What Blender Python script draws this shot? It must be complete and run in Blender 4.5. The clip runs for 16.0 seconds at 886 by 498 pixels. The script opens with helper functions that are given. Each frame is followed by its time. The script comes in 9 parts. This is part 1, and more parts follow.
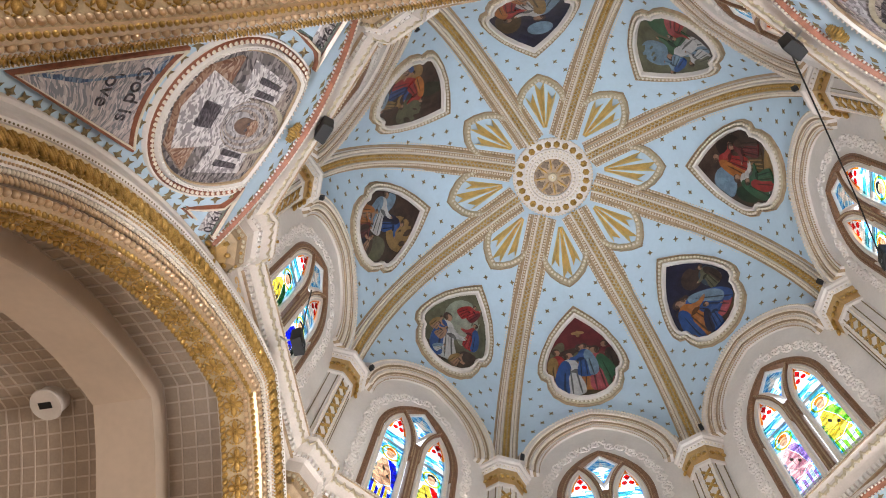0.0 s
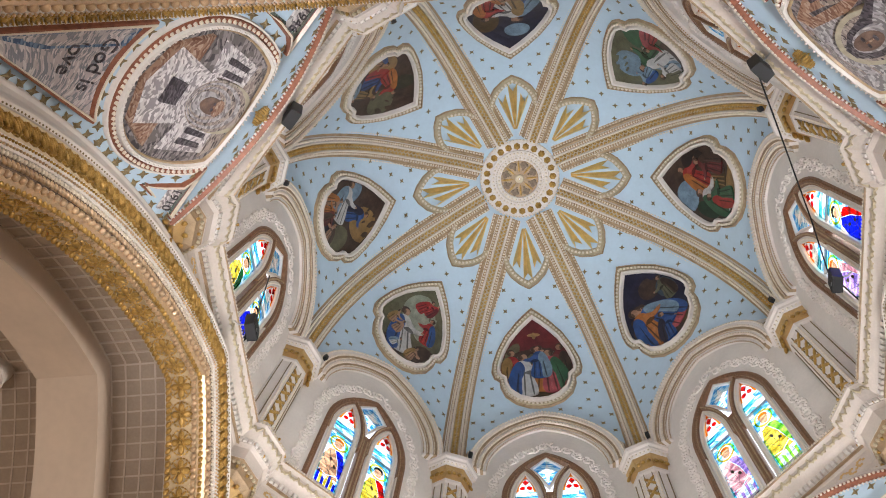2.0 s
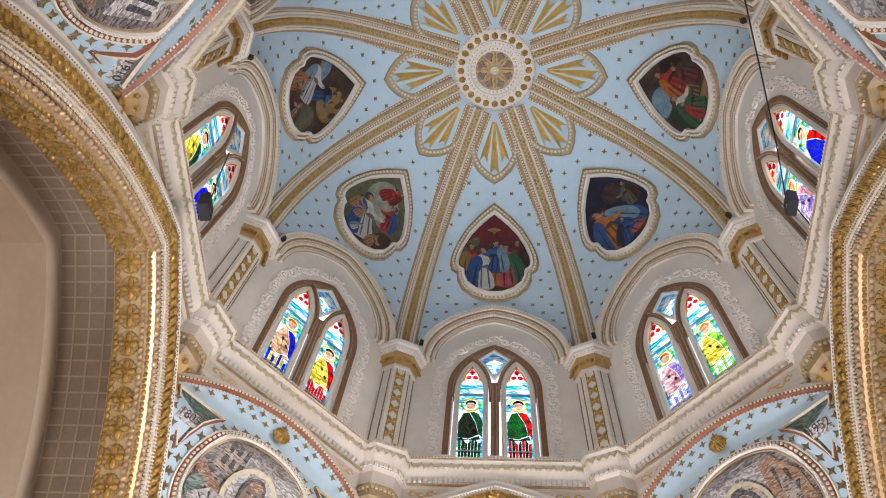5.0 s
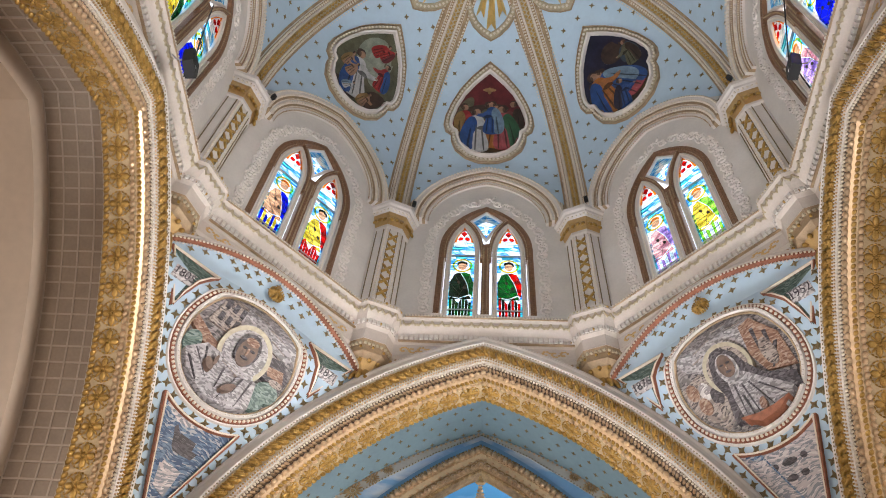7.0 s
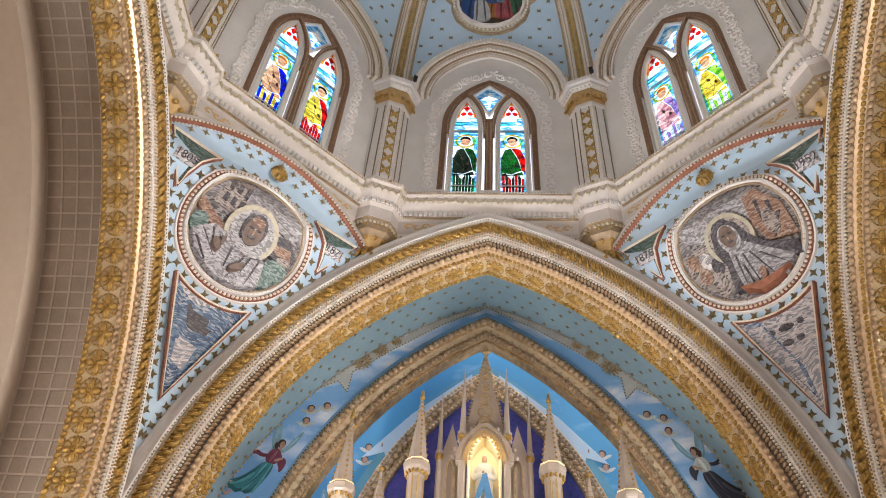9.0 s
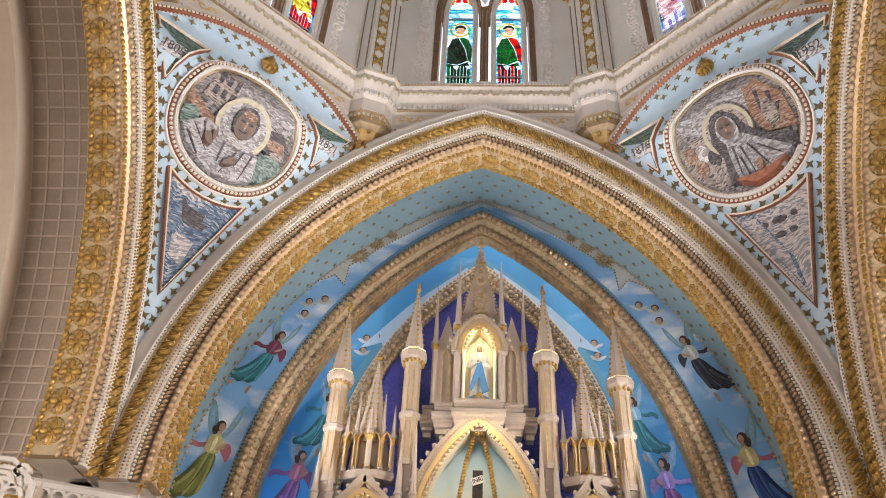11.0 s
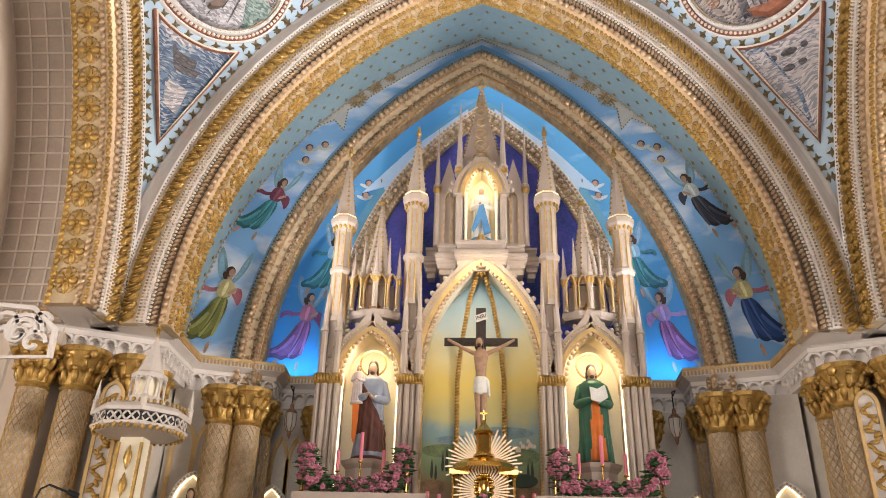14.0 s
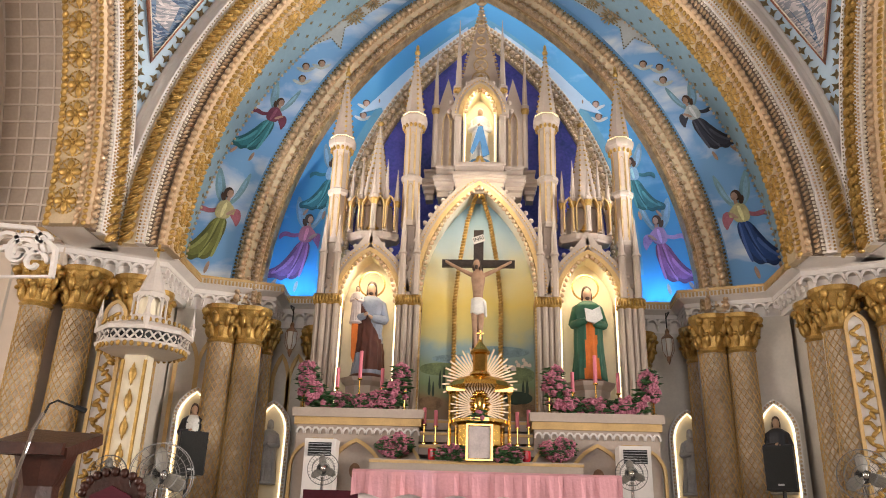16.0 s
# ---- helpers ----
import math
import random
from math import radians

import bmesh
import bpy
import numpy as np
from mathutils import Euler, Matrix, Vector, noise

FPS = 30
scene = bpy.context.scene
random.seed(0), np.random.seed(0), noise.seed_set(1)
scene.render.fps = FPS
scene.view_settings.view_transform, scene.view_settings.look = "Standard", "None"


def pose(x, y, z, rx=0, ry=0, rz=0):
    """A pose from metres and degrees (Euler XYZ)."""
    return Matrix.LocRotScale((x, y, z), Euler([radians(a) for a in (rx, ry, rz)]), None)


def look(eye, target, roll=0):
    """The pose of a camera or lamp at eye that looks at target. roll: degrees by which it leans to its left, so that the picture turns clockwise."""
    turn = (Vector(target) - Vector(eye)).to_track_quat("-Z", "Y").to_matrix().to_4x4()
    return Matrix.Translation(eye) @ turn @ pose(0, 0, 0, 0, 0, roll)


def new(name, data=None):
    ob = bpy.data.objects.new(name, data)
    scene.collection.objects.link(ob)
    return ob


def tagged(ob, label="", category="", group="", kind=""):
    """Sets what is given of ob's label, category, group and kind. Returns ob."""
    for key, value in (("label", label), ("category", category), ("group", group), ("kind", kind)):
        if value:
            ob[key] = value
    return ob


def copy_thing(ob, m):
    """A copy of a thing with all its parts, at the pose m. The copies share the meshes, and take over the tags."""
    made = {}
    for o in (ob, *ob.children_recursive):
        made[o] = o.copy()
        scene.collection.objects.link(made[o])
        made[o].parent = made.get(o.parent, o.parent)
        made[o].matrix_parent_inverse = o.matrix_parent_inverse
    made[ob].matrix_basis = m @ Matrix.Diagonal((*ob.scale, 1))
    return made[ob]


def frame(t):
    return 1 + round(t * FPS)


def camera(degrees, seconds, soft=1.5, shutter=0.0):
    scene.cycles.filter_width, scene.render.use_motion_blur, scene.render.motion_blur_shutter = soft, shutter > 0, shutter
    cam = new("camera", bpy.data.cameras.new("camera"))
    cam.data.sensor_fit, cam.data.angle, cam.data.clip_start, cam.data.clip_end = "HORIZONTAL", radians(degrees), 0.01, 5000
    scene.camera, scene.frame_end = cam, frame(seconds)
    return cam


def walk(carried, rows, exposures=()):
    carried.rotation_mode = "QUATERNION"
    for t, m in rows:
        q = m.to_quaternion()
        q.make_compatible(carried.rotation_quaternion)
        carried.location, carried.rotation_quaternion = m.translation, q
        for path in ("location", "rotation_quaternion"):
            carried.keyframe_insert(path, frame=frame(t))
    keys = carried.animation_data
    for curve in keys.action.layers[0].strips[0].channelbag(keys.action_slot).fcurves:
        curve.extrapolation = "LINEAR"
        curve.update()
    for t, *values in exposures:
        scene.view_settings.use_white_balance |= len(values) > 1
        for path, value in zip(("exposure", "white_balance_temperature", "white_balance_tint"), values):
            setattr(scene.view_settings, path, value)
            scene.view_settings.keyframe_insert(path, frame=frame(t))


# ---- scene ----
EXPO = [(0.0, 0.04), (3.0, 0.0), (6.0, -0.24), (8.5, -0.24), (11.5, -0.13), (16.0, 0.04)]
cam = camera(60.06, 16.0, soft=1.0)
# seconds, eye x y z, tilt, roll, turn
ROWS = [
    (0.0, -0.288, -3.97, 1.451, 163.18, 19.16, 29.03),
    (0.5, -0.282, -3.971, 1.453, 163.2, 17.76, 26.49),
    (1.0, -0.273, -3.973, 1.457, 163.38, 16.46, 24.11),
    (1.5, -0.26, -3.975, 1.461, 163.59, 15.15, 21.85),
    (2.0, -0.243, -3.98, 1.467, 163.54, 14.02, 19.67),
    (2.5, -0.225, -3.986, 1.475, 163.15, 12.71, 17.26),
    (3.0, -0.202, -3.998, 1.486, 162.28, 11.25, 14.8),
    (3.5, -0.176, -4.015, 1.503, 161.11, 10.09, 12.77),
    (6.0, -0.023, -4.137, 1.649, 150.41, 7.0, 6.89),
    (6.5, -0.023, -4.134, 1.655, 147.75, 6.39, 6.1),
    (7.0, -0.022, -4.132, 1.658, 145.03, 5.89, 5.47),
    (7.5, -0.023, -4.136, 1.654, 142.75, 5.2, 4.99),
    (8.0, -0.022, -4.134, 1.654, 140.34, 4.75, 4.72),
    (8.5, -0.022, -4.138, 1.653, 138.04, 4.38, 4.62),
    (9.0, -0.023, -4.138, 1.652, 135.82, 4.17, 4.63),
    (11.5, -0.025, -4.128, 1.665, 126.08, 2.77, 3.17),
    (12.0, -0.027, -4.136, 1.672, 124.19, 2.33, 3.02),
    (12.5, -0.026, -4.137, 1.671, 122.25, 1.95, 2.93),
    (13.0, -0.027, -4.139, 1.669, 120.18, 1.74, 2.95),
    (13.5, -0.028, -4.147, 1.661, 118.17, 1.57, 2.99),
    (14.0, -0.026, -4.146, 1.667, 116.22, 1.55, 3.04),
    (14.5, -0.026, -4.146, 1.665, 114.47, 1.5, 3.05),
    (15.0, -0.026, -4.148, 1.669, 112.85, 1.51, 3.0),
    (15.5, -0.023, -4.155, 1.664, 111.52, 1.59, 2.91),
    (16.0, -0.018, -4.174, 1.674, 110.31, 1.71, 2.74),
]
walk(cam, [(t, pose(x, y, z, rx, 0, rz) @ pose(0, 0, 0, 0, 0, roll)) for t, x, y, z, rx, roll, rz in ROWS], EXPO)

# ---- world and lights ----
world = bpy.data.worlds.new("daylight")
scene.world = world
world.use_nodes = True
wn = world.node_tree.nodes
sky = wn.new("ShaderNodeTexSky")
sky.sky_type, sky.sun_disc = "NISHITA", False
sky.sun_elevation, sky.sun_rotation = radians(50), radians(140)
sky.dust_density, sky.ozone_density = 6.0, 0.6
haze = wn.new("ShaderNodeMix")
haze.data_type = "RGBA"
haze.inputs["Factor"].default_value, haze.inputs["B"].default_value = 0.6, (2.4, 2.4, 2.4, 1)
wn["Background"].inputs["Strength"].default_value = 1.0
world.node_tree.links.new(sky.outputs["Color"], haze.inputs["A"])
world.node_tree.links.new(haze.outputs["Result"], wn["Background"].inputs["Color"])


def lamp(name, kind, m, power, colour, size=0.5, size_y=None, spot=None, spread=None):
    data = bpy.data.lights.new(name, kind)
    data.energy, data.color = power, colour
    if kind == "AREA":
        data.size = size
        if size_y:
            data.shape, data.size_y = "RECTANGLE", size_y
        if spread:
            data.spread = radians(spread)
    elif kind == "SPOT":
        data.spot_size, data.spot_blend, data.shadow_soft_size = radians(spot), 0.6, size
    else:
        data.shadow_soft_size = size
    ob = new(name, data)
    ob.matrix_world = m
    return ob


sun = lamp("sun", "SUN", look((-8, -14, 30), (0, 0, 0)), 2.5, (1, 0.95, 0.88))
sun.data.angle = radians(0.6)
# unseen area lamps added in the nave and transepts, standing in for daylight
lamp("nave_daylight", "AREA", look((0, -13.5, 6.0), (0, 4, 6.5)), 690, (0.98, 0.94, 0.92), 8, 6)
lamp("transept_daylight", "AREA", look((-9.0, -4.2, 3.0), (-5.6, 4.6, 4.0)), 210, (1, 0.86, 0.74), 4, 2.5)
lamp("transept_daylight", "AREA", look((11.5, -1.5, 3.0), (-4.6, 3.2, 6.2)), 390, (1, 0.91, 0.84), 4, 2.5, spread=70)
lamp("transept_daylight", "AREA", look((-11.5, -1.5, 3.0), (4.6, 4.0, 6.0)), 135, (1, 0.91, 0.84), 4, 2.5, spread=70)
# stand-ins for the pier cornices' floodlights, set out in mid-air, that throw their light up into the dome
for sx, sy in ((-1, 1), (1, 1), (-1, -1), (1, -1)):
    lamp("cornice_floodlight", "AREA", look((sx * 2.9, sy * 3.1, 5.4), (sx * 0.35, sy * 0.35, 17.5)), 112, (0.97, 0.97, 1.0), 0.5, spread=86)
# unseen fill lamps behind the crossing arch, added to brighten the lunette
for sx in (-1, 1):
    lamp("chancel_lamp", "AREA", look((sx * 3.1, 4.9, 5.3), (sx * -0.5, 6.7, 9.8)), 44, (0.97, 0.95, 0.94), 0.4, spread=100)

# blue light strips on the ledge of the apse wall
for sx in (-1, 1):
    lamp("blue_ledge_light", "AREA", look((sx * 2.85, 7.15, 5.12), (sx * 2.75, 7.6, 6.6)), 11, (0.12, 0.5, 1.0), 0.5, 0.1)


# ---- materials ----
def mat(name, colour, rough=0.6, metal=0.0, vary=0.12, scale=6.0, bump=0.0, bump_scale=60.0, second=None, each=0.0, spec=0.4):
    m = bpy.data.materials.new(name)
    m.use_nodes = True
    nt, nd = m.node_tree, m.node_tree.nodes
    b = nd["Principled BSDF"]
    co = nd.new("ShaderNodeTexCoord")
    n1 = nd.new("ShaderNodeTexNoise")
    n1.inputs["Scale"].default_value, n1.inputs["Detail"].default_value = scale, 6
    n2 = nd.new("ShaderNodeTexNoise")
    n2.inputs["Scale"].default_value, n2.inputs["Detail"].default_value = scale * 9, 3
    for n in (n1, n2):
        nt.links.new(co.outputs["Object"], n.inputs["Vector"])
    mx = nd.new("ShaderNodeMix")
    mx.data_type = "FLOAT"
    mx.inputs["Factor"].default_value = 0.35
    nt.links.new(n1.outputs["Fac"], mx.inputs[2])
    nt.links.new(n2.outputs["Fac"], mx.inputs[3])
    ramp = nd.new("ShaderNodeValToRGB")
    ramp.color_ramp.elements[0].position, ramp.color_ramp.elements[1].position = 0.32, 0.68
    dark = [c * (1 - vary * 1.6) for c in colour]
    lite = second or [min(1, c * (1 + vary)) for c in colour]
    ramp.color_ramp.elements[0].color = (*dark, 1)
    ramp.color_ramp.elements[1].color = (*lite, 1)
    nt.links.new(mx.outputs[0], ramp.inputs["Fac"])
    out = ramp.outputs["Color"]
    if each:
        info = nd.new("ShaderNodeObjectInfo")
        hsv = nd.new("ShaderNodeHueSaturation")
        ma = nd.new("ShaderNodeMapRange")
        ma.inputs["To Min"].default_value, ma.inputs["To Max"].default_value = 1 - each, 1 + each
        nt.links.new(info.outputs["Random"], ma.inputs["Value"])
        nt.links.new(ma.outputs["Result"], hsv.inputs["Value"])
        nt.links.new(out, hsv.inputs["Color"])
        out = hsv.outputs["Color"]
    nt.links.new(out, b.inputs["Base Color"])
    b.inputs["Roughness"].default_value, b.inputs["Metallic"].default_value = rough, metal
    b.inputs["Specular IOR Level"].default_value = spec
    if bump:
        bp = nd.new("ShaderNodeBump")
        n3 = nd.new("ShaderNodeTexNoise")
        n3.inputs["Scale"].default_value, n3.inputs["Detail"].default_value = bump_scale, 4
        nt.links.new(co.outputs["Object"], n3.inputs["Vector"])
        nt.links.new(n3.outputs["Fac"], bp.inputs["Height"])
        bp.inputs["Strength"].default_value, bp.inputs["Distance"].default_value = bump, 0.03
        nt.links.new(bp.outputs["Normal"], b.inputs["Normal"])
    return m


def glow(name, colour, power):
    m = bpy.data.materials.new(name)
    m.use_nodes = True
    b = m.node_tree.nodes["Principled BSDF"]
    b.inputs["Base Color"].default_value = (*colour, 1)
    b.inputs["Emission Color"].default_value = (*colour, 1)
    b.inputs["Emission Strength"].default_value = power
    return m


def stained(name, colour, streak=None):
    """Coloured glass that lets the daylight through."""
    m = bpy.data.materials.new(name)
    m.use_nodes = True
    nt, nd = m.node_tree, m.node_tree.nodes
    nd.remove(nd["Principled BSDF"])
    co = nd.new("ShaderNodeTexCoord")
    mp = nd.new("ShaderNodeMapping")
    mp.inputs["Scale"].default_value = (2.2, 2.2, 5.5)
    n1 = nd.new("ShaderNodeTexNoise")
    n1.inputs["Scale"].default_value, n1.inputs["Detail"].default_value, n1.inputs["Distortion"].default_value = 1.6, 3, 1.2
    nt.links.new(co.outputs["Object"], mp.inputs["Vector"])
    nt.links.new(mp.outputs["Vector"], n1.inputs["Vector"])
    ramp = nd.new("ShaderNodeValToRGB")
    ramp.color_ramp.elements[0].position, ramp.color_ramp.elements[1].position = 0.36, 0.62
    ramp.color_ramp.elements[0].color = (*[c * 0.84 + 0.05 for c in colour], 1)
    ramp.color_ramp.elements[1].color = (*(streak or [min(1, c * 1.25 + 0.03) for c in colour]), 1)
    nt.links.new(n1.outputs["Fac"], ramp.inputs["Fac"])
    tr = nd.new("ShaderNodeBsdfTransparent")
    gl = nd.new("ShaderNodeBsdfGlossy")
    gl.inputs["Roughness"].default_value = 0.12
    gl.inputs["Color"].default_value = (0.6, 0.6, 0.6, 1)
    mx = nd.new("ShaderNodeMixShader")
    mx.inputs["Fac"].default_value = 0.05
    nt.links.new(ramp.outputs["Color"], tr.inputs["Color"])
    nt.links.new(tr.outputs["BSDF"], mx.inputs[1])
    nt.links.new(gl.outputs["BSDF"], mx.inputs[2])
    nt.links.new(mx.outputs["Shader"], nd["Material Output"].inputs["Surface"])
    return m


def sky_paint(name, low, high, cloud, amount=0.5):
    """A painted sky: clouds over a blue that deepens upwards."""
    m = mat(name, low, 0.55)
    nt, nd = m.node_tree, m.node_tree.nodes
    b = nd["Principled BSDF"]
    co = nd.new("ShaderNodeTexCoord")
    mp = nd.new("ShaderNodeMapping")
    mp.inputs["Scale"].default_value = (0.75, 0.75, 1.3)
    n = nd.new("ShaderNodeTexNoise")
    n.inputs["Scale"].default_value, n.inputs["Detail"].default_value, n.inputs["Distortion"].default_value = 1.3, 7, 0.5
    nt.links.new(co.outputs["Object"], mp.inputs["Vector"])
    nt.links.new(mp.outputs["Vector"], n.inputs["Vector"])
    r = nd.new("ShaderNodeValToRGB")
    r.color_ramp.elements[0].position, r.color_ramp.elements[1].position = amount, amount + 0.2
    r.color_ramp.elements[0].color = (0, 0, 0, 1)
    nt.links.new(n.outputs["Fac"], r.inputs["Fac"])
    n2 = nd.new("ShaderNodeTexNoise")
    n2.inputs["Scale"].default_value = 0.5
    nt.links.new(co.outputs["Object"], n2.inputs["Vector"])
    blue = nd.new("ShaderNodeMix")
    blue.data_type = "RGBA"
    blue.inputs["A"].default_value, blue.inputs["B"].default_value = (*low, 1), (*high, 1)
    nt.links.new(n2.outputs["Fac"], blue.inputs["Factor"])
    mx = nd.new("ShaderNodeMix")
    mx.data_type = "RGBA"
    nt.links.new(r.outputs["Color"], mx.inputs["Factor"])
    nt.links.new(blue.outputs["Result"], mx.inputs["A"])
    mx.inputs["B"].default_value = (*cloud, 1)
    nt.links.new(mx.outputs["Result"], b.inputs["Base Color"])
    return m


def mosaic(name, a, b2, c, size=9.0, stretch=(1, 1, 4)):
    """Glass mosaic in short streaks of three tones."""
    m = mat(name, a, 0.35)
    nt, nd = m.node_tree, m.node_tree.nodes
    bs = nd["Principled BSDF"]
    co = nd.new("ShaderNodeTexCoord")
    mp = nd.new("ShaderNodeMapping")
    mp.inputs["Scale"].default_value = stretch
    wob = nd.new("ShaderNodeTexNoise")
    wob.inputs["Scale"].default_value = 1.2
    nt.links.new(co.outputs["Object"], wob.inputs["Vector"])
    add = nd.new("ShaderNodeMix")
    add.data_type = "VECTOR"
    add.inputs["Factor"].default_value = 0.35
    nt.links.new(co.outputs["Object"], add.inputs[4])
    nt.links.new(wob.outputs["Color"], add.inputs[5])
    nt.links.new(add.outputs[1], mp.inputs["Vector"])
    v = nd.new("ShaderNodeTexVoronoi")
    v.inputs["Scale"].default_value = size
    nt.links.new(mp.outputs["Vector"], v.inputs["Vector"])
    r = nd.new("ShaderNodeValToRGB")
    r.color_ramp.interpolation = "CONSTANT"
    r.color_ramp.elements[0].color, r.color_ramp.elements[1].color = (*a, 1), (*b2, 1)
    r.color_ramp.elements[1].position = 0.45
    e = r.color_ramp.elements.new(0.72)
    e.color = (*c, 1)
    nt.links.new(v.outputs["Color"], r.inputs["Fac"])
    nt.links.new(r.outputs["Color"], bs.inputs["Base Color"])
    bp = nd.new("ShaderNodeBump")
    bp.inputs["Strength"].default_value, bp.inputs["Distance"].default_value = 0.3, 0.01
    nt.links.new(v.outputs["Distance"], bp.inputs["Height"])
    nt.links.new(bp.outputs["Normal"], bs.inputs["Normal"])
    return m


PLASTER = mat("warm_white_plaster", (0.66, 0.62, 0.58), 0.55, 0, 0.06, 2.0, 0.12, 90)
MOULD = mat("painted_white_moulding", (0.72, 0.67, 0.63), 0.45, 0, 0.06, 3.0, 0.05, 40)
CORNICE = mat("ivory_cornice_paint", (0.56, 0.50, 0.45), 0.5, 0, 0.08, 4.0, 0.05, 40)
RELIEF = mat("grey_white_relief_plaster", (0.52, 0.49, 0.47), 0.6, 0, 0.10, 5.0, 0.3, 30)
GOLD = mat("gilded_plaster", (0.44, 0.25, 0.05), 0.36, 0.5, 0.30, 9.0, 0.15, 50, second=(0.66, 0.42, 0.13))
PALEGOLD = mat("pale_gold_ground", (0.58, 0.39, 0.17), 0.5, 0.35, 0.12, 5.0, 0.08, 60)
CHAMPAGNE = mat("champagne_gilt_beads", (0.66, 0.48, 0.31), 0.3, 0.6, 0.15, 12.0)
BRONZE = mat("brown_bronze_bead_frame", (0.25, 0.135, 0.075), 0.45, 0.2, 0.25, 20.0, 0.3, 80)
PEARL = mat("pearl_cream_beads", (0.74, 0.66, 0.55), 0.35, 0.1, 0.12, 12.0)
RIBTAN = mat("tan_gilt_and_groove_shade", (0.40, 0.29, 0.18), 0.5, 0.2, 0.2, 9.0, 0.1, 50)
SAGE = mat("pale_sage_gilt_band", (0.50, 0.43, 0.30), 0.45, 0.2, 0.12, 8.0)
CREAMGILT = mat("cream_ground_paint", (0.64, 0.52, 0.35), 0.5, 0.0, 0.08, 5.0, 0.05, 60)
SOFFIT = mat("dull_gold_soffit_ground", (0.52, 0.40, 0.25), 0.5, 0.1, 0.12, 5.0, 0.08, 60)
RAYGOLD = mat("bright_gilt_ray", (0.72, 0.52, 0.20), 0.32, 0.55, 0.14, 5.0)
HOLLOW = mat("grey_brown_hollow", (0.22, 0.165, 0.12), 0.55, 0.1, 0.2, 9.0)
BLUE = mat("pale_blue_paint", (0.46, 0.60, 0.72), 0.6, 0, 0.05, 1.2, 0.05, 50)
VAULTBLUE = mat("slate_blue_vault_paint", (0.21, 0.305, 0.355), 0.6, 0, 0.08, 1.5, 0.05, 50)
STAR = mat("antique_gold_star", (0.24, 0.185, 0.10), 0.5, 0.5, 0.2, 20.0)
TAN = mat("tan_vault_tile", (0.42, 0.34, 0.27), 0.6, 0, 0.10, 3.0, 0.1, 40)
JOINT = mat("cream_tile_joint", (0.60, 0.52, 0.45), 0.7, 0, 0.06, 4.0)
CREAM = mat("cream_wall_paint", (0.66, 0.55, 0.45), 0.6, 0, 0.05, 1.0, 0.06, 60)
DARK = mat("matt_black_plastic", (0.008, 0.008, 0.009), 0.6, 0, 0.2, 10.0)
STEEL = mat("brushed_steel", (0.55, 0.55, 0.56), 0.3, 0.9, 0.1, 10.0)
STONE = mat("beige_floor_stone", (0.45, 0.40, 0.34), 0.25, 0, 0.15, 1.5)


# ---- building helpers ----
def mesh(name, verts, faces, mats, parent=None, label="", smooth=False, ids=None):
    me = bpy.data.meshes.new(name)
    me.from_pydata([tuple(v) for v in verts], [], [tuple(f) for f in faces])
    for m in mats if isinstance(mats, (list, tuple)) else [mats]:
        me.materials.append(m)
    if ids is not None:
        me.polygons.foreach_set("material_index", ids)
    if smooth:
        me.polygons.foreach_set("use_smooth", [True] * len(me.polygons))
    me.update()
    ob = new(name, me)
    if parent:
        ob.parent = parent
    if label:
        ob["label"] = label
    return ob


def fixed(ob):
    """Faces turned outwards."""
    bm = bmesh.new()
    bm.from_mesh(ob.data)
    bmesh.ops.recalc_face_normals(bm, faces=bm.faces)
    bm.to_mesh(ob.data)
    bm.free()
    return ob


def group_of(name, label, category, kind="", group=""):
    return tagged(new(name), label, category, group, kind)


class Bag:
    """Collects many small shapes into one mesh."""

    def __init__(self):
        self.v, self.f, self.i, self.n = [], [], [], 0

    def add(self, shape, m=None, idx=0):
        v, f = shape
        v = np.asarray(v, float)
        if m is not None:
            mm = np.array(m)
            v = v @ mm[:3, :3].T + mm[:3, 3]
        self.v.append(v)
        self.f += [tuple(k + self.n for k in q) for q in f]
        self.i += [idx] * len(f)
        self.n += len(v)
        return self

    def done(self, name, mats, parent=None, label="", smooth=False, kind=""):
        ob = mesh(name, np.concatenate(self.v) if self.v else [], self.f, mats, parent, label, smooth, self.i)
        if kind:
            ob["kind"] = kind
        return ob


def ball(seg=6, rings=4, rx=1, ry=1, rz=1):
    v = [(0, 0, rz)]
    for r in range(1, rings):
        a = math.pi * r / rings
        v += [(rx * math.sin(a) * math.cos(2 * math.pi * s / seg), ry * math.sin(a) * math.sin(2 * math.pi * s / seg), rz * math.cos(a)) for s in range(seg)]
    v.append((0, 0, -rz))
    f = [(0, 1 + s, 1 + (s + 1) % seg) for s in range(seg)]
    for r in range(rings - 2):
        for s in range(seg):
            a, b = 1 + r * seg + s, 1 + r * seg + (s + 1) % seg
            f.append((a, a + seg, b + seg, b))
    e = len(v) - 1
    f += [(e, e - seg + (s + 1) % seg, e - seg + s) for s in range(seg)]
    return v, f


def box(x0, x1, y0, y1, z0, z1):
    v = [(x, y, z) for x in (x0, x1) for y in (y0, y1) for z in (z0, z1)]
    return v, [(0, 1, 3, 2), (4, 6, 7, 5), (0, 4, 5, 1), (2, 3, 7, 6), (0, 2, 6, 4), (1, 5, 7, 3)]


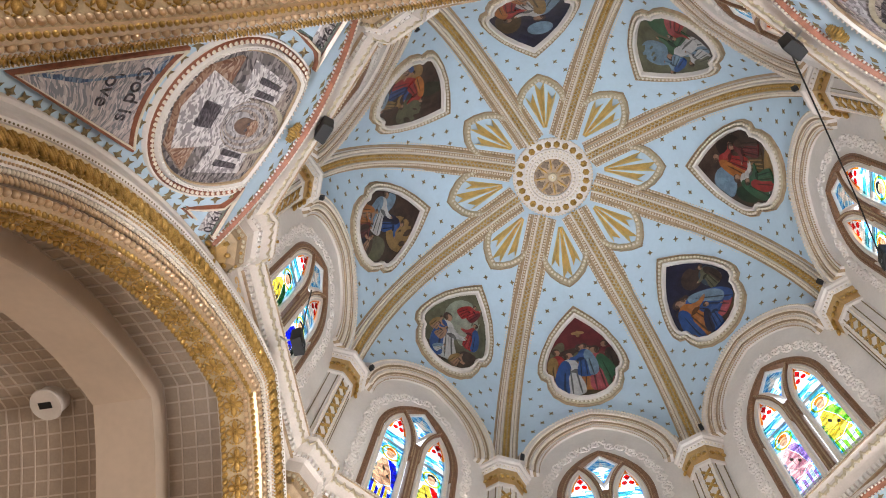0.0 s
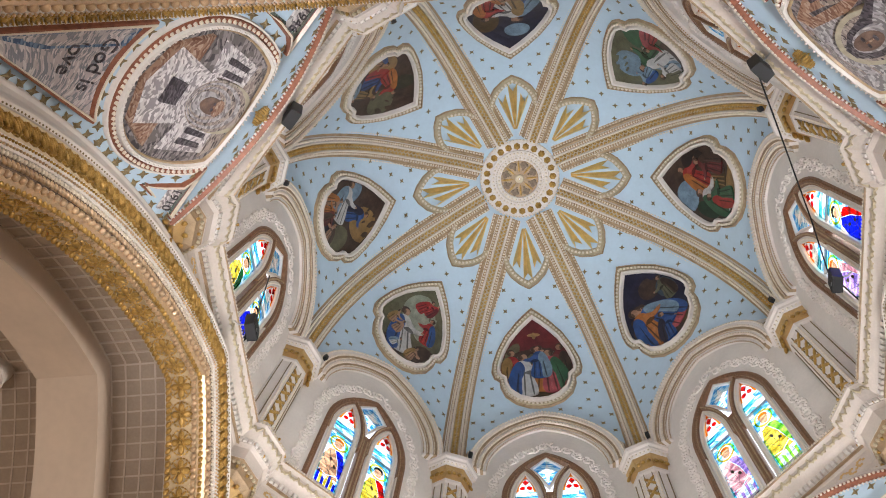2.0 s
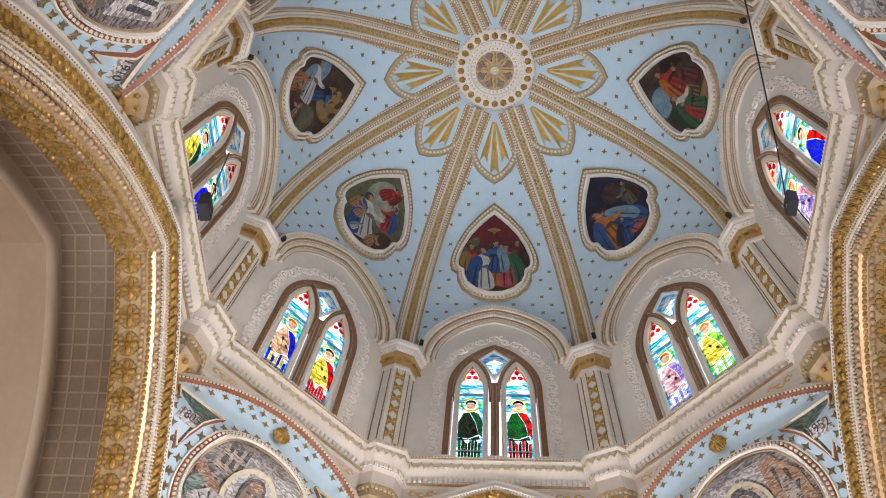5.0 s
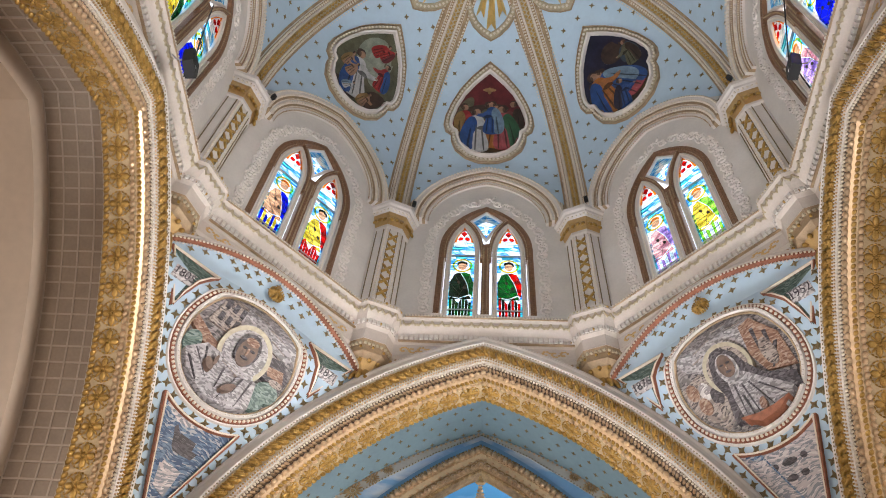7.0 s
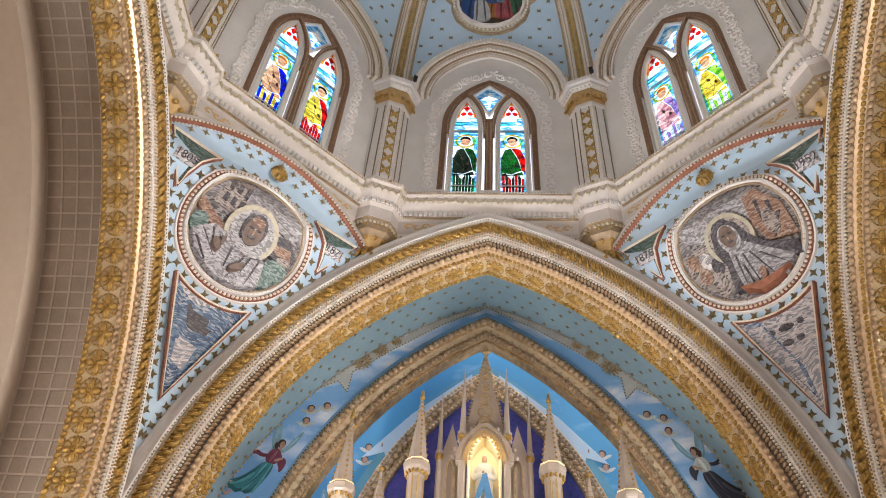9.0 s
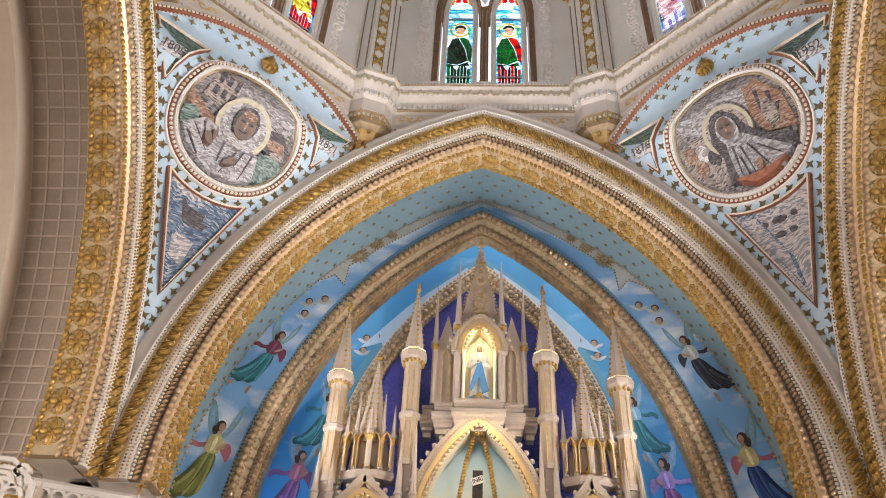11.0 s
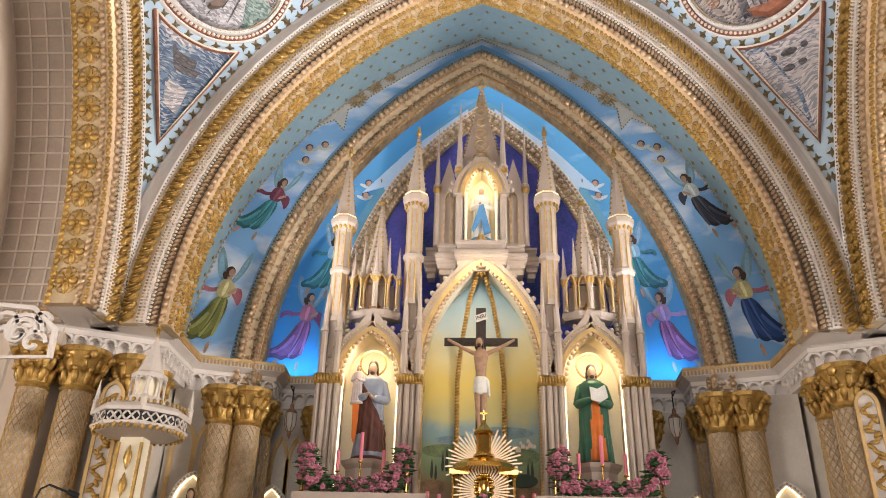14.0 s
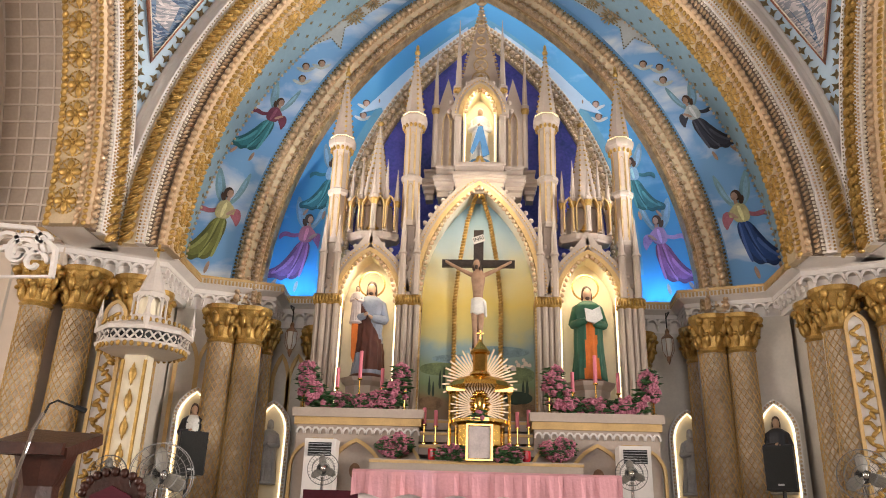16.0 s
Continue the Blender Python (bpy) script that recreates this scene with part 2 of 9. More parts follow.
def lathe(profile, seg=16, turn=0.0, arc=360.0, cap=True):
    """Turned about z; profile: (radius, z) from the bottom up."""
    full = arc >= 360
    cols = seg if full else seg + 1
    v, f = [], []
    for r, z in profile:
        v += [(r * math.cos(radians(turn + arc * s / seg)), r * math.sin(radians(turn + arc * s / seg)), z) for s in range(cols)]
    for k in range(len(profile) - 1):
        for s in range(seg):
            a, b = k * cols + s, k * cols + (s + 1) % cols
            f.append((a, b, b + cols, a + cols))
    if cap:
        f.append(tuple(range(cols - 1, -1, -1)))
        f.append(tuple((len(profile) - 1) * cols + s for s in range(cols)))
    return v, f


def plate(outline, d0, d1):
    """A flat outline (x, z) given depth from y = d0 to d1."""
    n = len(outline)
    v = [(x, d0, z) for x, z in outline] + [(x, d1, z) for x, z in outline]
    f = [tuple(range(n)), tuple(range(2 * n - 1, n - 1, -1))]
    f += [(k, n + k, n + (k + 1) % n, (k + 1) % n) for k in range(n)]
    return v, f


def ribbon(pts, w, d0, d1, closed=False):
    """A band of width w along (x, z) points, from y = d0 to d1."""
    n = len(pts)
    out, inn = [], []
    for k in range(n):
        a = pts[(k - 1) % n] if closed or k else pts[k]
        b = pts[(k + 1) % n] if closed or k < n - 1 else pts[k]
        dx, dz = b[0] - a[0], b[1] - a[1]
        l = math.hypot(dx, dz) or 1
        nx, nz = -dz / l * w / 2, dx / l * w / 2
        out.append((pts[k][0] + nx, pts[k][1] + nz))
        inn.append((pts[k][0] - nx, pts[k][1] - nz))
    v = [(x, d0, z) for x, z in out] + [(x, d0, z) for x, z in inn] + [(x, d1, z) for x, z in out] + [(x, d1, z) for x, z in inn]
    f = []
    for k in range(n if closed else n - 1):
        j = (k + 1) % n
        f += [(k, j, n + j, n + k), (2 * n + k, 3 * n + k, 3 * n + j, 2 * n + j), (k, 2 * n + k, 2 * n + j, j), (n + k, n + j, 3 * n + j, 3 * n + k)]
    if not closed:
        e = n - 1
        f += [(0, n, 3 * n, 2 * n), (e, 2 * n + e, 3 * n + e, n + e)]
    return v, f


def steps_along(pts, gap, start=0.5):
    """Points and directions at even steps along a polyline."""
    out, carry = [], gap * start
    for a, b in zip(pts[:-1], pts[1:]):
        a, b = Vector(a), Vector(b)
        l = (b - a).length
        while carry < l:
            out.append((a + (b - a) * (carry / l), (b - a).normalized()))
            carry += gap
        carry -= l
    return out


def pointed(w, h, z0, n=10, x0=0.0):
    """A pointed arch line (x, z): half width w, rise h over z0."""
    xc = (h * h - w * w) / (2 * w)
    r = xc + w
    am = math.atan2(h, xc)
    left = [(x0 + xc - r * math.cos(am * k / n), z0 + r * math.sin(am * k / n)) for k in range(n + 1)]
    return left + [(2 * x0 - x, z) for x, z in left[-2::-1]]


def frame_at(p, tangent, normal):
    t = Vector(tangent).normalized()
    n = Vector(normal)
    n = (n - t * n.dot(t)).normalized()
    b = t.cross(n)
    m = Matrix((t, b, n)).transposed().to_4x4()
    m.translation = p
    return m


def star_shape(r=0.06, h=0.02):
    v = [(0, 0, h)]
    for k in range(8):
        a = math.pi * k / 4
        q = r if k % 2 == 0 else r * 0.42
        v.append((q * math.cos(a), q * math.sin(a), 0))
    return v, [(0, 1 + k, 1 + (k + 1) % 8) for k in range(8)]


def rosette_shape(r=0.16, h=0.05):
    b = Bag()
    for k in range(4):
        b.add(ball(6, 4, r * 0.55, r * 0.34, h * 0.7), Matrix.Rotation(math.pi / 2 * k, 4, "Z") @ Matrix.Translation((r * 0.5, 0, 0)))
        b.add(ball(5, 3, r * 0.42, r * 0.12, h * 0.6), Matrix.Rotation(math.pi / 2 * k + math.pi / 4, 4, "Z") @ Matrix.Translation((r * 0.6, 0, 0)))
    for k in range(20):
        b.add(ball(5, 3, r * 0.17, r * 0.09, h * 0.55), Matrix.Rotation(math.pi / 10 * k, 4, "Z") @ Matrix.Translation((r * 1.0, 0, 0)) @ Matrix.Rotation(1.57, 4, "Z"))
    for k in range(8):
        b.add(ball(5, 3, r * 0.14, r * 0.09, h), Matrix.Rotation(math.pi / 4 * k, 4, "Z") @ Matrix.Translation((r * 0.26, 0, 0)))
    b.add(ball(6, 4, r * 0.16, r * 0.16, h * 1.3))
    v, f = np.concatenate(b.v), b.f
    return v, f


ROSETTE = rosette_shape()
HALF, EDGE = 4.6, 4.95   # crossing arches' plane; drum wall
ARC_R, ARC_X, ARC_Z = 6.07, 2.23, 4.9


def quarter(k):
    return Matrix.Rotation(math.pi / 2 * k, 4, "Z")


def eighth(k):
    return Matrix.Rotation(math.pi / 4 * k, 4, "Z")


def arch_line(dr, n=28, r=ARC_R, xc=ARC_X, zs=ARC_Z):
    """(x, z, outward x, outward z) along the pointed crossing arch, dr outside its soffit."""
    q = r + dr
    am = math.acos(xc / q)
    out = []
    for k in range(n + 1):
        a = am * k / n
        out.append((xc - q * math.cos(a), zs + q * math.sin(a), -math.cos(a), math.sin(a)))
    return out + [(-x, z, -u, w) for x, z, u, w in out[-2::-1]]


def arch_sweep(profile, n=28, y=HALF, **kw):
    """profile: closed (dr, d) loop, d towards the crossing."""
    lines = [arch_line(dr, n, **kw) for dr, d in profile]
    m, c = len(lines[0]), len(profile)
    v = [(lines[j][k][0], y - profile[j][1], lines[j][k][1]) for k in range(m) for j in range(c)]
    f = [(k * c + j, k * c + (j + 1) % c, (k + 1) * c + (j + 1) % c, (k + 1) * c + j) for k in range(m - 1) for j in range(c)]
    f += [tuple(range(c)), tuple((m - 1) * c + j for j in range(c - 1, -1, -1))]
    return v, f


def along_arch(dr, d, gap, y=HALF, **kw):
    """Frames along the arch: x along it, z out of its face."""
    pts = [(x, y - d, z) for x, z, _, _ in arch_line(dr, 60, **kw)]
    return [frame_at(p, t, (0, -1, 0)) for p, t in steps_along(pts, gap)]

# ---- floor, platform and outer walls ----
def slab(name, x0, x1, y0, y1, z0, z1, m, label, cat="wall"):
    return tagged(mesh(name, *box(x0, x1, y0, y1, z0, z1), m), label, cat, kind="structure")


slab("floor", -14, 14, -16, 0.2, -0.3, 0.0, STONE, "polished beige stone floor of the church", "floor")
slab("platform", -14, 14, 0.2, 9, -0.3, 1.15, STONE, "raised beige stone sanctuary platform", "floor")
slab("wall_nave_west", -7.9, -7.6, -16, -5.2, 0, 12.5, CREAM, "cream painted nave wall")
slab("wall_nave_east", 7.6, 7.9, -16, -5.2, 0, 12.5, CREAM, "cream painted nave wall")
slab("wall_nave_end", -7.9, 7.9, -16.3, -16, 0, 12.5, CREAM, "cream painted wall at the end of the nave")
slab("ceiling_nave", -7.9, 7.9, -16, -5.2, 12.5, 12.8, CREAM, "cream nave ceiling", "ceiling")
for sx in (-1, 1):
    x0, x1 = sorted((sx * 12.8, sx * 13.1))
    slab("wall_transept_end", x0, x1, -5.5, 5.5, 0, 12.5, CREAM, "cream painted end wall of the transept")
    x0, x1 = sorted((sx * 5.15, sx * 12.8))
    slab("wall_transept_north", x0, x1, 4.6, 4.9, 1.15, 9.5, CREAM, "cream painted transept wall")
    slab("wall_transept_south", x0, x1, -4.9, -4.6, 0, 9.5, CREAM, "cream painted transept wall")


def spandrel(k):
    """The masonry ring behind a crossing arch."""
    b = Bag().add(arch_sweep([(0.1, -0.5), (0.1, -0.02), (1.02, -0.02), (1.02, -0.5)]))
    ob = b.done("wall_spandrel", MOULD)
    ob.matrix_world = quarter(k)
    return tagged(fixed(ob), "white plastered wall round the crossing arch", "wall", kind="structure")


for k in range(4):
    spandrel(k)


# ---- crossing arches ----
def crossing_arch():
    g = group_of("crossing_arch", "pointed crossing arch with gilded ropes, beads and rosettes", "arch", "structure")
    def sweep(name, prof, m, label=""):
        b = Bag().add(arch_sweep(prof))
        return fixed(b.done(name, m, g, label))
    sweep("soffit", [(0.0, -0.44), (0.0, 0.0), (0.12, 0.0), (0.12, -0.44)], SOFFIT, "dull gold soffit")
    sweep("roll_moulding", [(0.0, 0.0), (-0.015, 0.06), (0.03, 0.10), (0.09, 0.10), (0.13, 0.05), (0.13, 0.0)], CHAMPAGNE)
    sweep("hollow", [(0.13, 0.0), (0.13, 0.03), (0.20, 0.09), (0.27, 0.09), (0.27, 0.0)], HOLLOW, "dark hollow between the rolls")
    sweep("fillet", [(0.27, 0.0), (0.27, 0.12), (0.38, 0.14), (0.38, 0.0)], MOULD)
    sweep("gold_ground", [(0.38, 0.0), (0.38, 0.11), (0.62, 0.14), (0.62, 0.0)], CREAMGILT)
    sweep("white_moulding", [(0.62, 0.0), (0.62, 0.17), (0.66, 0.19), (0.70, 0.17), (0.78, 0.10), (0.86, 0.06), (0.90, 0.07), (0.94, 0.05), (0.94, 0.0)], MOULD, "white painted cyma moulding")
    def row(name, shape, dr, d, gap, m, turn=0.0, label="", smooth=True):
        b = Bag()
        for fr in along_arch(dr, d, gap):
            b.add(shape, fr @ Matrix.Rotation(turn, 4, "Z"))
        return b.done(name, m, g, label, smooth, "stuff")
    row("large_beads", ball(7, 5, 0.045, 0.042, 0.04), 0.06, 0.11, 0.10, CHAMPAGNE)
    row("cable_beads", ball(6, 4, 0.05, 0.024, 0.03), 0.18, 0.08, 0.062, CHAMPAGNE, 0.9)
    row("small_beads", ball(5, 3, 0.016, 0.016, 0.016), 0.30, 0.14, 0.045, CHAMPAGNE)
    row("small_beads", ball(5, 3, 0.016, 0.016, 0.016), 0.355, 0.145, 0.045, GOLD)
    row("edge_dots", ball(5, 3, 0.018, 0.016, 0.016), 0.635, 0.17, 0.05, STAR)
    row("scallop_beads", ball(5, 4, 0.022, 0.03, 0.022), 0.245, 0.10, 0.05, PEARL)
    row("leaf_teeth", ball(5, 4, 0.05, 0.03, 0.03), -0.02, 0.05, 0.075, GOLD, 0.8)
    leaf = Bag()
    leaf.add(ball(7, 5, 0.105, 0.045, 0.055), Matrix.Rotation(0.95, 4, "Z"))
    for dx, dy, ln in ((0.03, -0.025, 0.08), (-0.025, 0.025, 0.08), (0.0, 0.0, 0.10)):
        leaf.add(ball(5, 3, ln, 0.012, 0.03), Matrix.Translation((dx, dy, 0.042)) @ Matrix.Rotation(0.95, 4, "Z"))
    leaf.add(ball(5, 4, 0.036, 0.03, 0.045), Matrix.Translation((0.065, 0.06, 0)))
    leaf.add(ball(5, 4, 0.036, 0.03, 0.045), Matrix.Translation((-0.065, -0.06, 0)))
    row("acanthus_rope", (np.concatenate(leaf.v), leaf.f), 0.50, 0.135, 0.125, GOLD, 0, "gilded twisted acanthus rope")
    # soffit: edge ropes and rosettes
    b, b2 = Bag(), Bag()
    for d, bag, gap, sh in ((-0.05, b2, 0.085, ball(6, 4, 0.05, 0.04, 0.035)), (-0.40, b, 0.085, ball(6, 4, 0.055, 0.035, 0.05))):
        pts = [(x, HALF - d, z) for x, z, _, _ in arch_line(0, 60)]
        for p, t in steps_along(pts, gap):
            nrm = Vector((-p[0], 0, 6.0 - p[2]))
            bag.add(sh, frame_at(p, t, nrm) @ Matrix.Rotation(0.6, 4, "Z"))
    b.done("edge_leaves", GOLD, g, "", True, "stuff")
    b2.done("edge_beads", CHAMPAGNE, g, "", True, "stuff")
    me = None
    ln = arch_line(0, 60)
    pts = [(x, HALF + 0.225, z) for x, z, _, _ in ln]
    for p, t in steps_along(pts, 0.36):
        m = frame_at(p, t, Vector((-p[0], 0, 6.0 - p[2]))) @ Matrix.Diagonal((1.0, 0.9, 1.0, 1))
        if me is None:
            ob = mesh("rosette", *ROSETTE, GOLD, g, smooth=True)
            me = ob.data
        else:
            ob = new("rosette", me)
            ob.parent = g
        ob.matrix_local = m
    return g


arch0 = crossing_arch()
for k in (1, 2, 3):
    copy_thing(arch0, quarter(k))


# ---- pendentives ----
PEND_R = ARC_R + 0.9


def pend_half(z):
    return max(math.sqrt(max(PEND_R ** 2 - (z - ARC_Z) ** 2, 0)) - ARC_X, 2.15)


def pend_mid(z):
    return (pend_half(z) + HALF) / math.sqrt(2)


def pend_pt(u, z, off=0.0):
    """On the front-left pendentive: u metres to the left seen from the crossing, height z, off its face."""
    q = (pend_mid(z) - off) / math.sqrt(2)
    return Vector((-q - u / math.sqrt(2), q - u / math.sqrt(2), z))


def pend_width(z):
    return abs(HALF - pend_half(z)) / math.sqrt(2)


def pend_slope(z):
    return (pend_mid(z + 0.05) - pend_mid(z - 0.05)) / 0.1


PZ = 9.87
PEND_T = 1 / math.sqrt(1 + pend_slope(PZ) ** 2)


def pend_map(u, w, off=0.0):
    """Local metres round the roundel's centre: u to the left, w up along the face."""
    z = PZ + w * PEND_T
    return pend_pt(u, z, off / PEND_T)


def pend_shape(outline, o0, o1):
    """A flat (u, w) outline laid on the pendentive with depth."""
    n = len(outline)
    c = (sum(p[0] for p in outline) / n, sum(p[1] for p in outline) / n)
    v = [pend_map(u, w, o0) for u, w in outline]
    f = []
    for i, q in enumerate((1.0, 0.75, 0.5, 0.25)):
        v += [pend_map(c[0] + (u - c[0]) * q, c[1] + (w - c[1]) * q, o1) for u, w in outline]
        f += [(i * n + k, i * n + (k + 1) % n, (i + 1) * n + (k + 1) % n, (i + 1) * n + k) for k in range(n)]
    v.append(pend_map(*c, o1))
    f += [(4 * n + k, 4 * n + (k + 1) % n, 5 * n) for k in range(n)]
    return v, f


def pend_band(line, w, o0, o1, closed=True):
    n = len(line)
    v, f = [], []
    for k in range(n):
        a = line[(k - 1) % n] if closed or k else line[k]
        b = line[(k + 1) % n] if closed or k < n - 1 else line[k]
        dx, dz = b[0] - a[0], b[1] - a[1]
        l = math.hypot(dx, dz) or 1
        nx, nz = -dz / l * w / 2, dx / l * w / 2
        p = line[k]
        for s, o in ((1, o0), (0.7, o1), (-0.7, o1), (-1, o0)):
            v.append(pend_map(p[0] + nx * s, p[1] + nz * s, o))
    for k in range(n if closed else n - 1):
        j = (k + 1) % n
        f += [(4 * k + i, 4 * k + i + 1, 4 * j + i + 1, 4 * j + i) for i in range(3)]
    return v, f


def circle(r, n=40, cx=0.0, cy=0.0):
    return [(cx + r * math.cos(2 * math.pi * k / n), cy + r * math.sin(2 * math.pi * k / n)) for k in range(n)]


def pend_surface():
    v, f, n, m = [], [], 60, 12
    for j in range(n + 1):
        z = 5.0 + 6.1 * j / n
        w = pend_width(z) + 0.12
        for i in range(m + 1):
            v.append(pend_pt(w * (2 * i / m - 1), z))
    for j in range(n):
        f += [(j * (m + 1) + i, j * (m + 1) + i + 1, (j + 1) * (m + 1) + i + 1, (j + 1) * (m + 1) + i) for i in range(m)]
    return v, f


# ---- drum ----
T8 = math.tan(math.pi / 8)
SILL, W_HALF, W_SPRING, W_APEX = 12.45, 0.95, 14.75, 16.38
BAND = pointed(1.58, 2.05, 15.65, 12)


def drum_wall(k):
    hole = [(-W_HALF, SILL), *pointed(W_HALF, W_APEX - W_SPRING, W_SPRING, 12), (W_HALF, SILL)]
    outer = [(-EDGE * T8, SILL), (-EDGE * T8, 15.0), *pointed(1.66, 2.15, 15.65, 11)[0:], (EDGE * T8, 15.0), (EDGE * T8, SILL)]
    n = len(hole)
    assert len(outer) == n, (len(outer), n)
    v, f = [], []
    for y in (EDGE, EDGE + 0.4):
        v += [(x, y, z) for x, z in hole] + [(x, y, z) for x, z in outer]
    for o in (0, 2 * n):
        f += [(o + j, o + j + 1, o + n + j + 1, o + n + j) for j in range(n - 1)]
    f += [(j, 2 * n + j, 2 * n + j + 1, j + 1) for j in range(n - 1)]
    f += [(n + j, n + j + 1, 3 * n + j + 1, 3 * n + j) for j in range(n - 1)]
    b = Bag().add((v, f)).add(box(-EDGE * T8, EDGE * T8, EDGE, EDGE + 0.4, 11.6, SILL))
    ob = fixed(b.done("wall_drum", PLASTER))
    ob.matrix_world = eighth(k)
    return tagged(ob, "warm white plastered drum wall with a pointed window opening", "wall", kind="structure")


# added plate that stops sky light leaking in between hood and dome cell
def hood_backing(k):
    hole, outer = pointed(1.5, 1.95, 15.65, 12), pointed(2.1, 2.75, 15.3, 12)
    n = len(hole)
    v = [(x, y, z) for y in (EDGE + 0.06, EDGE + 0.3) for line in (hole, outer) for x, z in line]
    f = []
    for o in (0, 2 * n):
        f += [(o + j, o + j + 1, o + n + j + 1, o + n + j) for j in range(n - 1)]
    f += [(j, 2 * n + j, 2 * n + j + 1, j + 1) for j in range(n - 1)] + [(n + j, n + j + 1, 3 * n + j + 1, 3 * n + j) for j in range(n - 1)]
    ob = fixed(mesh("wall_hood_backing", v, f, PLASTER))
    ob.matrix_world = eighth(k)
    tagged(ob, "plastered filler plate behind the window hood, closing sky gaps", "wall", kind="structure")


for k in range(8):
    drum_wall(k)
    hood_backing(k)

# cornice round the drum
def octo_ring(profile):
    v, f, c = [], [], len(profile)
    for k in range(8):
        a = math.pi / 8 + math.pi / 4 * k
        v += [(r / math.cos(math.pi / 8) * math.cos(a), r / math.cos(math.pi / 8) * math.sin(a), z) for r, z in profile]
    for k in range(8):
        n = (k + 1) % 8
        f += [(k * c + j, k * c + (j + 1) % c, n * c + (j + 1) % c, n * c + j) for j in range(c)]
    return v, f


CORN = [(0.0, 11.0), (0.06, 11.02), (0.06, 11.12), (0.10, 11.16), (0.10, 11.42), (0.16, 11.48), (0.16, 11.58), (0.24, 11.68), (0.28, 11.74), (0.28, 11.84), (0.33, 11.88), (0.33, 11.97), (0.22, 12.05), (0.10, 12.12), (0.0, 12.2)]
CORN_A = 4.78
cornice = group_of("drum_cornice", "white and gilt moulded cornice round the octagonal drum", "cornice", "structure")
fixed(mesh("cornice_moulding", *octo_ring([(CORN_A - d, z) for d, z in CORN] + [(EDGE + 0.3, 12.2), (EDGE + 0.3, 11.0)]), CORNICE, cornice))
gb, cb, db = Bag(), Bag(), Bag()
DROP = [(-0.085, 0.06), (-0.07, 0.0), (-0.03, -0.045), (0.0, -0.03), (0.03, -0.045), (0.07, 0.0), (0.085, 0.06)]
for k in range(8):
    def along(shift, z, gap, cut=0.45):
        a = CORN_A - shift
        return [eighth(k) @ Matrix.Translation(p) for p, t in steps_along([(-a * T8 + cut, a, z), (a * T8 - cut, a, z)], gap)]
    for m in along(0.342, 11.925, 0.055):
        gb.add(ball(5, 3, 0.022, 0.02, 0.024), m)
    for m in along(0.345, 11.89, 0.5):
        gb.add(box(-0.25, 0.25, -0.006, 0.02, -0.008, 0.008), m, 1)
    for m in along(0.285, 11.775, 0.17):
        db.add(ribbon(DROP, 0.03, -0.02, 0.02), m)
        db.add(ball(5, 4, 0.026, 0.022, 0.03), m @ Matrix.Translation((0.085, -0.01, 0.03)))
    for m in along(0.175, 11.54, 0.085):
        cb.add(box(-0.027, 0.027, -0.03, 0.03, -0.045, 0.045), m, 0)
    for m in along(0.165, 11.46, 0.5):
        cb.add(box(-0.25, 0.25, -0.008, 0.03, -0.012, 0.012), m, 2)
    for m in along(0.065, 11.07, 0.06):
        gb.add(ball(5, 3, 0.024, 0.02, 0.022), m, 1)
    # scroll frieze
    for q, m in enumerate(along(0.10, 11.29, 0.15, 0.5)):
        s2 = (-1) ** q
        for w in range(7):
            a = 0.4 + w * 0.75
            cb.add(ball(5, 3, 0.03, 0.016, 0.02), m @ Matrix.Translation(((0.075 - 0.008 * w) * math.cos(a), 0, s2 * (0.075 - 0.008 * w) * math.sin(a))), 1)
gb.done("bead_rows", [PEARL, RIBTAN], cornice, "cream bead rows", True, "stuff")
db.done("hanging_drops", SAGE, cornice, "pale gilt hanging drops", False, "stuff")
cb.done("dentils_and_frieze", [PLASTER, PALEGOLD, RIBTAN], cornice, "white dentils over a gilt scroll frieze", False, "stuff")


def octagon(profile, turn=22.5):
    return lathe(profile, 8, turn)


def corner(k, r, z=0.0):
    """A place at the drum's corner k; its local -y looks to the middle."""
    a = math.pi / 8 + math.pi / 4 * k
    return Matrix.Translation((r * math.cos(a), r * math.sin(a), z)) @ Matrix.Rotation(a - math.pi / 2, 4, "Z")


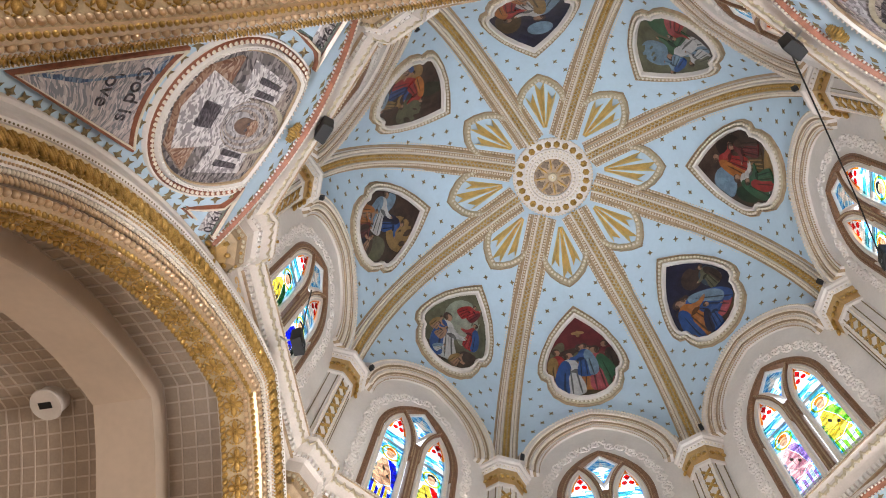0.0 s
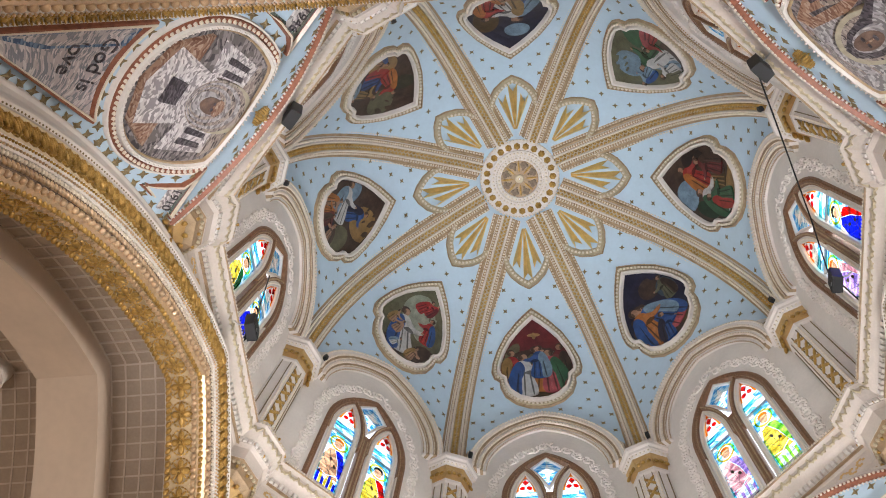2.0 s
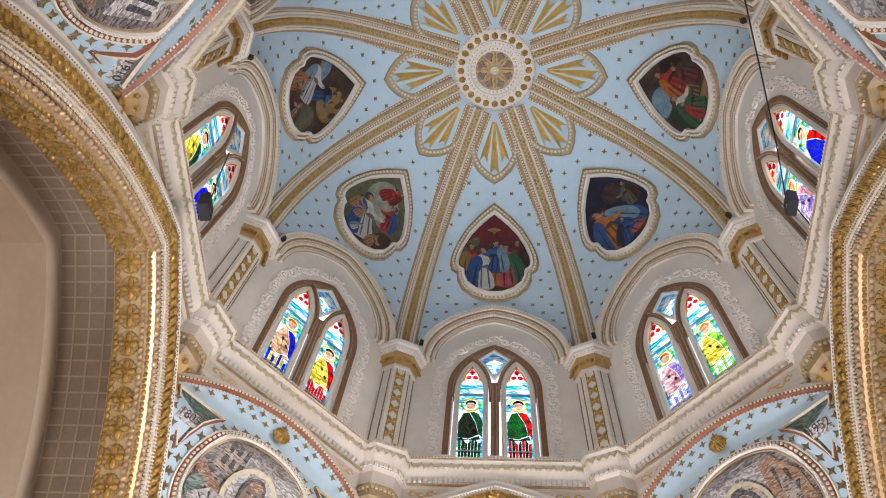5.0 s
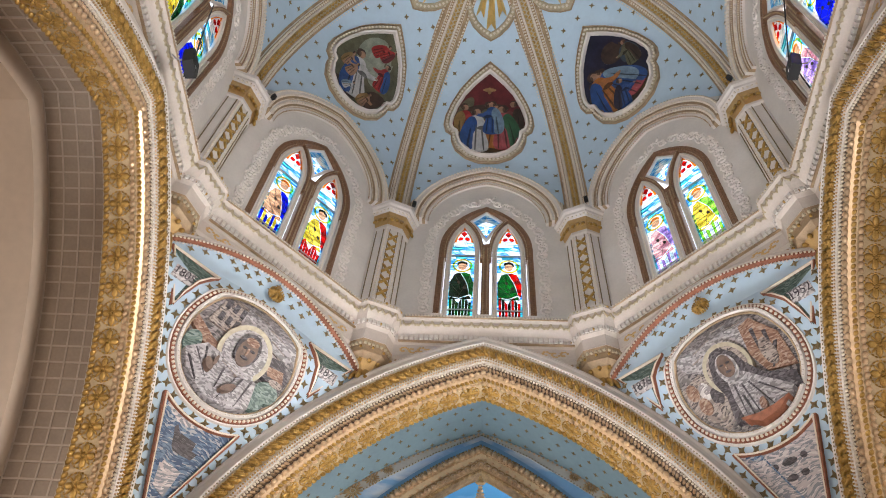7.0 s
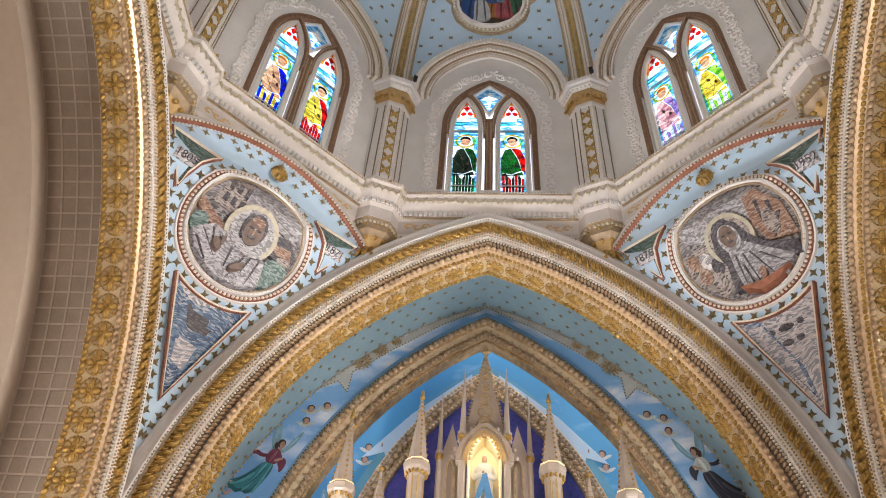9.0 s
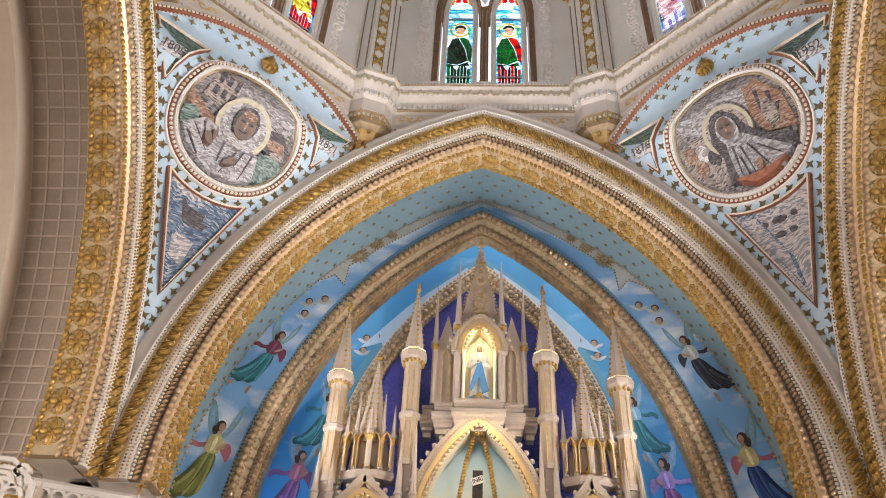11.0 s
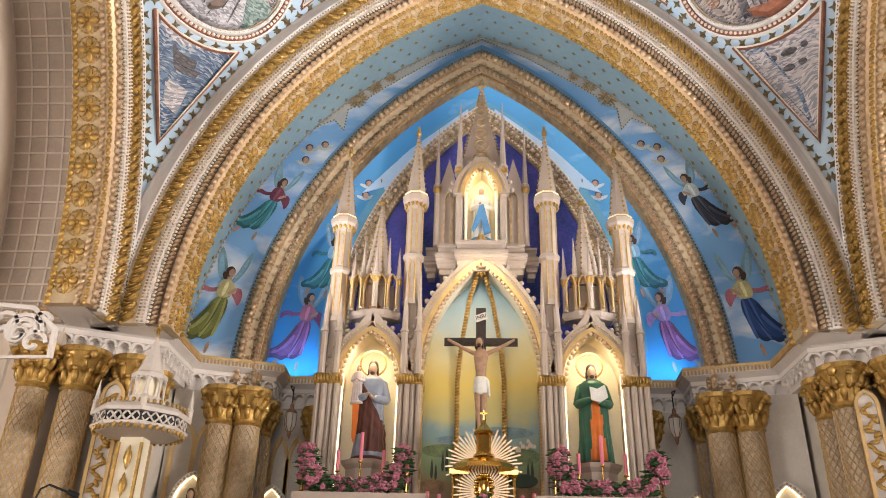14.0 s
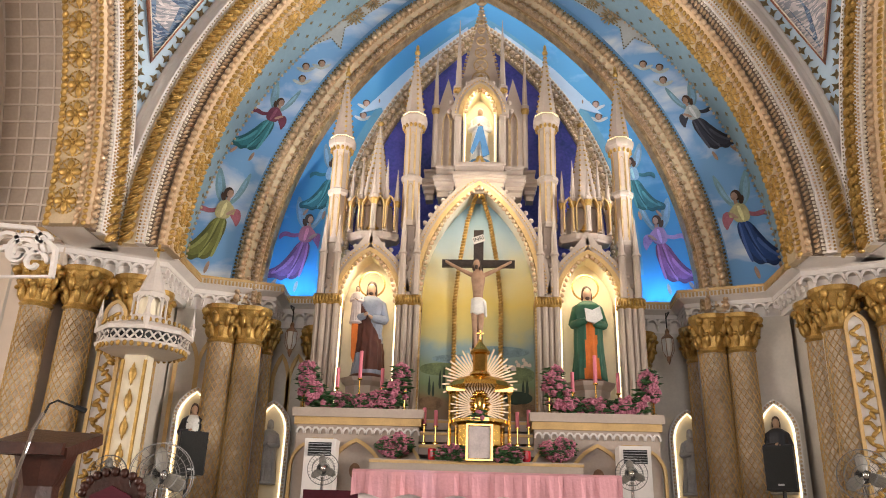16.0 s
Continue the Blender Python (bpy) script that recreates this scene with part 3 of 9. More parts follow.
def pilaster():
    g = group_of("drum_pilaster", "white octagonal drum pilaster with gilt diamonds and capital", "pilaster", "structure", "pilasters of the drum")
    m = Matrix.Identity(4)
    b = Bag().add(octagon([(0.50, 11.9), (0.50, 12.2), (0.44, 12.32), (0.46, 12.42), (0.40, 12.5), (0.40, 14.85), (0.43, 14.9), (0.43, 14.98)]))
    b.done("shaft", MOULD, g)
    Bag().add(octagon([(0.41, 14.98), (0.43, 15.05), (0.50, 15.3), (0.50, 15.36)])).done("capital", PALEGOLD, g, "gilt leaf capital")
    Bag().add(octagon([(0.50, 15.36), (0.53, 15.40), (0.57, 15.44), (0.57, 15.52), (0.61, 15.56), (0.61, 15.68), (0.55, 15.74)])).done("abacus", MOULD, g)
    lv, bd, pn = Bag(), Bag(), Bag()
    for s in range(-2, 3):
        rot = Matrix.Rotation(radians(45 * s), 4, "Z")
        for j in range(3):
            lv.add(ball(6, 4, 0.055, 0.04, 0.12), rot @ Matrix.Translation((-0.11 + 0.11 * j, -0.46, 15.12 + 0.03 * (j % 2))) @ Matrix.Rotation(-0.35, 4, "X"))
        for j in range(5):
            bd.add(ball(5, 4, 0.026, 0.025, 0.03), rot @ Matrix.Translation((-0.17 + 0.085 * j, -0.505, 15.40)))
        for x in (-0.15, 0.15):
            for j in range(30):
                bd.add(ball(5, 3, 0.017, 0.017, 0.02), rot @ Matrix.Translation((x, -0.375, 12.62 + 0.075 * j)))
        for x in (-0.085, 0.085):
            pn.add(box(x - 0.008, x + 0.008, -0.385, -0.365, 12.55, 14.85), rot)
    lv.done("capital_leaves", GOLD, g, "gilded capital leaves", True, "stuff")
    bd.done("bead_rows", PEARL, g, "", True, "stuff")
    pn.done("panel_edges", STAR, g, "", False, "stuff")
    for s in (0,):
        rot = Matrix.Rotation(radians(45 * s), 4, "Z")
        for j in range(6):
            d = Bag()
            for q in range(4):
                d.add(ball(6, 4, 0.035, 0.025, 0.085), Matrix.Rotation(math.pi / 4 + math.pi / 2 * q, 4, "Y") @ Matrix.Translation((0, 0, 0.07)))
            d.add(ball(6, 4, 0.045, 0.035, 0.045))
            ob = d.done("gilt_diamond", GOLD, g, "", True)
            ob.matrix_local = rot @ Matrix.Translation((0, -0.385, 12.78 + 0.36 * j)) @ Matrix.Diagonal((0.95, 1, 1.25, 1))
    # cornice break and corbel under it, set forward of the shaft
    fwd = Matrix.Translation((0, -0.17, 0))
    Bag().add(octagon([(0.42 + d * 0.9, z) for d, z in CORN[3:]]), fwd).done("cornice_break", CORNICE, g)
    Bag().add(octagon([(0.34, 10.86), (0.45, 10.93), (0.45, 11.06), (0.51, 11.17)]), fwd).done("corbel_top", RIBTAN, g)
    Bag().add(octagon([(0.06, 10.18), (0.11, 10.22), (0.11, 10.30), (0.07, 10.34), (0.12, 10.4), (0.22, 10.64), (0.34, 10.86)]), fwd).done("corbel", PALEGOLD, g)
    cl = Bag()
    for s in range(-3, 4):
        rot = fwd @ Matrix.Rotation(radians(26 * s), 4, "Z")
        cl.add(ball(6, 5, 0.06, 0.04, 0.22), rot @ Matrix.Translation((0, -0.23, 10.62)) @ Matrix.Rotation(-0.38, 4, "X"))
        cl.add(ball(5, 4, 0.04, 0.05, 0.04), rot @ Matrix.Translation((0, -0.35, 10.80)))
        cl.add(ball(5, 3, 0.03, 0.03, 0.03), rot @ Matrix.Translation((0, -0.46, 11.0)))
        cl.add(ball(5, 3, 0.025, 0.025, 0.03), rot @ Matrix.Translation((0.04, -0.54, 11.53)))
        cl.add(ball(5, 3, 0.03, 0.025, 0.025), rot @ Matrix.Translation((0.04, -0.69, 11.92)))
    cl.add(ball(8, 5, 0.10, 0.10, 0.09), fwd @ Matrix.Translation((0, 0, 10.2)))
    cl.done("corbel_leaves", GOLD, g, "gilded corbel leaves", True, "stuff")
    dn, hb = Bag(), Bag()
    for q in range(8):
        rot = fwd @ Matrix.Rotation(radians(45 * q), 4, "Z")
        for z, r, n, size in ((11.54, 0.565, 5, 0.08), (11.76, 0.672, 4, 0.125)):
            ap = r * math.cos(math.pi / 8)
            for w in range(n):
                x = (w - (n - 1) / 2) * size
                if size < 0.1:
                    dn.add(box(x - 0.026, x + 0.026, -ap - 0.025, -ap + 0.02, z - 0.045, z + 0.045), rot)
                else:
                    hb.add(ribbon([(x - 0.06, z + 0.06), (x - 0.04, z), (x, z - 0.045), (x + 0.04, z), (x + 0.06, z + 0.06)], 0.026, -ap - 0.02, -ap + 0.02), rot)
        for w in range(9):
            hb.add(ball(5, 3, 0.022, 0.02, 0.022), rot @ Matrix.Translation((-0.23 + 0.0575 * w, -0.66, 11.925)))
        for w in range(5):
            hb.add(ball(6, 4, 0.032, 0.03, 0.032), rot @ Matrix.Translation((-0.14 + 0.07 * w, -0.45, 11.08)))
    dn.done("dentils", PLASTER, g, "", False, "stuff")
    hb.done("hanging_drops", SAGE, g, "", False, "stuff")
    return g


CR = EDGE / math.cos(math.pi / 8) + 0.02
pil0 = pilaster()
pil0.matrix_world = corner(0, CR)
for k in range(1, 8):
    copy_thing(pil0, corner(k, CR))


# added blocks that keep sky light from leaking past the capitals
for k in range(8):
    ob = mesh("wall_corner", *box(-0.6, 0.6, 0.0, 0.2, 14.6, 16.9), PLASTER)
    ob.matrix_world = corner(k, 5.44)
    tagged(ob, "plastered filler block behind the pilaster, closing sky gaps", "wall", kind="structure")


# ---- dome ----
D_A, D_Z, D_H = 4.97, 15.6, 6.3


_ph = np.linspace(0, math.pi / 2 - 0.02, 1500)
_ma = D_A * np.cos(_ph) ** 0.8
_mz = D_Z + D_H * np.sin(_ph) ** 0.8
_rise = np.clip((_ma - 0.3) / 2.6, 0, 1)
_mz = _mz + 0.55 * (1 - _rise * _rise * (3 - 2 * _rise))
_ml = np.concatenate([[0], np.cumsum(np.hypot(np.diff(_ma), np.diff(_mz)))])


def cell_pt(x, l, off=0.0):
    """On the front cell of the dome: x metres across, l metres up its curve, off its face."""
    a, z = float(np.interp(l, _ml, _ma)), float(np.interp(l, _ml, _mz))
    a2, z2 = float(np.interp(l + 0.05, _ml, _ma)), float(np.interp(l + 0.05, _ml, _mz))
    t = Vector((0, a2 - a, z2 - z)).normalized()
    n = Vector((0, -t.z, t.y))
    return Vector((x, a, z)) + n * off


def cell_half(l):
    return float(np.interp(l, _ml, _ma)) * T8


def cell_frame(x, l, off=0.0):
    p, q = cell_pt(x, l, off), cell_pt(x, l + 0.05, off)
    t = (q - p).normalized()
    return frame_at(p, (1, 0, 0), Vector((0, -t.z, t.y)))


def vault_cell(k):
    n, m = 26, 12
    v, f = [], []
    for i in range(m + 1):
        s = 2 * i / m - 1
        x = s * 1.60
        zb = np.interp(x, [p[0] for p in BAND], [p[1] for p in BAND]) - 0.02 if abs(x) < 1.58 else 15.65
        lb = float(np.interp(zb, _mz, _ml))
        for j in range(n + 1):
            l = lb + (_ml[-1] - lb) * j / n
            v.append(cell_pt(s * cell_half(l), l))
    for i in range(m):
        f += [(i * (n + 1) + j, (i + 1) * (n + 1) + j, (i + 1) * (n + 1) + j + 1, i * (n + 1) + j + 1) for j in range(n)]
    ob = mesh("ceiling_dome_cell", v, f, BLUE, smooth=True)
    ob.matrix_world = eighth(k)
    return tagged(ob, "pale blue painted dome cell", "ceiling", kind="structure")


for k in range(8):
    vault_cell(k)
def rib_frame(l, side=1):
    a, z = float(np.interp(l, _ml, _ma)), float(np.interp(l, _ml, _mz))
    a2, z2 = float(np.interp(l + 0.04, _ml, _ma)), float(np.interp(l + 0.04, _ml, _mz))
    c = math.cos(math.pi / 8)
    p, q = Vector((0, a / c, z)), Vector((0, a2 / c, z2))
    t = (q - p).normalized()
    return frame_at(p, t, Vector((0, -t.z, t.y)))    # x along, y across, z inwards


def dome_rib():
    g = group_of("dome_rib", "cream dome rib with bead rows and a gilt leaf band", "rib", "structure", "ribs of the dome")
    half = [(0.41, -0.1), (0.41, 0.05), (0.375, 0.085), (0.305, 0.085), (0.285, 0.12), (0.235, 0.13), (0.22, 0.175), (0.145, 0.185), (0.13, 0.225), (0.10, 0.225), (0.09, 0.19)]
    prof = half + [(-y, z) for y, z in half[::-1]]
    L0, L1, n = 0.05, 8.35, 40
    v, f, ids, c = [], [], [], len(prof)
    # tan faces (2) hold the brownish shading between the bead rows in their colour
    kinds = [0, 0, 2, 2, 2, 0, 2, 0, 0, 0, 1, 0, 0, 0, 2, 0, 2, 2, 2, 0, 0]
    for j in range(n + 1):
        m = rib_frame(L0 + (L1 - L0) * j / n)
        v += [m @ Vector((0, y, z)) for y, z in prof]
    for j in range(n):
        for i in range(c - 1):
            f.append((j * c + i, j * c + i + 1, (j + 1) * c + i + 1, (j + 1) * c + i))
            ids.append(kinds[i])
    fixed(mesh("rib_body", v, f, [MOULD, SAGE, RIBTAN], g, ids=ids))
    b, gb = Bag(), Bag()
    tooth, hook, dot = ball(5, 4, 0.034, 0.026, 0.034), ball(5, 4, 0.026, 0.034, 0.026), ball(4, 3, 0.017, 0.017, 0.017)
    for shape, y, z, gap in ((tooth, 0.34, 0.098, 0.085), (hook, 0.182, 0.192, 0.072), (dot, 0.115, 0.228, 0.045)):
        l = L0 + 0.1
        while l < L1:
            m = rib_frame(l)
            for sd in (-1, 1):
                b.add(shape, m @ Matrix.Translation((0, sd * y, z)))
            l += gap
    l, j = L0 + 0.1, 0
    while l < L1:
        m = rib_frame(l)
        sd = (-1) ** j
        gb.add(ball(6, 4, 0.055, 0.022, 0.03), m @ Matrix.Translation((0, 0.04 * sd, 0.20)) @ Matrix.Rotation(0.9 * sd, 4, "Z"))
        gb.add(ball(5, 3, 0.03, 0.022, 0.026), m @ Matrix.Translation((0.02, -0.045 * sd, 0.20)) @ Matrix.Rotation(-0.5 * sd, 4, "Z"))
        j += 1
        l += 0.055
    b.done("bead_rows", PEARL, g, "", True, "stuff")
    gb.done("gilt_leaves", GOLD, g, "gilded leaf band", True, "stuff")
    return g


rib0 = dome_rib()
rib0.matrix_world = Matrix.Rotation(math.pi / 8, 4, "Z")
for k in range(1, 8):
    copy_thing(rib0, Matrix.Rotation(math.pi / 8 + math.pi / 4 * k, 4, "Z"))

boss = group_of("dome_boss", "gilt and cream boss with a pierced star", "boss", "structure")
TOP = D_Z + D_H + 0.50
fixed(mesh("boss_ring", *lathe([(1.08, TOP - 0.02), (1.08, TOP - 0.16), (0.98, TOP - 0.2), (0.80, TOP - 0.2), (0.78, TOP - 0.27), (0.66, TOP - 0.28), (0.62, TOP - 0.24), (0.52, TOP - 0.24), (0.50, TOP - 0.1)], 40, cap=False), MOULD, boss, smooth=False))
mesh("boss_ground", *lathe([(0.02, TOP - 0.14), (0.52, TOP - 0.15)], 32, cap=False), RIBTAN, boss, "gilded star plate")
bb, bg, bo = Bag(), Bag(), Bag()
for r, z, n, sz in ((0.72, TOP - 0.29, 44, 0.042), (0.57, TOP - 0.26, 34, 0.045), (1.06, TOP - 0.2, 72, 0.036), (0.64, TOP - 0.3, 64, 0.022)):
    for k in range(n):
        a = 2 * math.pi * k / n
        bb.add(ball(5, 3, sz, sz, sz), Matrix.Translation((r * math.cos(a), r * math.sin(a), z)))
for k in range(24):
    a = 2 * math.pi * k / 24
    bg.add(ball(6, 4, 0.10, 0.095, 0.05), Matrix.Rotation(a, 4, "Z") @ Matrix.Translation((0.90, 0, TOP - 0.21)))
    bg.add(ball(5, 3, 0.05, 0.045, 0.04), Matrix.Rotation(a, 4, "Z") @ Matrix.Translation((0.90, 0, TOP - 0.245)))
for k in range(8):
    m = Matrix.Rotation(2 * math.pi * (k + 0.5) / 8, 4, "Z")
    for r, w, q in ((0.40, 0.055, 0.06), (0.40, 0.055, -0.06), (0.34, 0.06, 0.0), (0.44, 0.06, 0.0), (0.26, 0.03, 0.0)):
        bo.add(ball(8, 4, w, w, 0.012), m @ Matrix.Translation((r, q, TOP - 0.155)))
    bg.add(ball(6, 4, 0.18, 0.03, 0.035), Matrix.Rotation(2 * math.pi * k / 8, 4, "Z") @ Matrix.Translation((0.33, 0, TOP - 0.165)))
bb.done("bead_rings", PEARL, boss, "", True, "stuff")
bg.done("gilt_petals", GOLD, boss, "gilded petals and star", True)
# flattened balls whose dark colour stands for the shade in the star's openings
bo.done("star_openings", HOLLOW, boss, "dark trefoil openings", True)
mesh("boss_eye", *lathe([(0.01, TOP - 0.19), (0.10, TOP - 0.19), (0.13, TOP - 0.15)], 16, cap=False), SAGE, boss, "pale round eye")

# ---- transepts: tiled vaults ----
def transept_vault(k, deep):
    q = 0.62
    def tube(y0, y1, dr, m, name, thick=0.15):
        b = Bag().add(arch_sweep([(dr, HALF - y0), (dr, HALF - y1), (dr + thick, HALF - y1), (dr + thick, HALF - y0)], 24))
        ob = fixed(b.done(name, m))
        ob.matrix_world = quarter(k)
        return ob
    tagged(tube(5.15, 6.15, q, TAN, "ceiling_transept_tiles"), "tan tiled pointed vault", "ceiling", kind="structure")
    tagged(tube(6.15, 7.05, q - 0.35, CREAM, "ceiling_transverse_arch", 0.6), "smooth cream transverse arch", "ceiling", kind="structure")
    tagged(tube(7.05, deep, q, TAN, "ceiling_transept_tiles"), "tan tiled pointed vault", "ceiling", kind="structure")
    b = Bag()
    for y0, y1 in ((5.15, 6.15), (7.05, deep)):
        y = y0 + 0.1
        while y < y1:
            b.add(arch_sweep([(q - 0.012, HALF - y), (q - 0.012, HALF - y - 0.024), (q + 0.01, HALF - y - 0.024), (q + 0.01, HALF - y)], 24))
            y += 0.22
        pts = [(x, y0, z) for x, z, _, _ in arch_line(q - 0.012, 60)]
        for p, t in steps_along(pts, 0.22):
            fr = frame_at(p, t, (0, -1, 0))
            b.add(box(-0.012, 0.012, -0.012, 0.012, -(y1 - y0), 0.0), fr)
    ob = b.done("ceiling_tile_joints", JOINT)
    ob.matrix_world = quarter(k)
    tagged(ob, "cream joints between the vault tiles", "ceiling", kind="structure")


transept_vault(1, 12.8)
transept_vault(3, 12.8)
transept_vault(2, 9.0)

# ---- chancel ----
LUN, BACK = 6.6, 7.5
CH = 0.62
SKYWALL = sky_paint("painted_sky", (0.15, 0.36, 0.70), (0.30, 0.53, 0.80), (0.84, 0.86, 0.92), 0.47)
SKYBACK = sky_paint("painted_deep_sky", (0.05, 0.25, 0.50), (0.09, 0.36, 0.58), (0.30, 0.52, 0.72), 0.58)
b = Bag().add(arch_sweep([(CH, HALF - 5.15), (CH, HALF - LUN), (CH + 0.15, HALF - LUN), (CH + 0.15, HALF - 5.15)], 24))
tagged(fixed(b.done("ceiling_chancel_vault", VAULTBLUE)), "slate blue chancel vault with small gold stars", "ceiling", kind="structure")
RIB_W, RIB_H, RIB_Z = 3.36, 5.78, 4.75
def lunette():
    inner = pointed(RIB_W, RIB_H, RIB_Z, 20)
    outer = [(x * 1.0, z) for x, z, _, _ in arch_line(CH + 0.05, 20)]
    n = len(inner)
    v, f = [], []
    for y in (LUN, LUN + 0.25):
        v += [(x, y, z) for x, z in inner] + [(x, y, z) for x, z in outer]
    for o in (0, 2 * n):
        f += [(o + j, o + j + 1, o + n + j + 1, o + n + j) for j in range(n - 1)]
    f += [(j, 2 * n + j, 2 * n + j + 1, j + 1) for j in range(n - 1)]
    f += [(n + j, n + j + 1, 3 * n + j + 1, 3 * n + j) for j in range(n - 1)]
    return fixed(mesh("wall_lunette", v, f, SKYWALL))
tagged(lunette(), "wall painted with a blue cloudy sky", "wall", kind="structure")
tagged(fixed(mesh("wall_apse", *box(-5, 5, BACK, BACK + 0.3, 4.6, 12), SKYBACK)), "apse wall painted with a deep blue sky", "wall", kind="structure")
slab("wall_chancel_back", -5.6, 5.6, BACK, BACK + 0.3, 1.15, 4.6, RELIEF, "grey panelled wall behind the altar")
for sx in (-1, 1):
    x0, x1 = sorted((sx * 3.15, sx * 5.6))
    slab("wall_chancel_side", x0, x1, LUN + 0.02, LUN + 0.3, 1.15, 4.75, RELIEF, "grey panelled chancel wall")
    x0, x1 = sorted((sx * 4.75, sx * 5.6))
    slab("wall_chancel_flank", x0, x1, 5.15, LUN, 1.15, 6.0, RELIEF, "grey chancel flank wall")

# ---- mosaics of the pendentives ----
SILVER = mosaic("silver_mosaic", (0.50, 0.47, 0.47), (0.24, 0.22, 0.23), (0.62, 0.59, 0.59), 30, (1, 1, 3))
PEWTER = mosaic("pewter_mosaic", (0.13, 0.115, 0.115), (0.25, 0.225, 0.225), (0.05, 0.045, 0.05), 26, (1, 1, 3))
SMOKE = mosaic("grey_brown_mosaic", (0.22, 0.18, 0.16), (0.34, 0.29, 0.26), (0.06, 0.05, 0.05), 30)
SEA = mosaic("sea_blue_mosaic", (0.05, 0.09, 0.17), (0.13, 0.20, 0.30), (0.36, 0.38, 0.42), 24, (1, 1, 4))
SEAGREY = mosaic("pale_sea_mosaic", (0.46, 0.41, 0.42), (0.22, 0.23, 0.26), (0.60, 0.55, 0.55), 24, (1, 1, 4))
GREENM = mosaic("dark_green_mosaic", (0.05, 0.09, 0.08), (0.12, 0.18, 0.16), (0.20, 0.26, 0.24), 30)
BROWNM = mosaic("brown_mosaic", (0.16, 0.08, 0.05), (0.27, 0.16, 0.11), (0.36, 0.26, 0.20), 30)
BLACKM = mosaic("black_mosaic", (0.03, 0.025, 0.03), (0.07, 0.06, 0.07), (0.12, 0.11, 0.12), 30)
FLESH = mat("brown_flesh_mosaic", (0.14, 0.09, 0.068), 0.45, 0, 0.3, 12)
HALO = mat("pale_gold_halo", (0.40, 0.36, 0.27), 0.4, 0.2, 0.15, 14)
REDTRIM = mat("red_brown_dentil", (0.27, 0.10, 0.055), 0.5, 0.1, 0.25, 14)


def ellipse(cx, cy, rx, ry, n=20, tilt=0.0):
    c, s = math.cos(tilt), math.sin(tilt)
    return [(cx + rx * math.cos(a) * c - ry * math.sin(a) * s, cy + rx * math.cos(a) * s + ry * math.sin(a) * c) for a in (2 * math.pi * k / n for k in range(n))]


def words(text, size, m, name="inscription"):
    """Raised letters in the x, y plane, centred."""
    cu = bpy.data.curves.new(name, "FONT")
    cu.body, cu.size, cu.align_x, cu.align_y, cu.extrude = text, size, "CENTER", "CENTER", 0.006
    tmp = bpy.data.objects.new(name, cu)
    me = bpy.data.meshes.new_from_object(tmp)
    bpy.data.objects.remove(tmp)
    me.materials.clear()
    me.materials.append(m)
    return new(name, me)


def pend_frame(u, w, off):
    p, q, r = pend_map(u, w, off), pend_map(u - 0.05, w, off), pend_map(u, w + 0.05, off)
    x = (q - p).normalized()
    y = (r - p).normalized()
    m = Matrix((x, y, x.cross(y))).transposed().to_4x4()
    m.translation = p
    return m


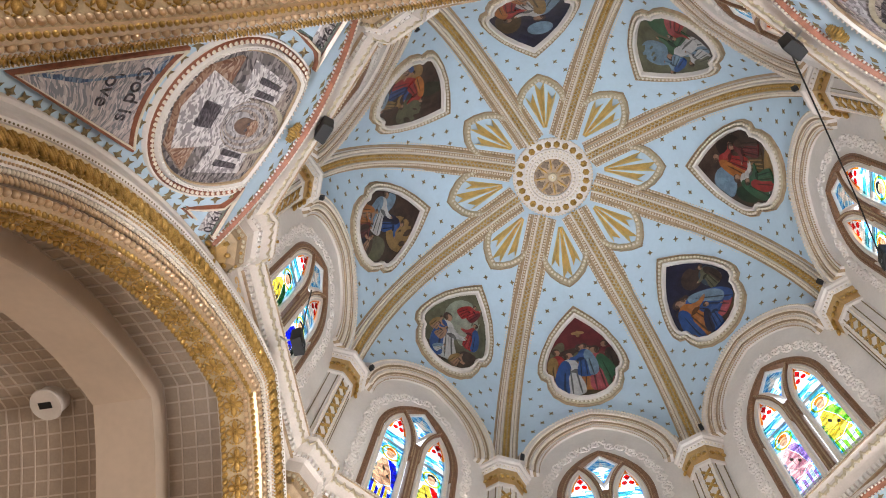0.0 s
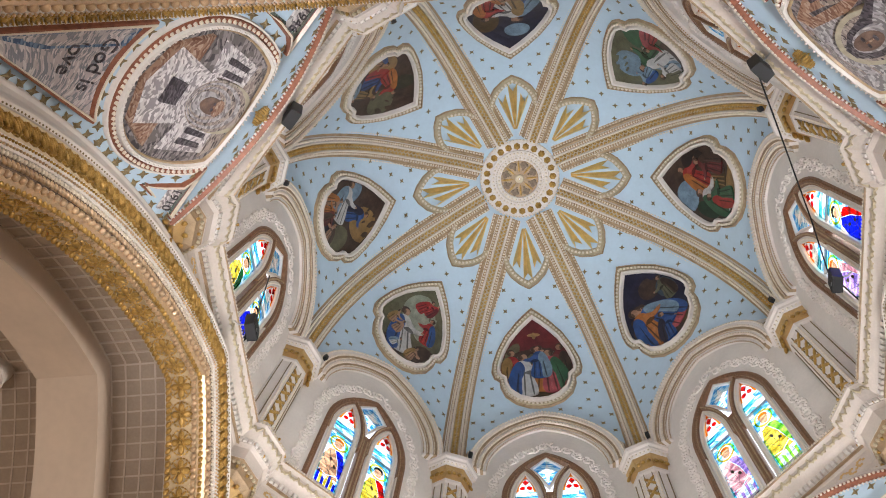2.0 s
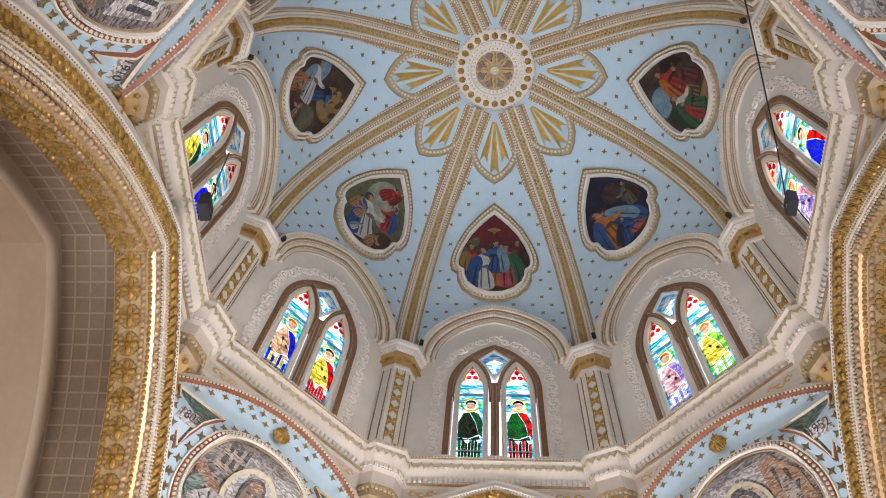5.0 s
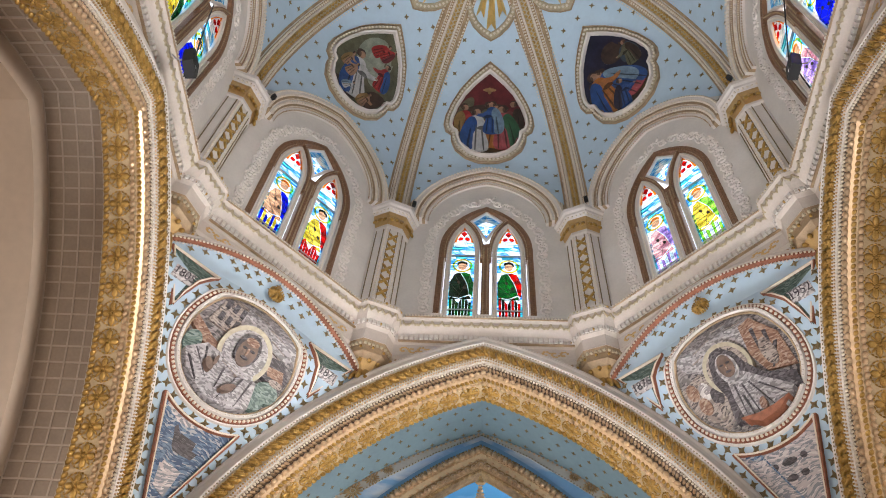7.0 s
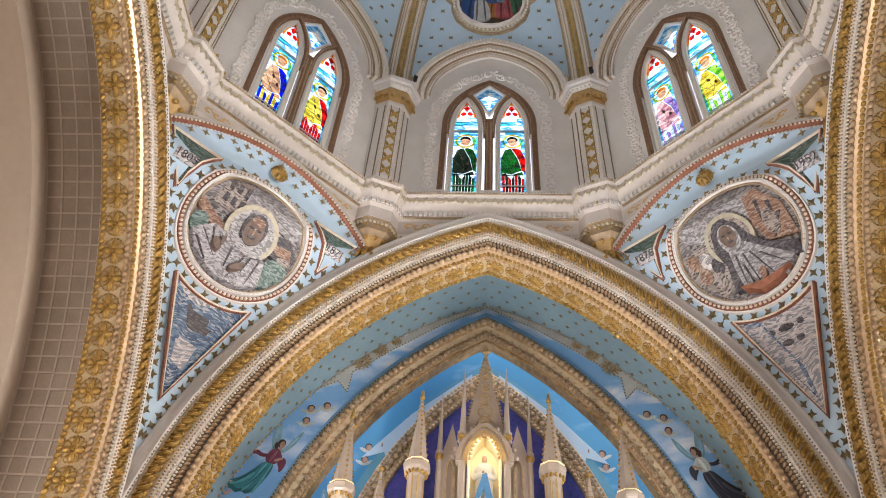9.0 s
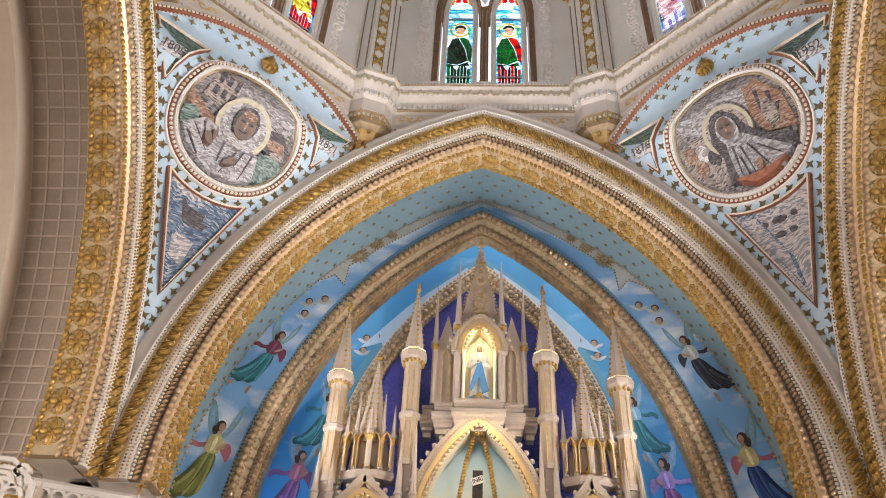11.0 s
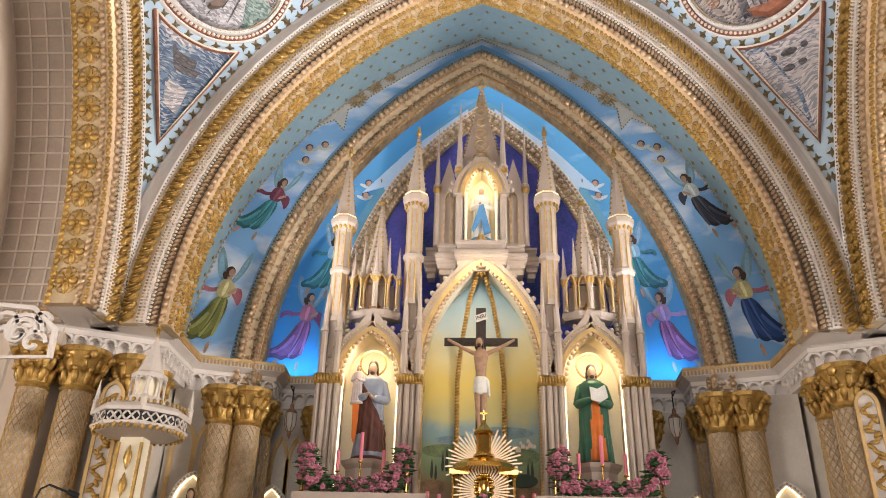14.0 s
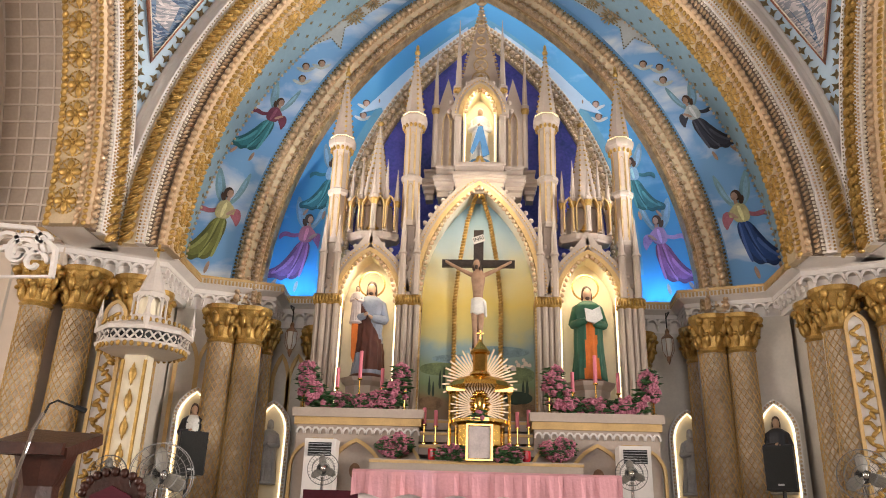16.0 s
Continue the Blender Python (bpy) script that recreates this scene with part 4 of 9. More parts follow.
def pendentive(k, picture, lower, years, label):
    g = group_of("pendentive", label, "pendentive", "structure", "pendentives of the crossing")
    mesh("pendentive_face", *pend_surface(), BLUE, g, smooth=True)
    # roundel
    def ring(name, r, w, o, m):
        return mesh(name, *pend_band(circle(r, 48), w, 0.0, o), m, g, smooth=False)
    ring("roundel_edge", 1.045, 0.03, 0.04, MOULD)
    ring("roundel_rim", 0.995, 0.075, 0.05, REDTRIM)
    ring("roundel_moulding", 0.925, 0.06, 0.07, PLASTER)
    ring("roundel_inner_rim", 0.88, 0.03, 0.04, RIBTAN)
    mesh("roundel_field", *pend_shape(circle(0.88, 48), 0.0, 0.016), PEWTER, g, "grey mosaic field")
    b = Bag()
    for p in circle(0.99, 92):
        b.add(ball(5, 4, 0.03, 0.026, 0.024), Matrix.Translation(pend_map(*p, 0.05)), 0)
    for p in circle(0.925, 84):
        b.add(ball(5, 3, 0.016, 0.016, 0.016), Matrix.Translation(pend_map(*p, 0.08)), 1)
    b.done("roundel_beads", [PEARL, MOULD], g, "", True, "stuff")
    for j, (line, m) in enumerate(picture):
        mesh("mosaic_shape", *pend_shape(line, 0.012, 0.022 + 0.004 * j), m, g)
    # three-cornered panels
    arc = [(1.2 * math.sin(radians(a)), -1.2 * math.cos(radians(a))) for a in range(30, -31, -6)]
    low = [(0.62, -1.02)] + arc + [(-0.62, -1.02), (0.0, -2.95)]
    def side(s):
        return [(s * 1.24 * math.cos(radians(a)), 1.24 * math.sin(radians(a))) for a in (3, 14, 25, 36, 46)] + [(s * 1.70, 0.92)]
    for outline, m in ((low, lower[0]), (side(1), GREENM), (side(-1), GREENM)):
        mesh("panel_field", *pend_shape(outline, 0.0, 0.012), m, g)
        mesh("panel_frame", *pend_band(outline, 0.06, 0.0, 0.045), REDTRIM, g)
        mesh("panel_bead", *pend_band([(x * 0.97 + 0.03 * sum(p[0] for p in outline) / len(outline), y * 0.97 + 0.03 * sum(p[1] for p in outline) / len(outline)) for x, y in outline], 0.03, 0.02, 0.055), PEARL, g)
    for j, (line, m) in enumerate(lower[1:]):
        mesh("mosaic_shape", *pend_shape(line, 0.008, 0.02 + 0.004 * j), m, g)
    # years on the small panels
    for s, year in zip((1, -1), years):
        mesh("year_tablet", *pend_shape([(s * 1.34 - 0.17, 0.42), (s * 1.34 + 0.17, 0.42), (s * 1.34 + 0.17, 0.60), (s * 1.34 - 0.17, 0.60)], 0.0, 0.018), SILVER, g)
        t = words(year, 0.17, BLACKM)
        t.parent = g
        t.matrix_local = pend_frame(s * 1.34, 0.51, 0.022)
    # arched top border, proud of the cornice, over a blue field
    def swell(u):
        return max(0.0, 1 - (u / 1.9) ** 2)
    foot = [(u, 0.88 + 0.20 * swell(u)) for u in np.linspace(-1.9, 1.9, 17)]
    top = [(u, 0.92 + 0.74 * swell(u)) for u, w in foot]
    v = [p for (u, w0), (_, w1) in zip(foot, top) for p in (pend_map(u, w0, 0.0), pend_map(u, (w0 + w1) / 2, 0.01 + 0.07 * swell(u)), pend_map(u, w1, 0.01 + 0.15 * swell(u)))]
    f = [(3 * j + i, 3 * j + 3 + i, 3 * j + 4 + i, 3 * j + 1 + i) for j in range(16) for i in range(2)]
    mesh("upper_field", v, f, BLUE, g, smooth=True)
    for nm, lift, wd, o0, o1, m in (("top_moulding", 0.0, 0.08, -0.04, 0.06, REDTRIM), ("top_fillet", 0.085, 0.09, -0.08, 0.07, CORNICE)):
        v = [pend_map(u, w + lift + dw * wd, 0.01 + 0.15 * swell(u) + o) for u, w in top for dw, o in ((-0.5, o0), (-0.35, o1), (0.35, o1), (0.5, o0))]
        mesh(nm, v, [(4 * j + i, 4 * j + 4 + i, 4 * j + 5 + i, 4 * j + 1 + i) for j in range(16) for i in range(3)], m, g)
    b = Bag()
    for p, t in steps_along([pend_map(u, w, 0.07 + 0.15 * swell(u)) for u, w in top], 0.06):
        b.add(ball(5, 3, 0.028, 0.022, 0.022), Matrix.Translation(p), 0)
    for p, t in steps_along([pend_map(u, w - 0.07, 0.015 + 0.15 * swell(u)) for u, w in top], 0.055):
        b.add(ball(4, 3, 0.02, 0.02, 0.02), Matrix.Translation(p), 1)
    b.done("top_beads", [PEARL, MOULD], g, "", True, "stuff")
    # gold stars
    b = Bag()
    sp = star_shape(0.075, 0.03)
    for j in range(34):
        a = 2 * math.pi * j / 34
        u, w = 1.115 * math.cos(a), 1.115 * math.sin(a)
        b.add(sp, pend_frame(u, w, 0.01) @ Matrix.Rotation(0.4, 4, "Z"))
    for s in (-1, 1):
        for j in range(26):
            w = -3.55 + 0.185 * j
            z = PZ + w * PEND_T
            if w < 0.8 and pend_width(z) > 0.10:
                b.add(sp, pend_frame(s * (pend_width(z) - 0.10), w, 0.01) @ Matrix.Rotation(0.7 * j, 4, "Z"))
    for u in np.arange(-1.47, 1.6, 0.21):
        w = 0.92 + 0.74 * swell(u) - 0.17
        if math.hypot(u, w) > 1.2:
            b.add(sp, pend_frame(u, w, 0.01 + 0.14 * swell(u)))
            if abs(u) < 0.7 and w > 1.38:
                b.add(sp, pend_frame(u + 0.1, w - 0.18, 0.12))
    b.done("gilt_stars", STAR, g, "small gilt stars", False, "stuff")
    r = Bag().add(rosette_shape(0.13, 0.08), pend_frame(0.0, 1.30, 0.13))
    r.done("gilt_flower", GOLD, g, "gilded flower", True)
    g.matrix_world = quarter(k)
    return g


def streaks(m, spots, w=0.016):
    """Short dark lines of tesserae: (u, w) to (u, w)."""
    return [([(a - w, b), (a + w, b), (c + w * 0.4, d), (c - w * 0.4, d)], m) for a, b, c, d in spots]


PALEM = mosaic("pale_grey_mosaic", (0.32, 0.30, 0.31), (0.17, 0.16, 0.165), (0.42, 0.40, 0.41), 30, (1, 1, 3))
man = [(ellipse(-0.05, 0.44, 0.70, 0.36, 28), PALEM), *streaks(SMOKE, [(-0.5, 0.5, -0.2, 0.56), (-0.6, 0.36, -0.3, 0.44), (-0.1, 0.66, 0.16, 0.7), (-0.62, 0.25, -0.4, 0.3)], 0.03),
       ([(0.7, 0.18), (0.64, 0.52), (0.46, 0.68), (0.26, 0.66), (0.2, 0.16)], SMOKE), *[([(q, r), (q + 0.075, r + 0.01), (q + 0.07, r + 0.12), (q, r + 0.11)], BLACKM) for q in (0.27, 0.4, 0.53) for r in (0.25, 0.44)],
       ([(0.86, 0.14), (0.5, -0.02), (0.24, -0.1), (0.24, -0.24), (0.6, -0.14), (0.87, 0.0)], BROWNM), (ellipse(0.72, -0.22, 0.13, 0.16), GREENM),
       ([(-0.3, 0.18), (-0.62, 0.24), (-0.84, 0.02), (-0.8, -0.2), (-0.4, -0.1)], BLACKM), ([(-0.4, 0.06), (-0.7, 0.1), (-0.78, -0.06), (-0.5, -0.06)], BROWNM), (ellipse(-0.62, -0.3, 0.2, 0.16), GREENM), (ellipse(-0.5, -0.5, 0.18, 0.14), GREENM), (ellipse(-0.68, -0.12, 0.12, 0.05), SMOKE),
       (circle(0.42, 32, -0.03, 0.0), HALO), (circle(0.35, 32, -0.03, 0.0), PALEM),
       ([(-0.5, -0.68), (-0.42, -0.3), (-0.22, -0.2), (0.24, -0.18), (0.52, -0.16), (0.76, -0.38), (0.6, -0.62), (0.2, -0.84), (-0.2, -0.84)], PALEM),
       *streaks(BLACKM, [(0.62, -0.3, 0.3, -0.6), (0.5, -0.22, 0.36, -0.5), (-0.34, -0.3, -0.3, -0.74), (-0.1, -0.4, 0.0, -0.8), (0.12, -0.36, 0.1, -0.66), (0.66, -0.46, 0.4, -0.72), (-0.2, -0.34, -0.16, -0.6)]),
       (ellipse(-0.02, -0.27, 0.3, 0.10, 20), PALEM), *streaks(SMOKE, [(0.24, -0.26, -0.2, -0.34), (0.2, -0.3, -0.1, -0.38)]),
       (ellipse(-0.03, 0.03, 0.19, 0.24), BLACKM), (ellipse(-0.03, -0.01, 0.15, 0.22), FLESH), (ellipse(-0.03, 0.15, 0.11, 0.06), BROWNM), (ellipse(0.035, 0.03, 0.04, 0.016), BLACKM), (ellipse(-0.095, 0.03, 0.04, 0.016), BLACKM), (ellipse(-0.03, -0.02, 0.018, 0.06), BROWNM), (ellipse(-0.03, -0.11, 0.06, 0.018), BLACKM),
       (ellipse(0.36, -0.46, 0.10, 0.055, 16, 0.8), FLESH), (ellipse(-0.06, -0.62, 0.12, 0.05, 16, -0.7), FLESH), (ellipse(0.3, -0.38, 0.03, 0.08), FLESH)]
nun = [(ellipse(0.05, 0.48, 0.66, 0.32, 28), PALEM), *streaks(SMOKE, [(0.4, 0.5, 0.1, 0.58), (0.5, 0.38, 0.3, 0.42), (-0.2, 0.6, -0.4, 0.56), (0.0, 0.7, -0.2, 0.72)], 0.03),
       ([(-0.3, 0.1), (-0.36, 0.5), (-0.56, 0.54), (-0.8, 0.2), (-0.8, -0.3), (-0.4, -0.2)], BROWNM), *streaks(BLACKM, [(-0.5, 0.4, -0.46, 0.1), (-0.64, 0.3, -0.6, 0.0), (-0.7, 0.1, -0.5, -0.2)], 0.03), (ellipse(-0.55, 0.02, 0.1, 0.2), SMOKE),
       ([(0.84, 0.1), (0.5, 0.2), (0.26, 0.0), (0.24, -0.5), (0.5, -0.68), (0.8, -0.3)], SMOKE), *[(ellipse(q, r, 0.09, 0.13), m) for q, r, m in ((0.7, 0.0, BROWNM), (0.52, -0.06, SILVER), (0.4, -0.2, BLACKM), (0.62, -0.26, BROWNM), (0.46, -0.42, SMOKE))],
       (circle(0.36, 32, 0.06, 0.06), HALO), (circle(0.30, 32, 0.06, 0.06), SMOKE),
       ([(0.28, 0.2), (0.18, 0.34), (0.04, 0.36), (-0.12, 0.22), (-0.2, 0.0), (-0.36, -0.24), (-0.74, -0.42), (-0.72, -0.62), (-0.3, -0.5), (0.1, -0.2), (0.2, -0.72), (0.34, -0.7), (0.28, -0.3), (0.34, -0.05)], BLACKM),
       ([(0.16, -0.1), (-0.1, -0.08), (-0.34, -0.32), (-0.62, -0.58), (-0.4, -0.78), (0.0, -0.84), (0.2, -0.72), (0.2, -0.4)], PALEM),
       *streaks(BLACKM, [(0.1, -0.2, 0.14, -0.66), (0.0, -0.24, -0.04, -0.74), (-0.1, -0.26, -0.26, -0.7), (-0.22, -0.34, -0.46, -0.62), (0.06, -0.4, 0.04, -0.8)]), (ellipse(0.06, 0.03, 0.155, 0.21), PALEM),
       (ellipse(0.06, 0.06, 0.115, 0.165), FLESH), (ellipse(0.11, 0.09, 0.03, 0.012), BLACKM), (ellipse(0.01, 0.09, 0.03, 0.012), BLACKM), (ellipse(0.06, -0.03, 0.04, 0.012), BLACKM), (ellipse(0.06, 0.04, 0.012, 0.045), BROWNM),
       ([(0.24, -0.7), (0.2, -0.76), (-0.4, -0.74), (-0.5, -0.7), (-0.3, -0.84), (0.0, -0.88)], REDTRIM), (ellipse(-0.14, -0.66, 0.05, 0.09, 12, 0.3), BROWNM)]
build = [([(0.25, 0.0), (0.75, -0.1), (0.62, 0.45), (0.3, 0.5)], SILVER), ([(0.22, 0.42), (0.68, 0.44), (0.5, 0.62), (0.25, 0.62)], SMOKE),
         ([(-0.25, 0.0), (-0.75, -0.1), (-0.62, 0.45), (-0.3, 0.5)], SILVER), ([(-0.22, 0.42), (-0.68, 0.44), (-0.5, 0.62), (-0.25, 0.62)], SMOKE),
         ([(0.36, 0.1), (0.44, 0.1), (0.43, 0.34), (0.37, 0.34)], BLACKM), ([(0.52, 0.08), (0.6, 0.07), (0.57, 0.34), (0.51, 0.34)], BLACKM),
         ([(-0.36, 0.1), (-0.44, 0.1), (-0.43, 0.34), (-0.37, 0.34)], BLACKM), ([(-0.52, 0.08), (-0.6, 0.07), (-0.57, 0.34), (-0.51, 0.34)], BLACKM),
         ([(-0.75, -0.3), (0.75, -0.3), (0.5, -0.66), (0.0, -0.8), (-0.5, -0.66)], BROWNM), (circle(0.34, 28, 0.0, 0.3), HALO),
         ([(-0.5, -0.6), (-0.32, 0.0), (-0.24, 0.3), (0.0, 0.5), (0.24, 0.3), (0.32, 0.0), (0.5, -0.6), (0.0, -0.76)], SILVER),
         *[(ellipse(0.0, 0.2 - 0.03 * q, 0.34 - 0.035 * q, 0.36 - 0.035 * q, 24), (SMOKE, PALEM)[q % 2]) for q in range(6)], ([(-0.16, -0.5), (0.16, -0.5), (0.14, -0.3), (-0.14, -0.3)], BLACKM), (ellipse(0.0, 0.12, 0.11, 0.15), FLESH), (ellipse(0.0, 0.2, 0.11, 0.06), BROWNM), (ellipse(0.04, 0.13, 0.02, 0.01), BLACKM), (ellipse(-0.04, 0.13, 0.02, 0.01), BLACKM)]
boat = [SEA, ([(0.5, -1.12), (0.5, -1.3), (0.1, -1.3), (-0.2, -1.2)], SEAGREY), ([(0.22, -1.34), (0.30, -1.5), (0.1, -1.72), (-0.22, -1.72), (-0.30, -1.6), (0.0, -1.6)], BLACKM),
        ([(0.12, -1.44), (-0.14, -1.46), (-0.14, -1.62), (0.14, -1.62)], BLACKM), ([(0.2, -1.9), (-0.15, -1.95), (-0.1, -2.4), (0.12, -2.3)], SEAGREY)]
scroll = [SEAGREY, ([(0.5, -1.12), (0.3, -1.12), (0.0, -2.1), (0.0, -2.7)], SEA)]
pendentive(0, man, boat, ("1805", "1871"), "pale blue pendentive with a grey mosaic roundel and boat panel")
pr = pendentive(3, nun, scroll, ("1876", "1952"), "pale blue pendentive with a black and white mosaic roundel")
pb = pendentive(1, build, scroll, ("1946", "1910"), "pale blue pendentive with a mosaic roundel and lettered panel")
pendentive(2, nun, scroll, ("1805", "1946"), "pale blue pendentive with a dark mosaic roundel")
for line, w in (("God is", -1.38), ("love", -1.72)):
    t = words(line, 0.24, BLACKM)
    t.parent = pb
    t.matrix_local = pend_frame(0.0, w, 0.024)
b = Bag()
for w, widths in ((-1.45, (0.14, 0.22, 0.1)), (-1.68, (0.1, 0.16, 0.12))):
    u = 0.28
    for wd in widths:
        b.add(pend_shape(ellipse(u - wd / 2, w, wd / 2, 0.05, 10), 0.01, 0.024))
        u -= wd + 0.05
b.done("lettering_bars", BLACKM, pr, "dark lettering bars")

# ---- stained glass windows of the drum ----
G = {n: stained("glass_" + n, c, s) for n, c, s in (
    ("sky", (0.10, 0.55, 0.95), (0.90, 1.0, 1.0)), ("white", (0.80, 0.88, 0.92), (1, 1, 1)), ("orange", (0.95, 0.36, 0.03), (1.0, 0.62, 0.12)),
    ("yellow", (0.95, 0.72, 0.06), (1.0, 0.92, 0.35)), ("red", (0.72, 0.01, 0.015), (0.95, 0.05, 0.03)), ("blue", (0.01, 0.03, 0.62), (0.03, 0.10, 0.95)),
    ("green", (0.02, 0.20, 0.06), (0.05, 0.40, 0.12)), ("lime", (0.35, 0.80, 0.08), (0.75, 0.98, 0.35)), ("violet", (0.55, 0.36, 0.72), (0.90, 0.74, 0.95)),
    ("rose", (0.90, 0.45, 0.50), (1.0, 0.80, 0.75)), ("flesh", (0.88, 0.55, 0.36), (0.98, 0.74, 0.55)), ("dark", (0.03, 0.06, 0.05), (0.10, 0.16, 0.10)), ("teal", (0.05, 0.42, 0.55), (0.35, 0.85, 0.92)))}
L_HALF, L_X, L_SPRING, L_APEX = 0.335, 0.47, 14.72, 15.82


def light_half(z):
    w, h = L_HALF - 0.075, L_APEX - 0.14 - L_SPRING
    if z <= L_SPRING:
        return w
    xc = (h * h - w * w) / (2 * w)
    return max(math.sqrt(max((xc + w) ** 2 - (z - L_SPRING) ** 2, 0)) - xc, 0.0)


def glaze(parent, x0, y, robe, cloak, base):
    """Ground panes of one light in courses from the sill up, and a robed figure of shaped panes before them."""
    r = random.Random(int((x0 + 9) * 31) + len(robe) * 7 + len(cloak))
    z = [12.56, 13.0, 13.4, 13.75, 14.05, 14.34, 14.5, 14.66, 14.8, 14.95, 15.1, 15.3, 15.56, 15.71]
    rows = [([-1, -0.66, 0.66, 1], ["sky", "white", "teal"]), ([-1, -0.76, 0.76, 1], ["teal", "white", "sky"]), ([-1, -0.8, 0.8, 1], ["sky", "white", "white"]),
            ([-1, -0.72, 0.72, 1], ["white", "white", "sky"]), ([-1, -0.66, 0.66, 1], ["sky", "white", "teal"]),
            ([-1, -0.2, 0.5, 1], ["sky", "white", "sky"]), ([-1, -0.5, 0.3, 1], ["white", "teal", "sky"]), ([-1, 0.1, 1], ["sky", "white"]), ([-1, -0.3, 1], ["teal", "sky"]), ([-1, 0.4, 1], ["white", "sky"]),
            ([-1, -0.7, 0.7, 1], ["orange", "white", "orange"]), ([-1, -0.74, 0.74, 1], ["orange", "white", "orange"]), ([-1, 1], ["orange"])]
    cuts = [c for c, ms in rows]
    for j, (lo, ms) in enumerate(rows):
        h0, h1 = light_half(z[j]), light_half(z[j + 1])
        hi = cuts[j + 1] if j + 1 < len(rows) and len(cuts[j + 1]) == len(lo) else [lo[0]] + [q + r.uniform(-0.2, 0.2) for q in lo[1:-1]] + [lo[-1]]
        for i, m in enumerate(ms):
            quad = [(x0 + lo[i] * h0, z[j]), (x0 + lo[i + 1] * h0, z[j]), (x0 + hi[i + 1] * h1, z[j + 1]), (x0 + hi[i] * h1, z[j + 1])]
            mesh("pane", *plate(quad, y, y + 0.004), G[m], parent)
    w = light_half(13.0)

    def piece(pts, m):
        mesh("pane", *plate([(x0 + u * w * 1.25, 12.6 + (q - 12.6) * 1.2) for u, q in pts], y - 0.012, y - 0.008), G[m], parent)

    # skirt in folds
    n = 7
    for i in range(n):
        a, b = -0.62 + 1.24 * i / n, -0.62 + 1.24 * (i + 1) / n
        top = 13.06 + 0.10 * math.sin(i * 1.7)
        top2 = 13.06 + 0.10 * math.sin(i * 1.7 + 1.7)
        piece([(a, 12.6), (b - 0.03, 12.6), (b * 1.08 - 0.02, top2), (a * 1.08, top)], base if i % 2 else robe)
    # mantle across the body, robe on the other shoulder, sleeves
    piece([(-0.7, 13.14), (-0.1, 13.10), (0.5, 13.2), (0.3, 13.5), (-0.1, 13.78), (-0.46, 13.74), (-0.72, 13.5)], cloak)
    piece([(0.53, 13.2), (0.70, 13.14), (0.74, 13.5), (0.5, 13.74), (0.16, 13.79), (-0.05, 13.77), (0.33, 13.51)], robe)
    piece([(-0.66, 13.06), (0.62, 13.08), (0.5, 13.17), (-0.1, 13.08), (-0.68, 13.12)], cloak)
    for u, q in ((-0.16, 13.50), (0.2, 13.36)):
        mesh("pane", *plate(ellipse(x0 + u * w * 1.25, 12.6 + (q - 12.6) * 1.2, 0.03, 0.05, 10, 0.4), y - 0.020, y - 0.016), LEADHAND, parent)
    # head with a halo
    cz = 14.26
    mesh("pane", *ribbon(ellipse(x0, cz, 0.185, 0.2, 20), 0.045, y - 0.012, y - 0.008, True), G["yellow"], parent)
    mesh("pane", *plate(ellipse(x0, cz - 0.02, 0.09, 0.135, 14), y - 0.012, y - 0.008), G["flesh"], parent)
    hair = [(x0 + 0.11 * math.cos(a), cz + 0.03 + 0.12 * math.sin(a)) for a in (-0.3, 0.2, 0.7, 1.2, 1.57, 1.95, 2.45, 2.95, 3.45)]
    mesh("pane", *plate(hair + [(x0 - 0.05, cz + 0.06), (x0, cz + 0.075), (x0 + 0.05, cz + 0.06)], y - 0.016, y - 0.013), G["dark" if robe in ("green", "red", "dark") else "orange"], parent)
    # red hearts in the head of the light
    for s in (-1, 1):
        mesh("pane", *plate(ellipse(x0 + s * 0.07, 15.22, 0.055, 0.07, 10, 0.5 * s), y - 0.012, y - 0.008), G["red"], parent)
    mesh("pane", *plate([(x0, 15.30), (x0 + 0.07, 15.42), (x0, 15.52), (x0 - 0.07, 15.42)], y - 0.012, y - 0.008), G["red"], parent)
    # lead lines
    for line in ([(-0.72, 13.5), (-0.3, 13.3), (0.1, 13.12)], [(0.33, 13.51), (0.05, 13.3), (-0.2, 13.1)], [(-0.46, 13.74), (-0.2, 13.55), (-0.05, 13.3)], [(0.5, 13.74), (0.42, 13.4), (0.55, 13.1)], [(-0.3, 13.05), (-0.26, 12.6)], [(0.1, 13.1), (0.14, 12.6)], [(0.45, 13.05), (0.4, 12.6)]):
        mesh("lead_line", *ribbon([(x0 + u * w * 1.25, 12.6 + (q - 12.6) * 1.2) for u, q in line], 0.006, y - 0.018, y - 0.014), LEADHAND, parent)


LEADHAND = mat("dark_lead_paint", (0.05, 0.03, 0.02), 0.5, 0, 0.2, 12)


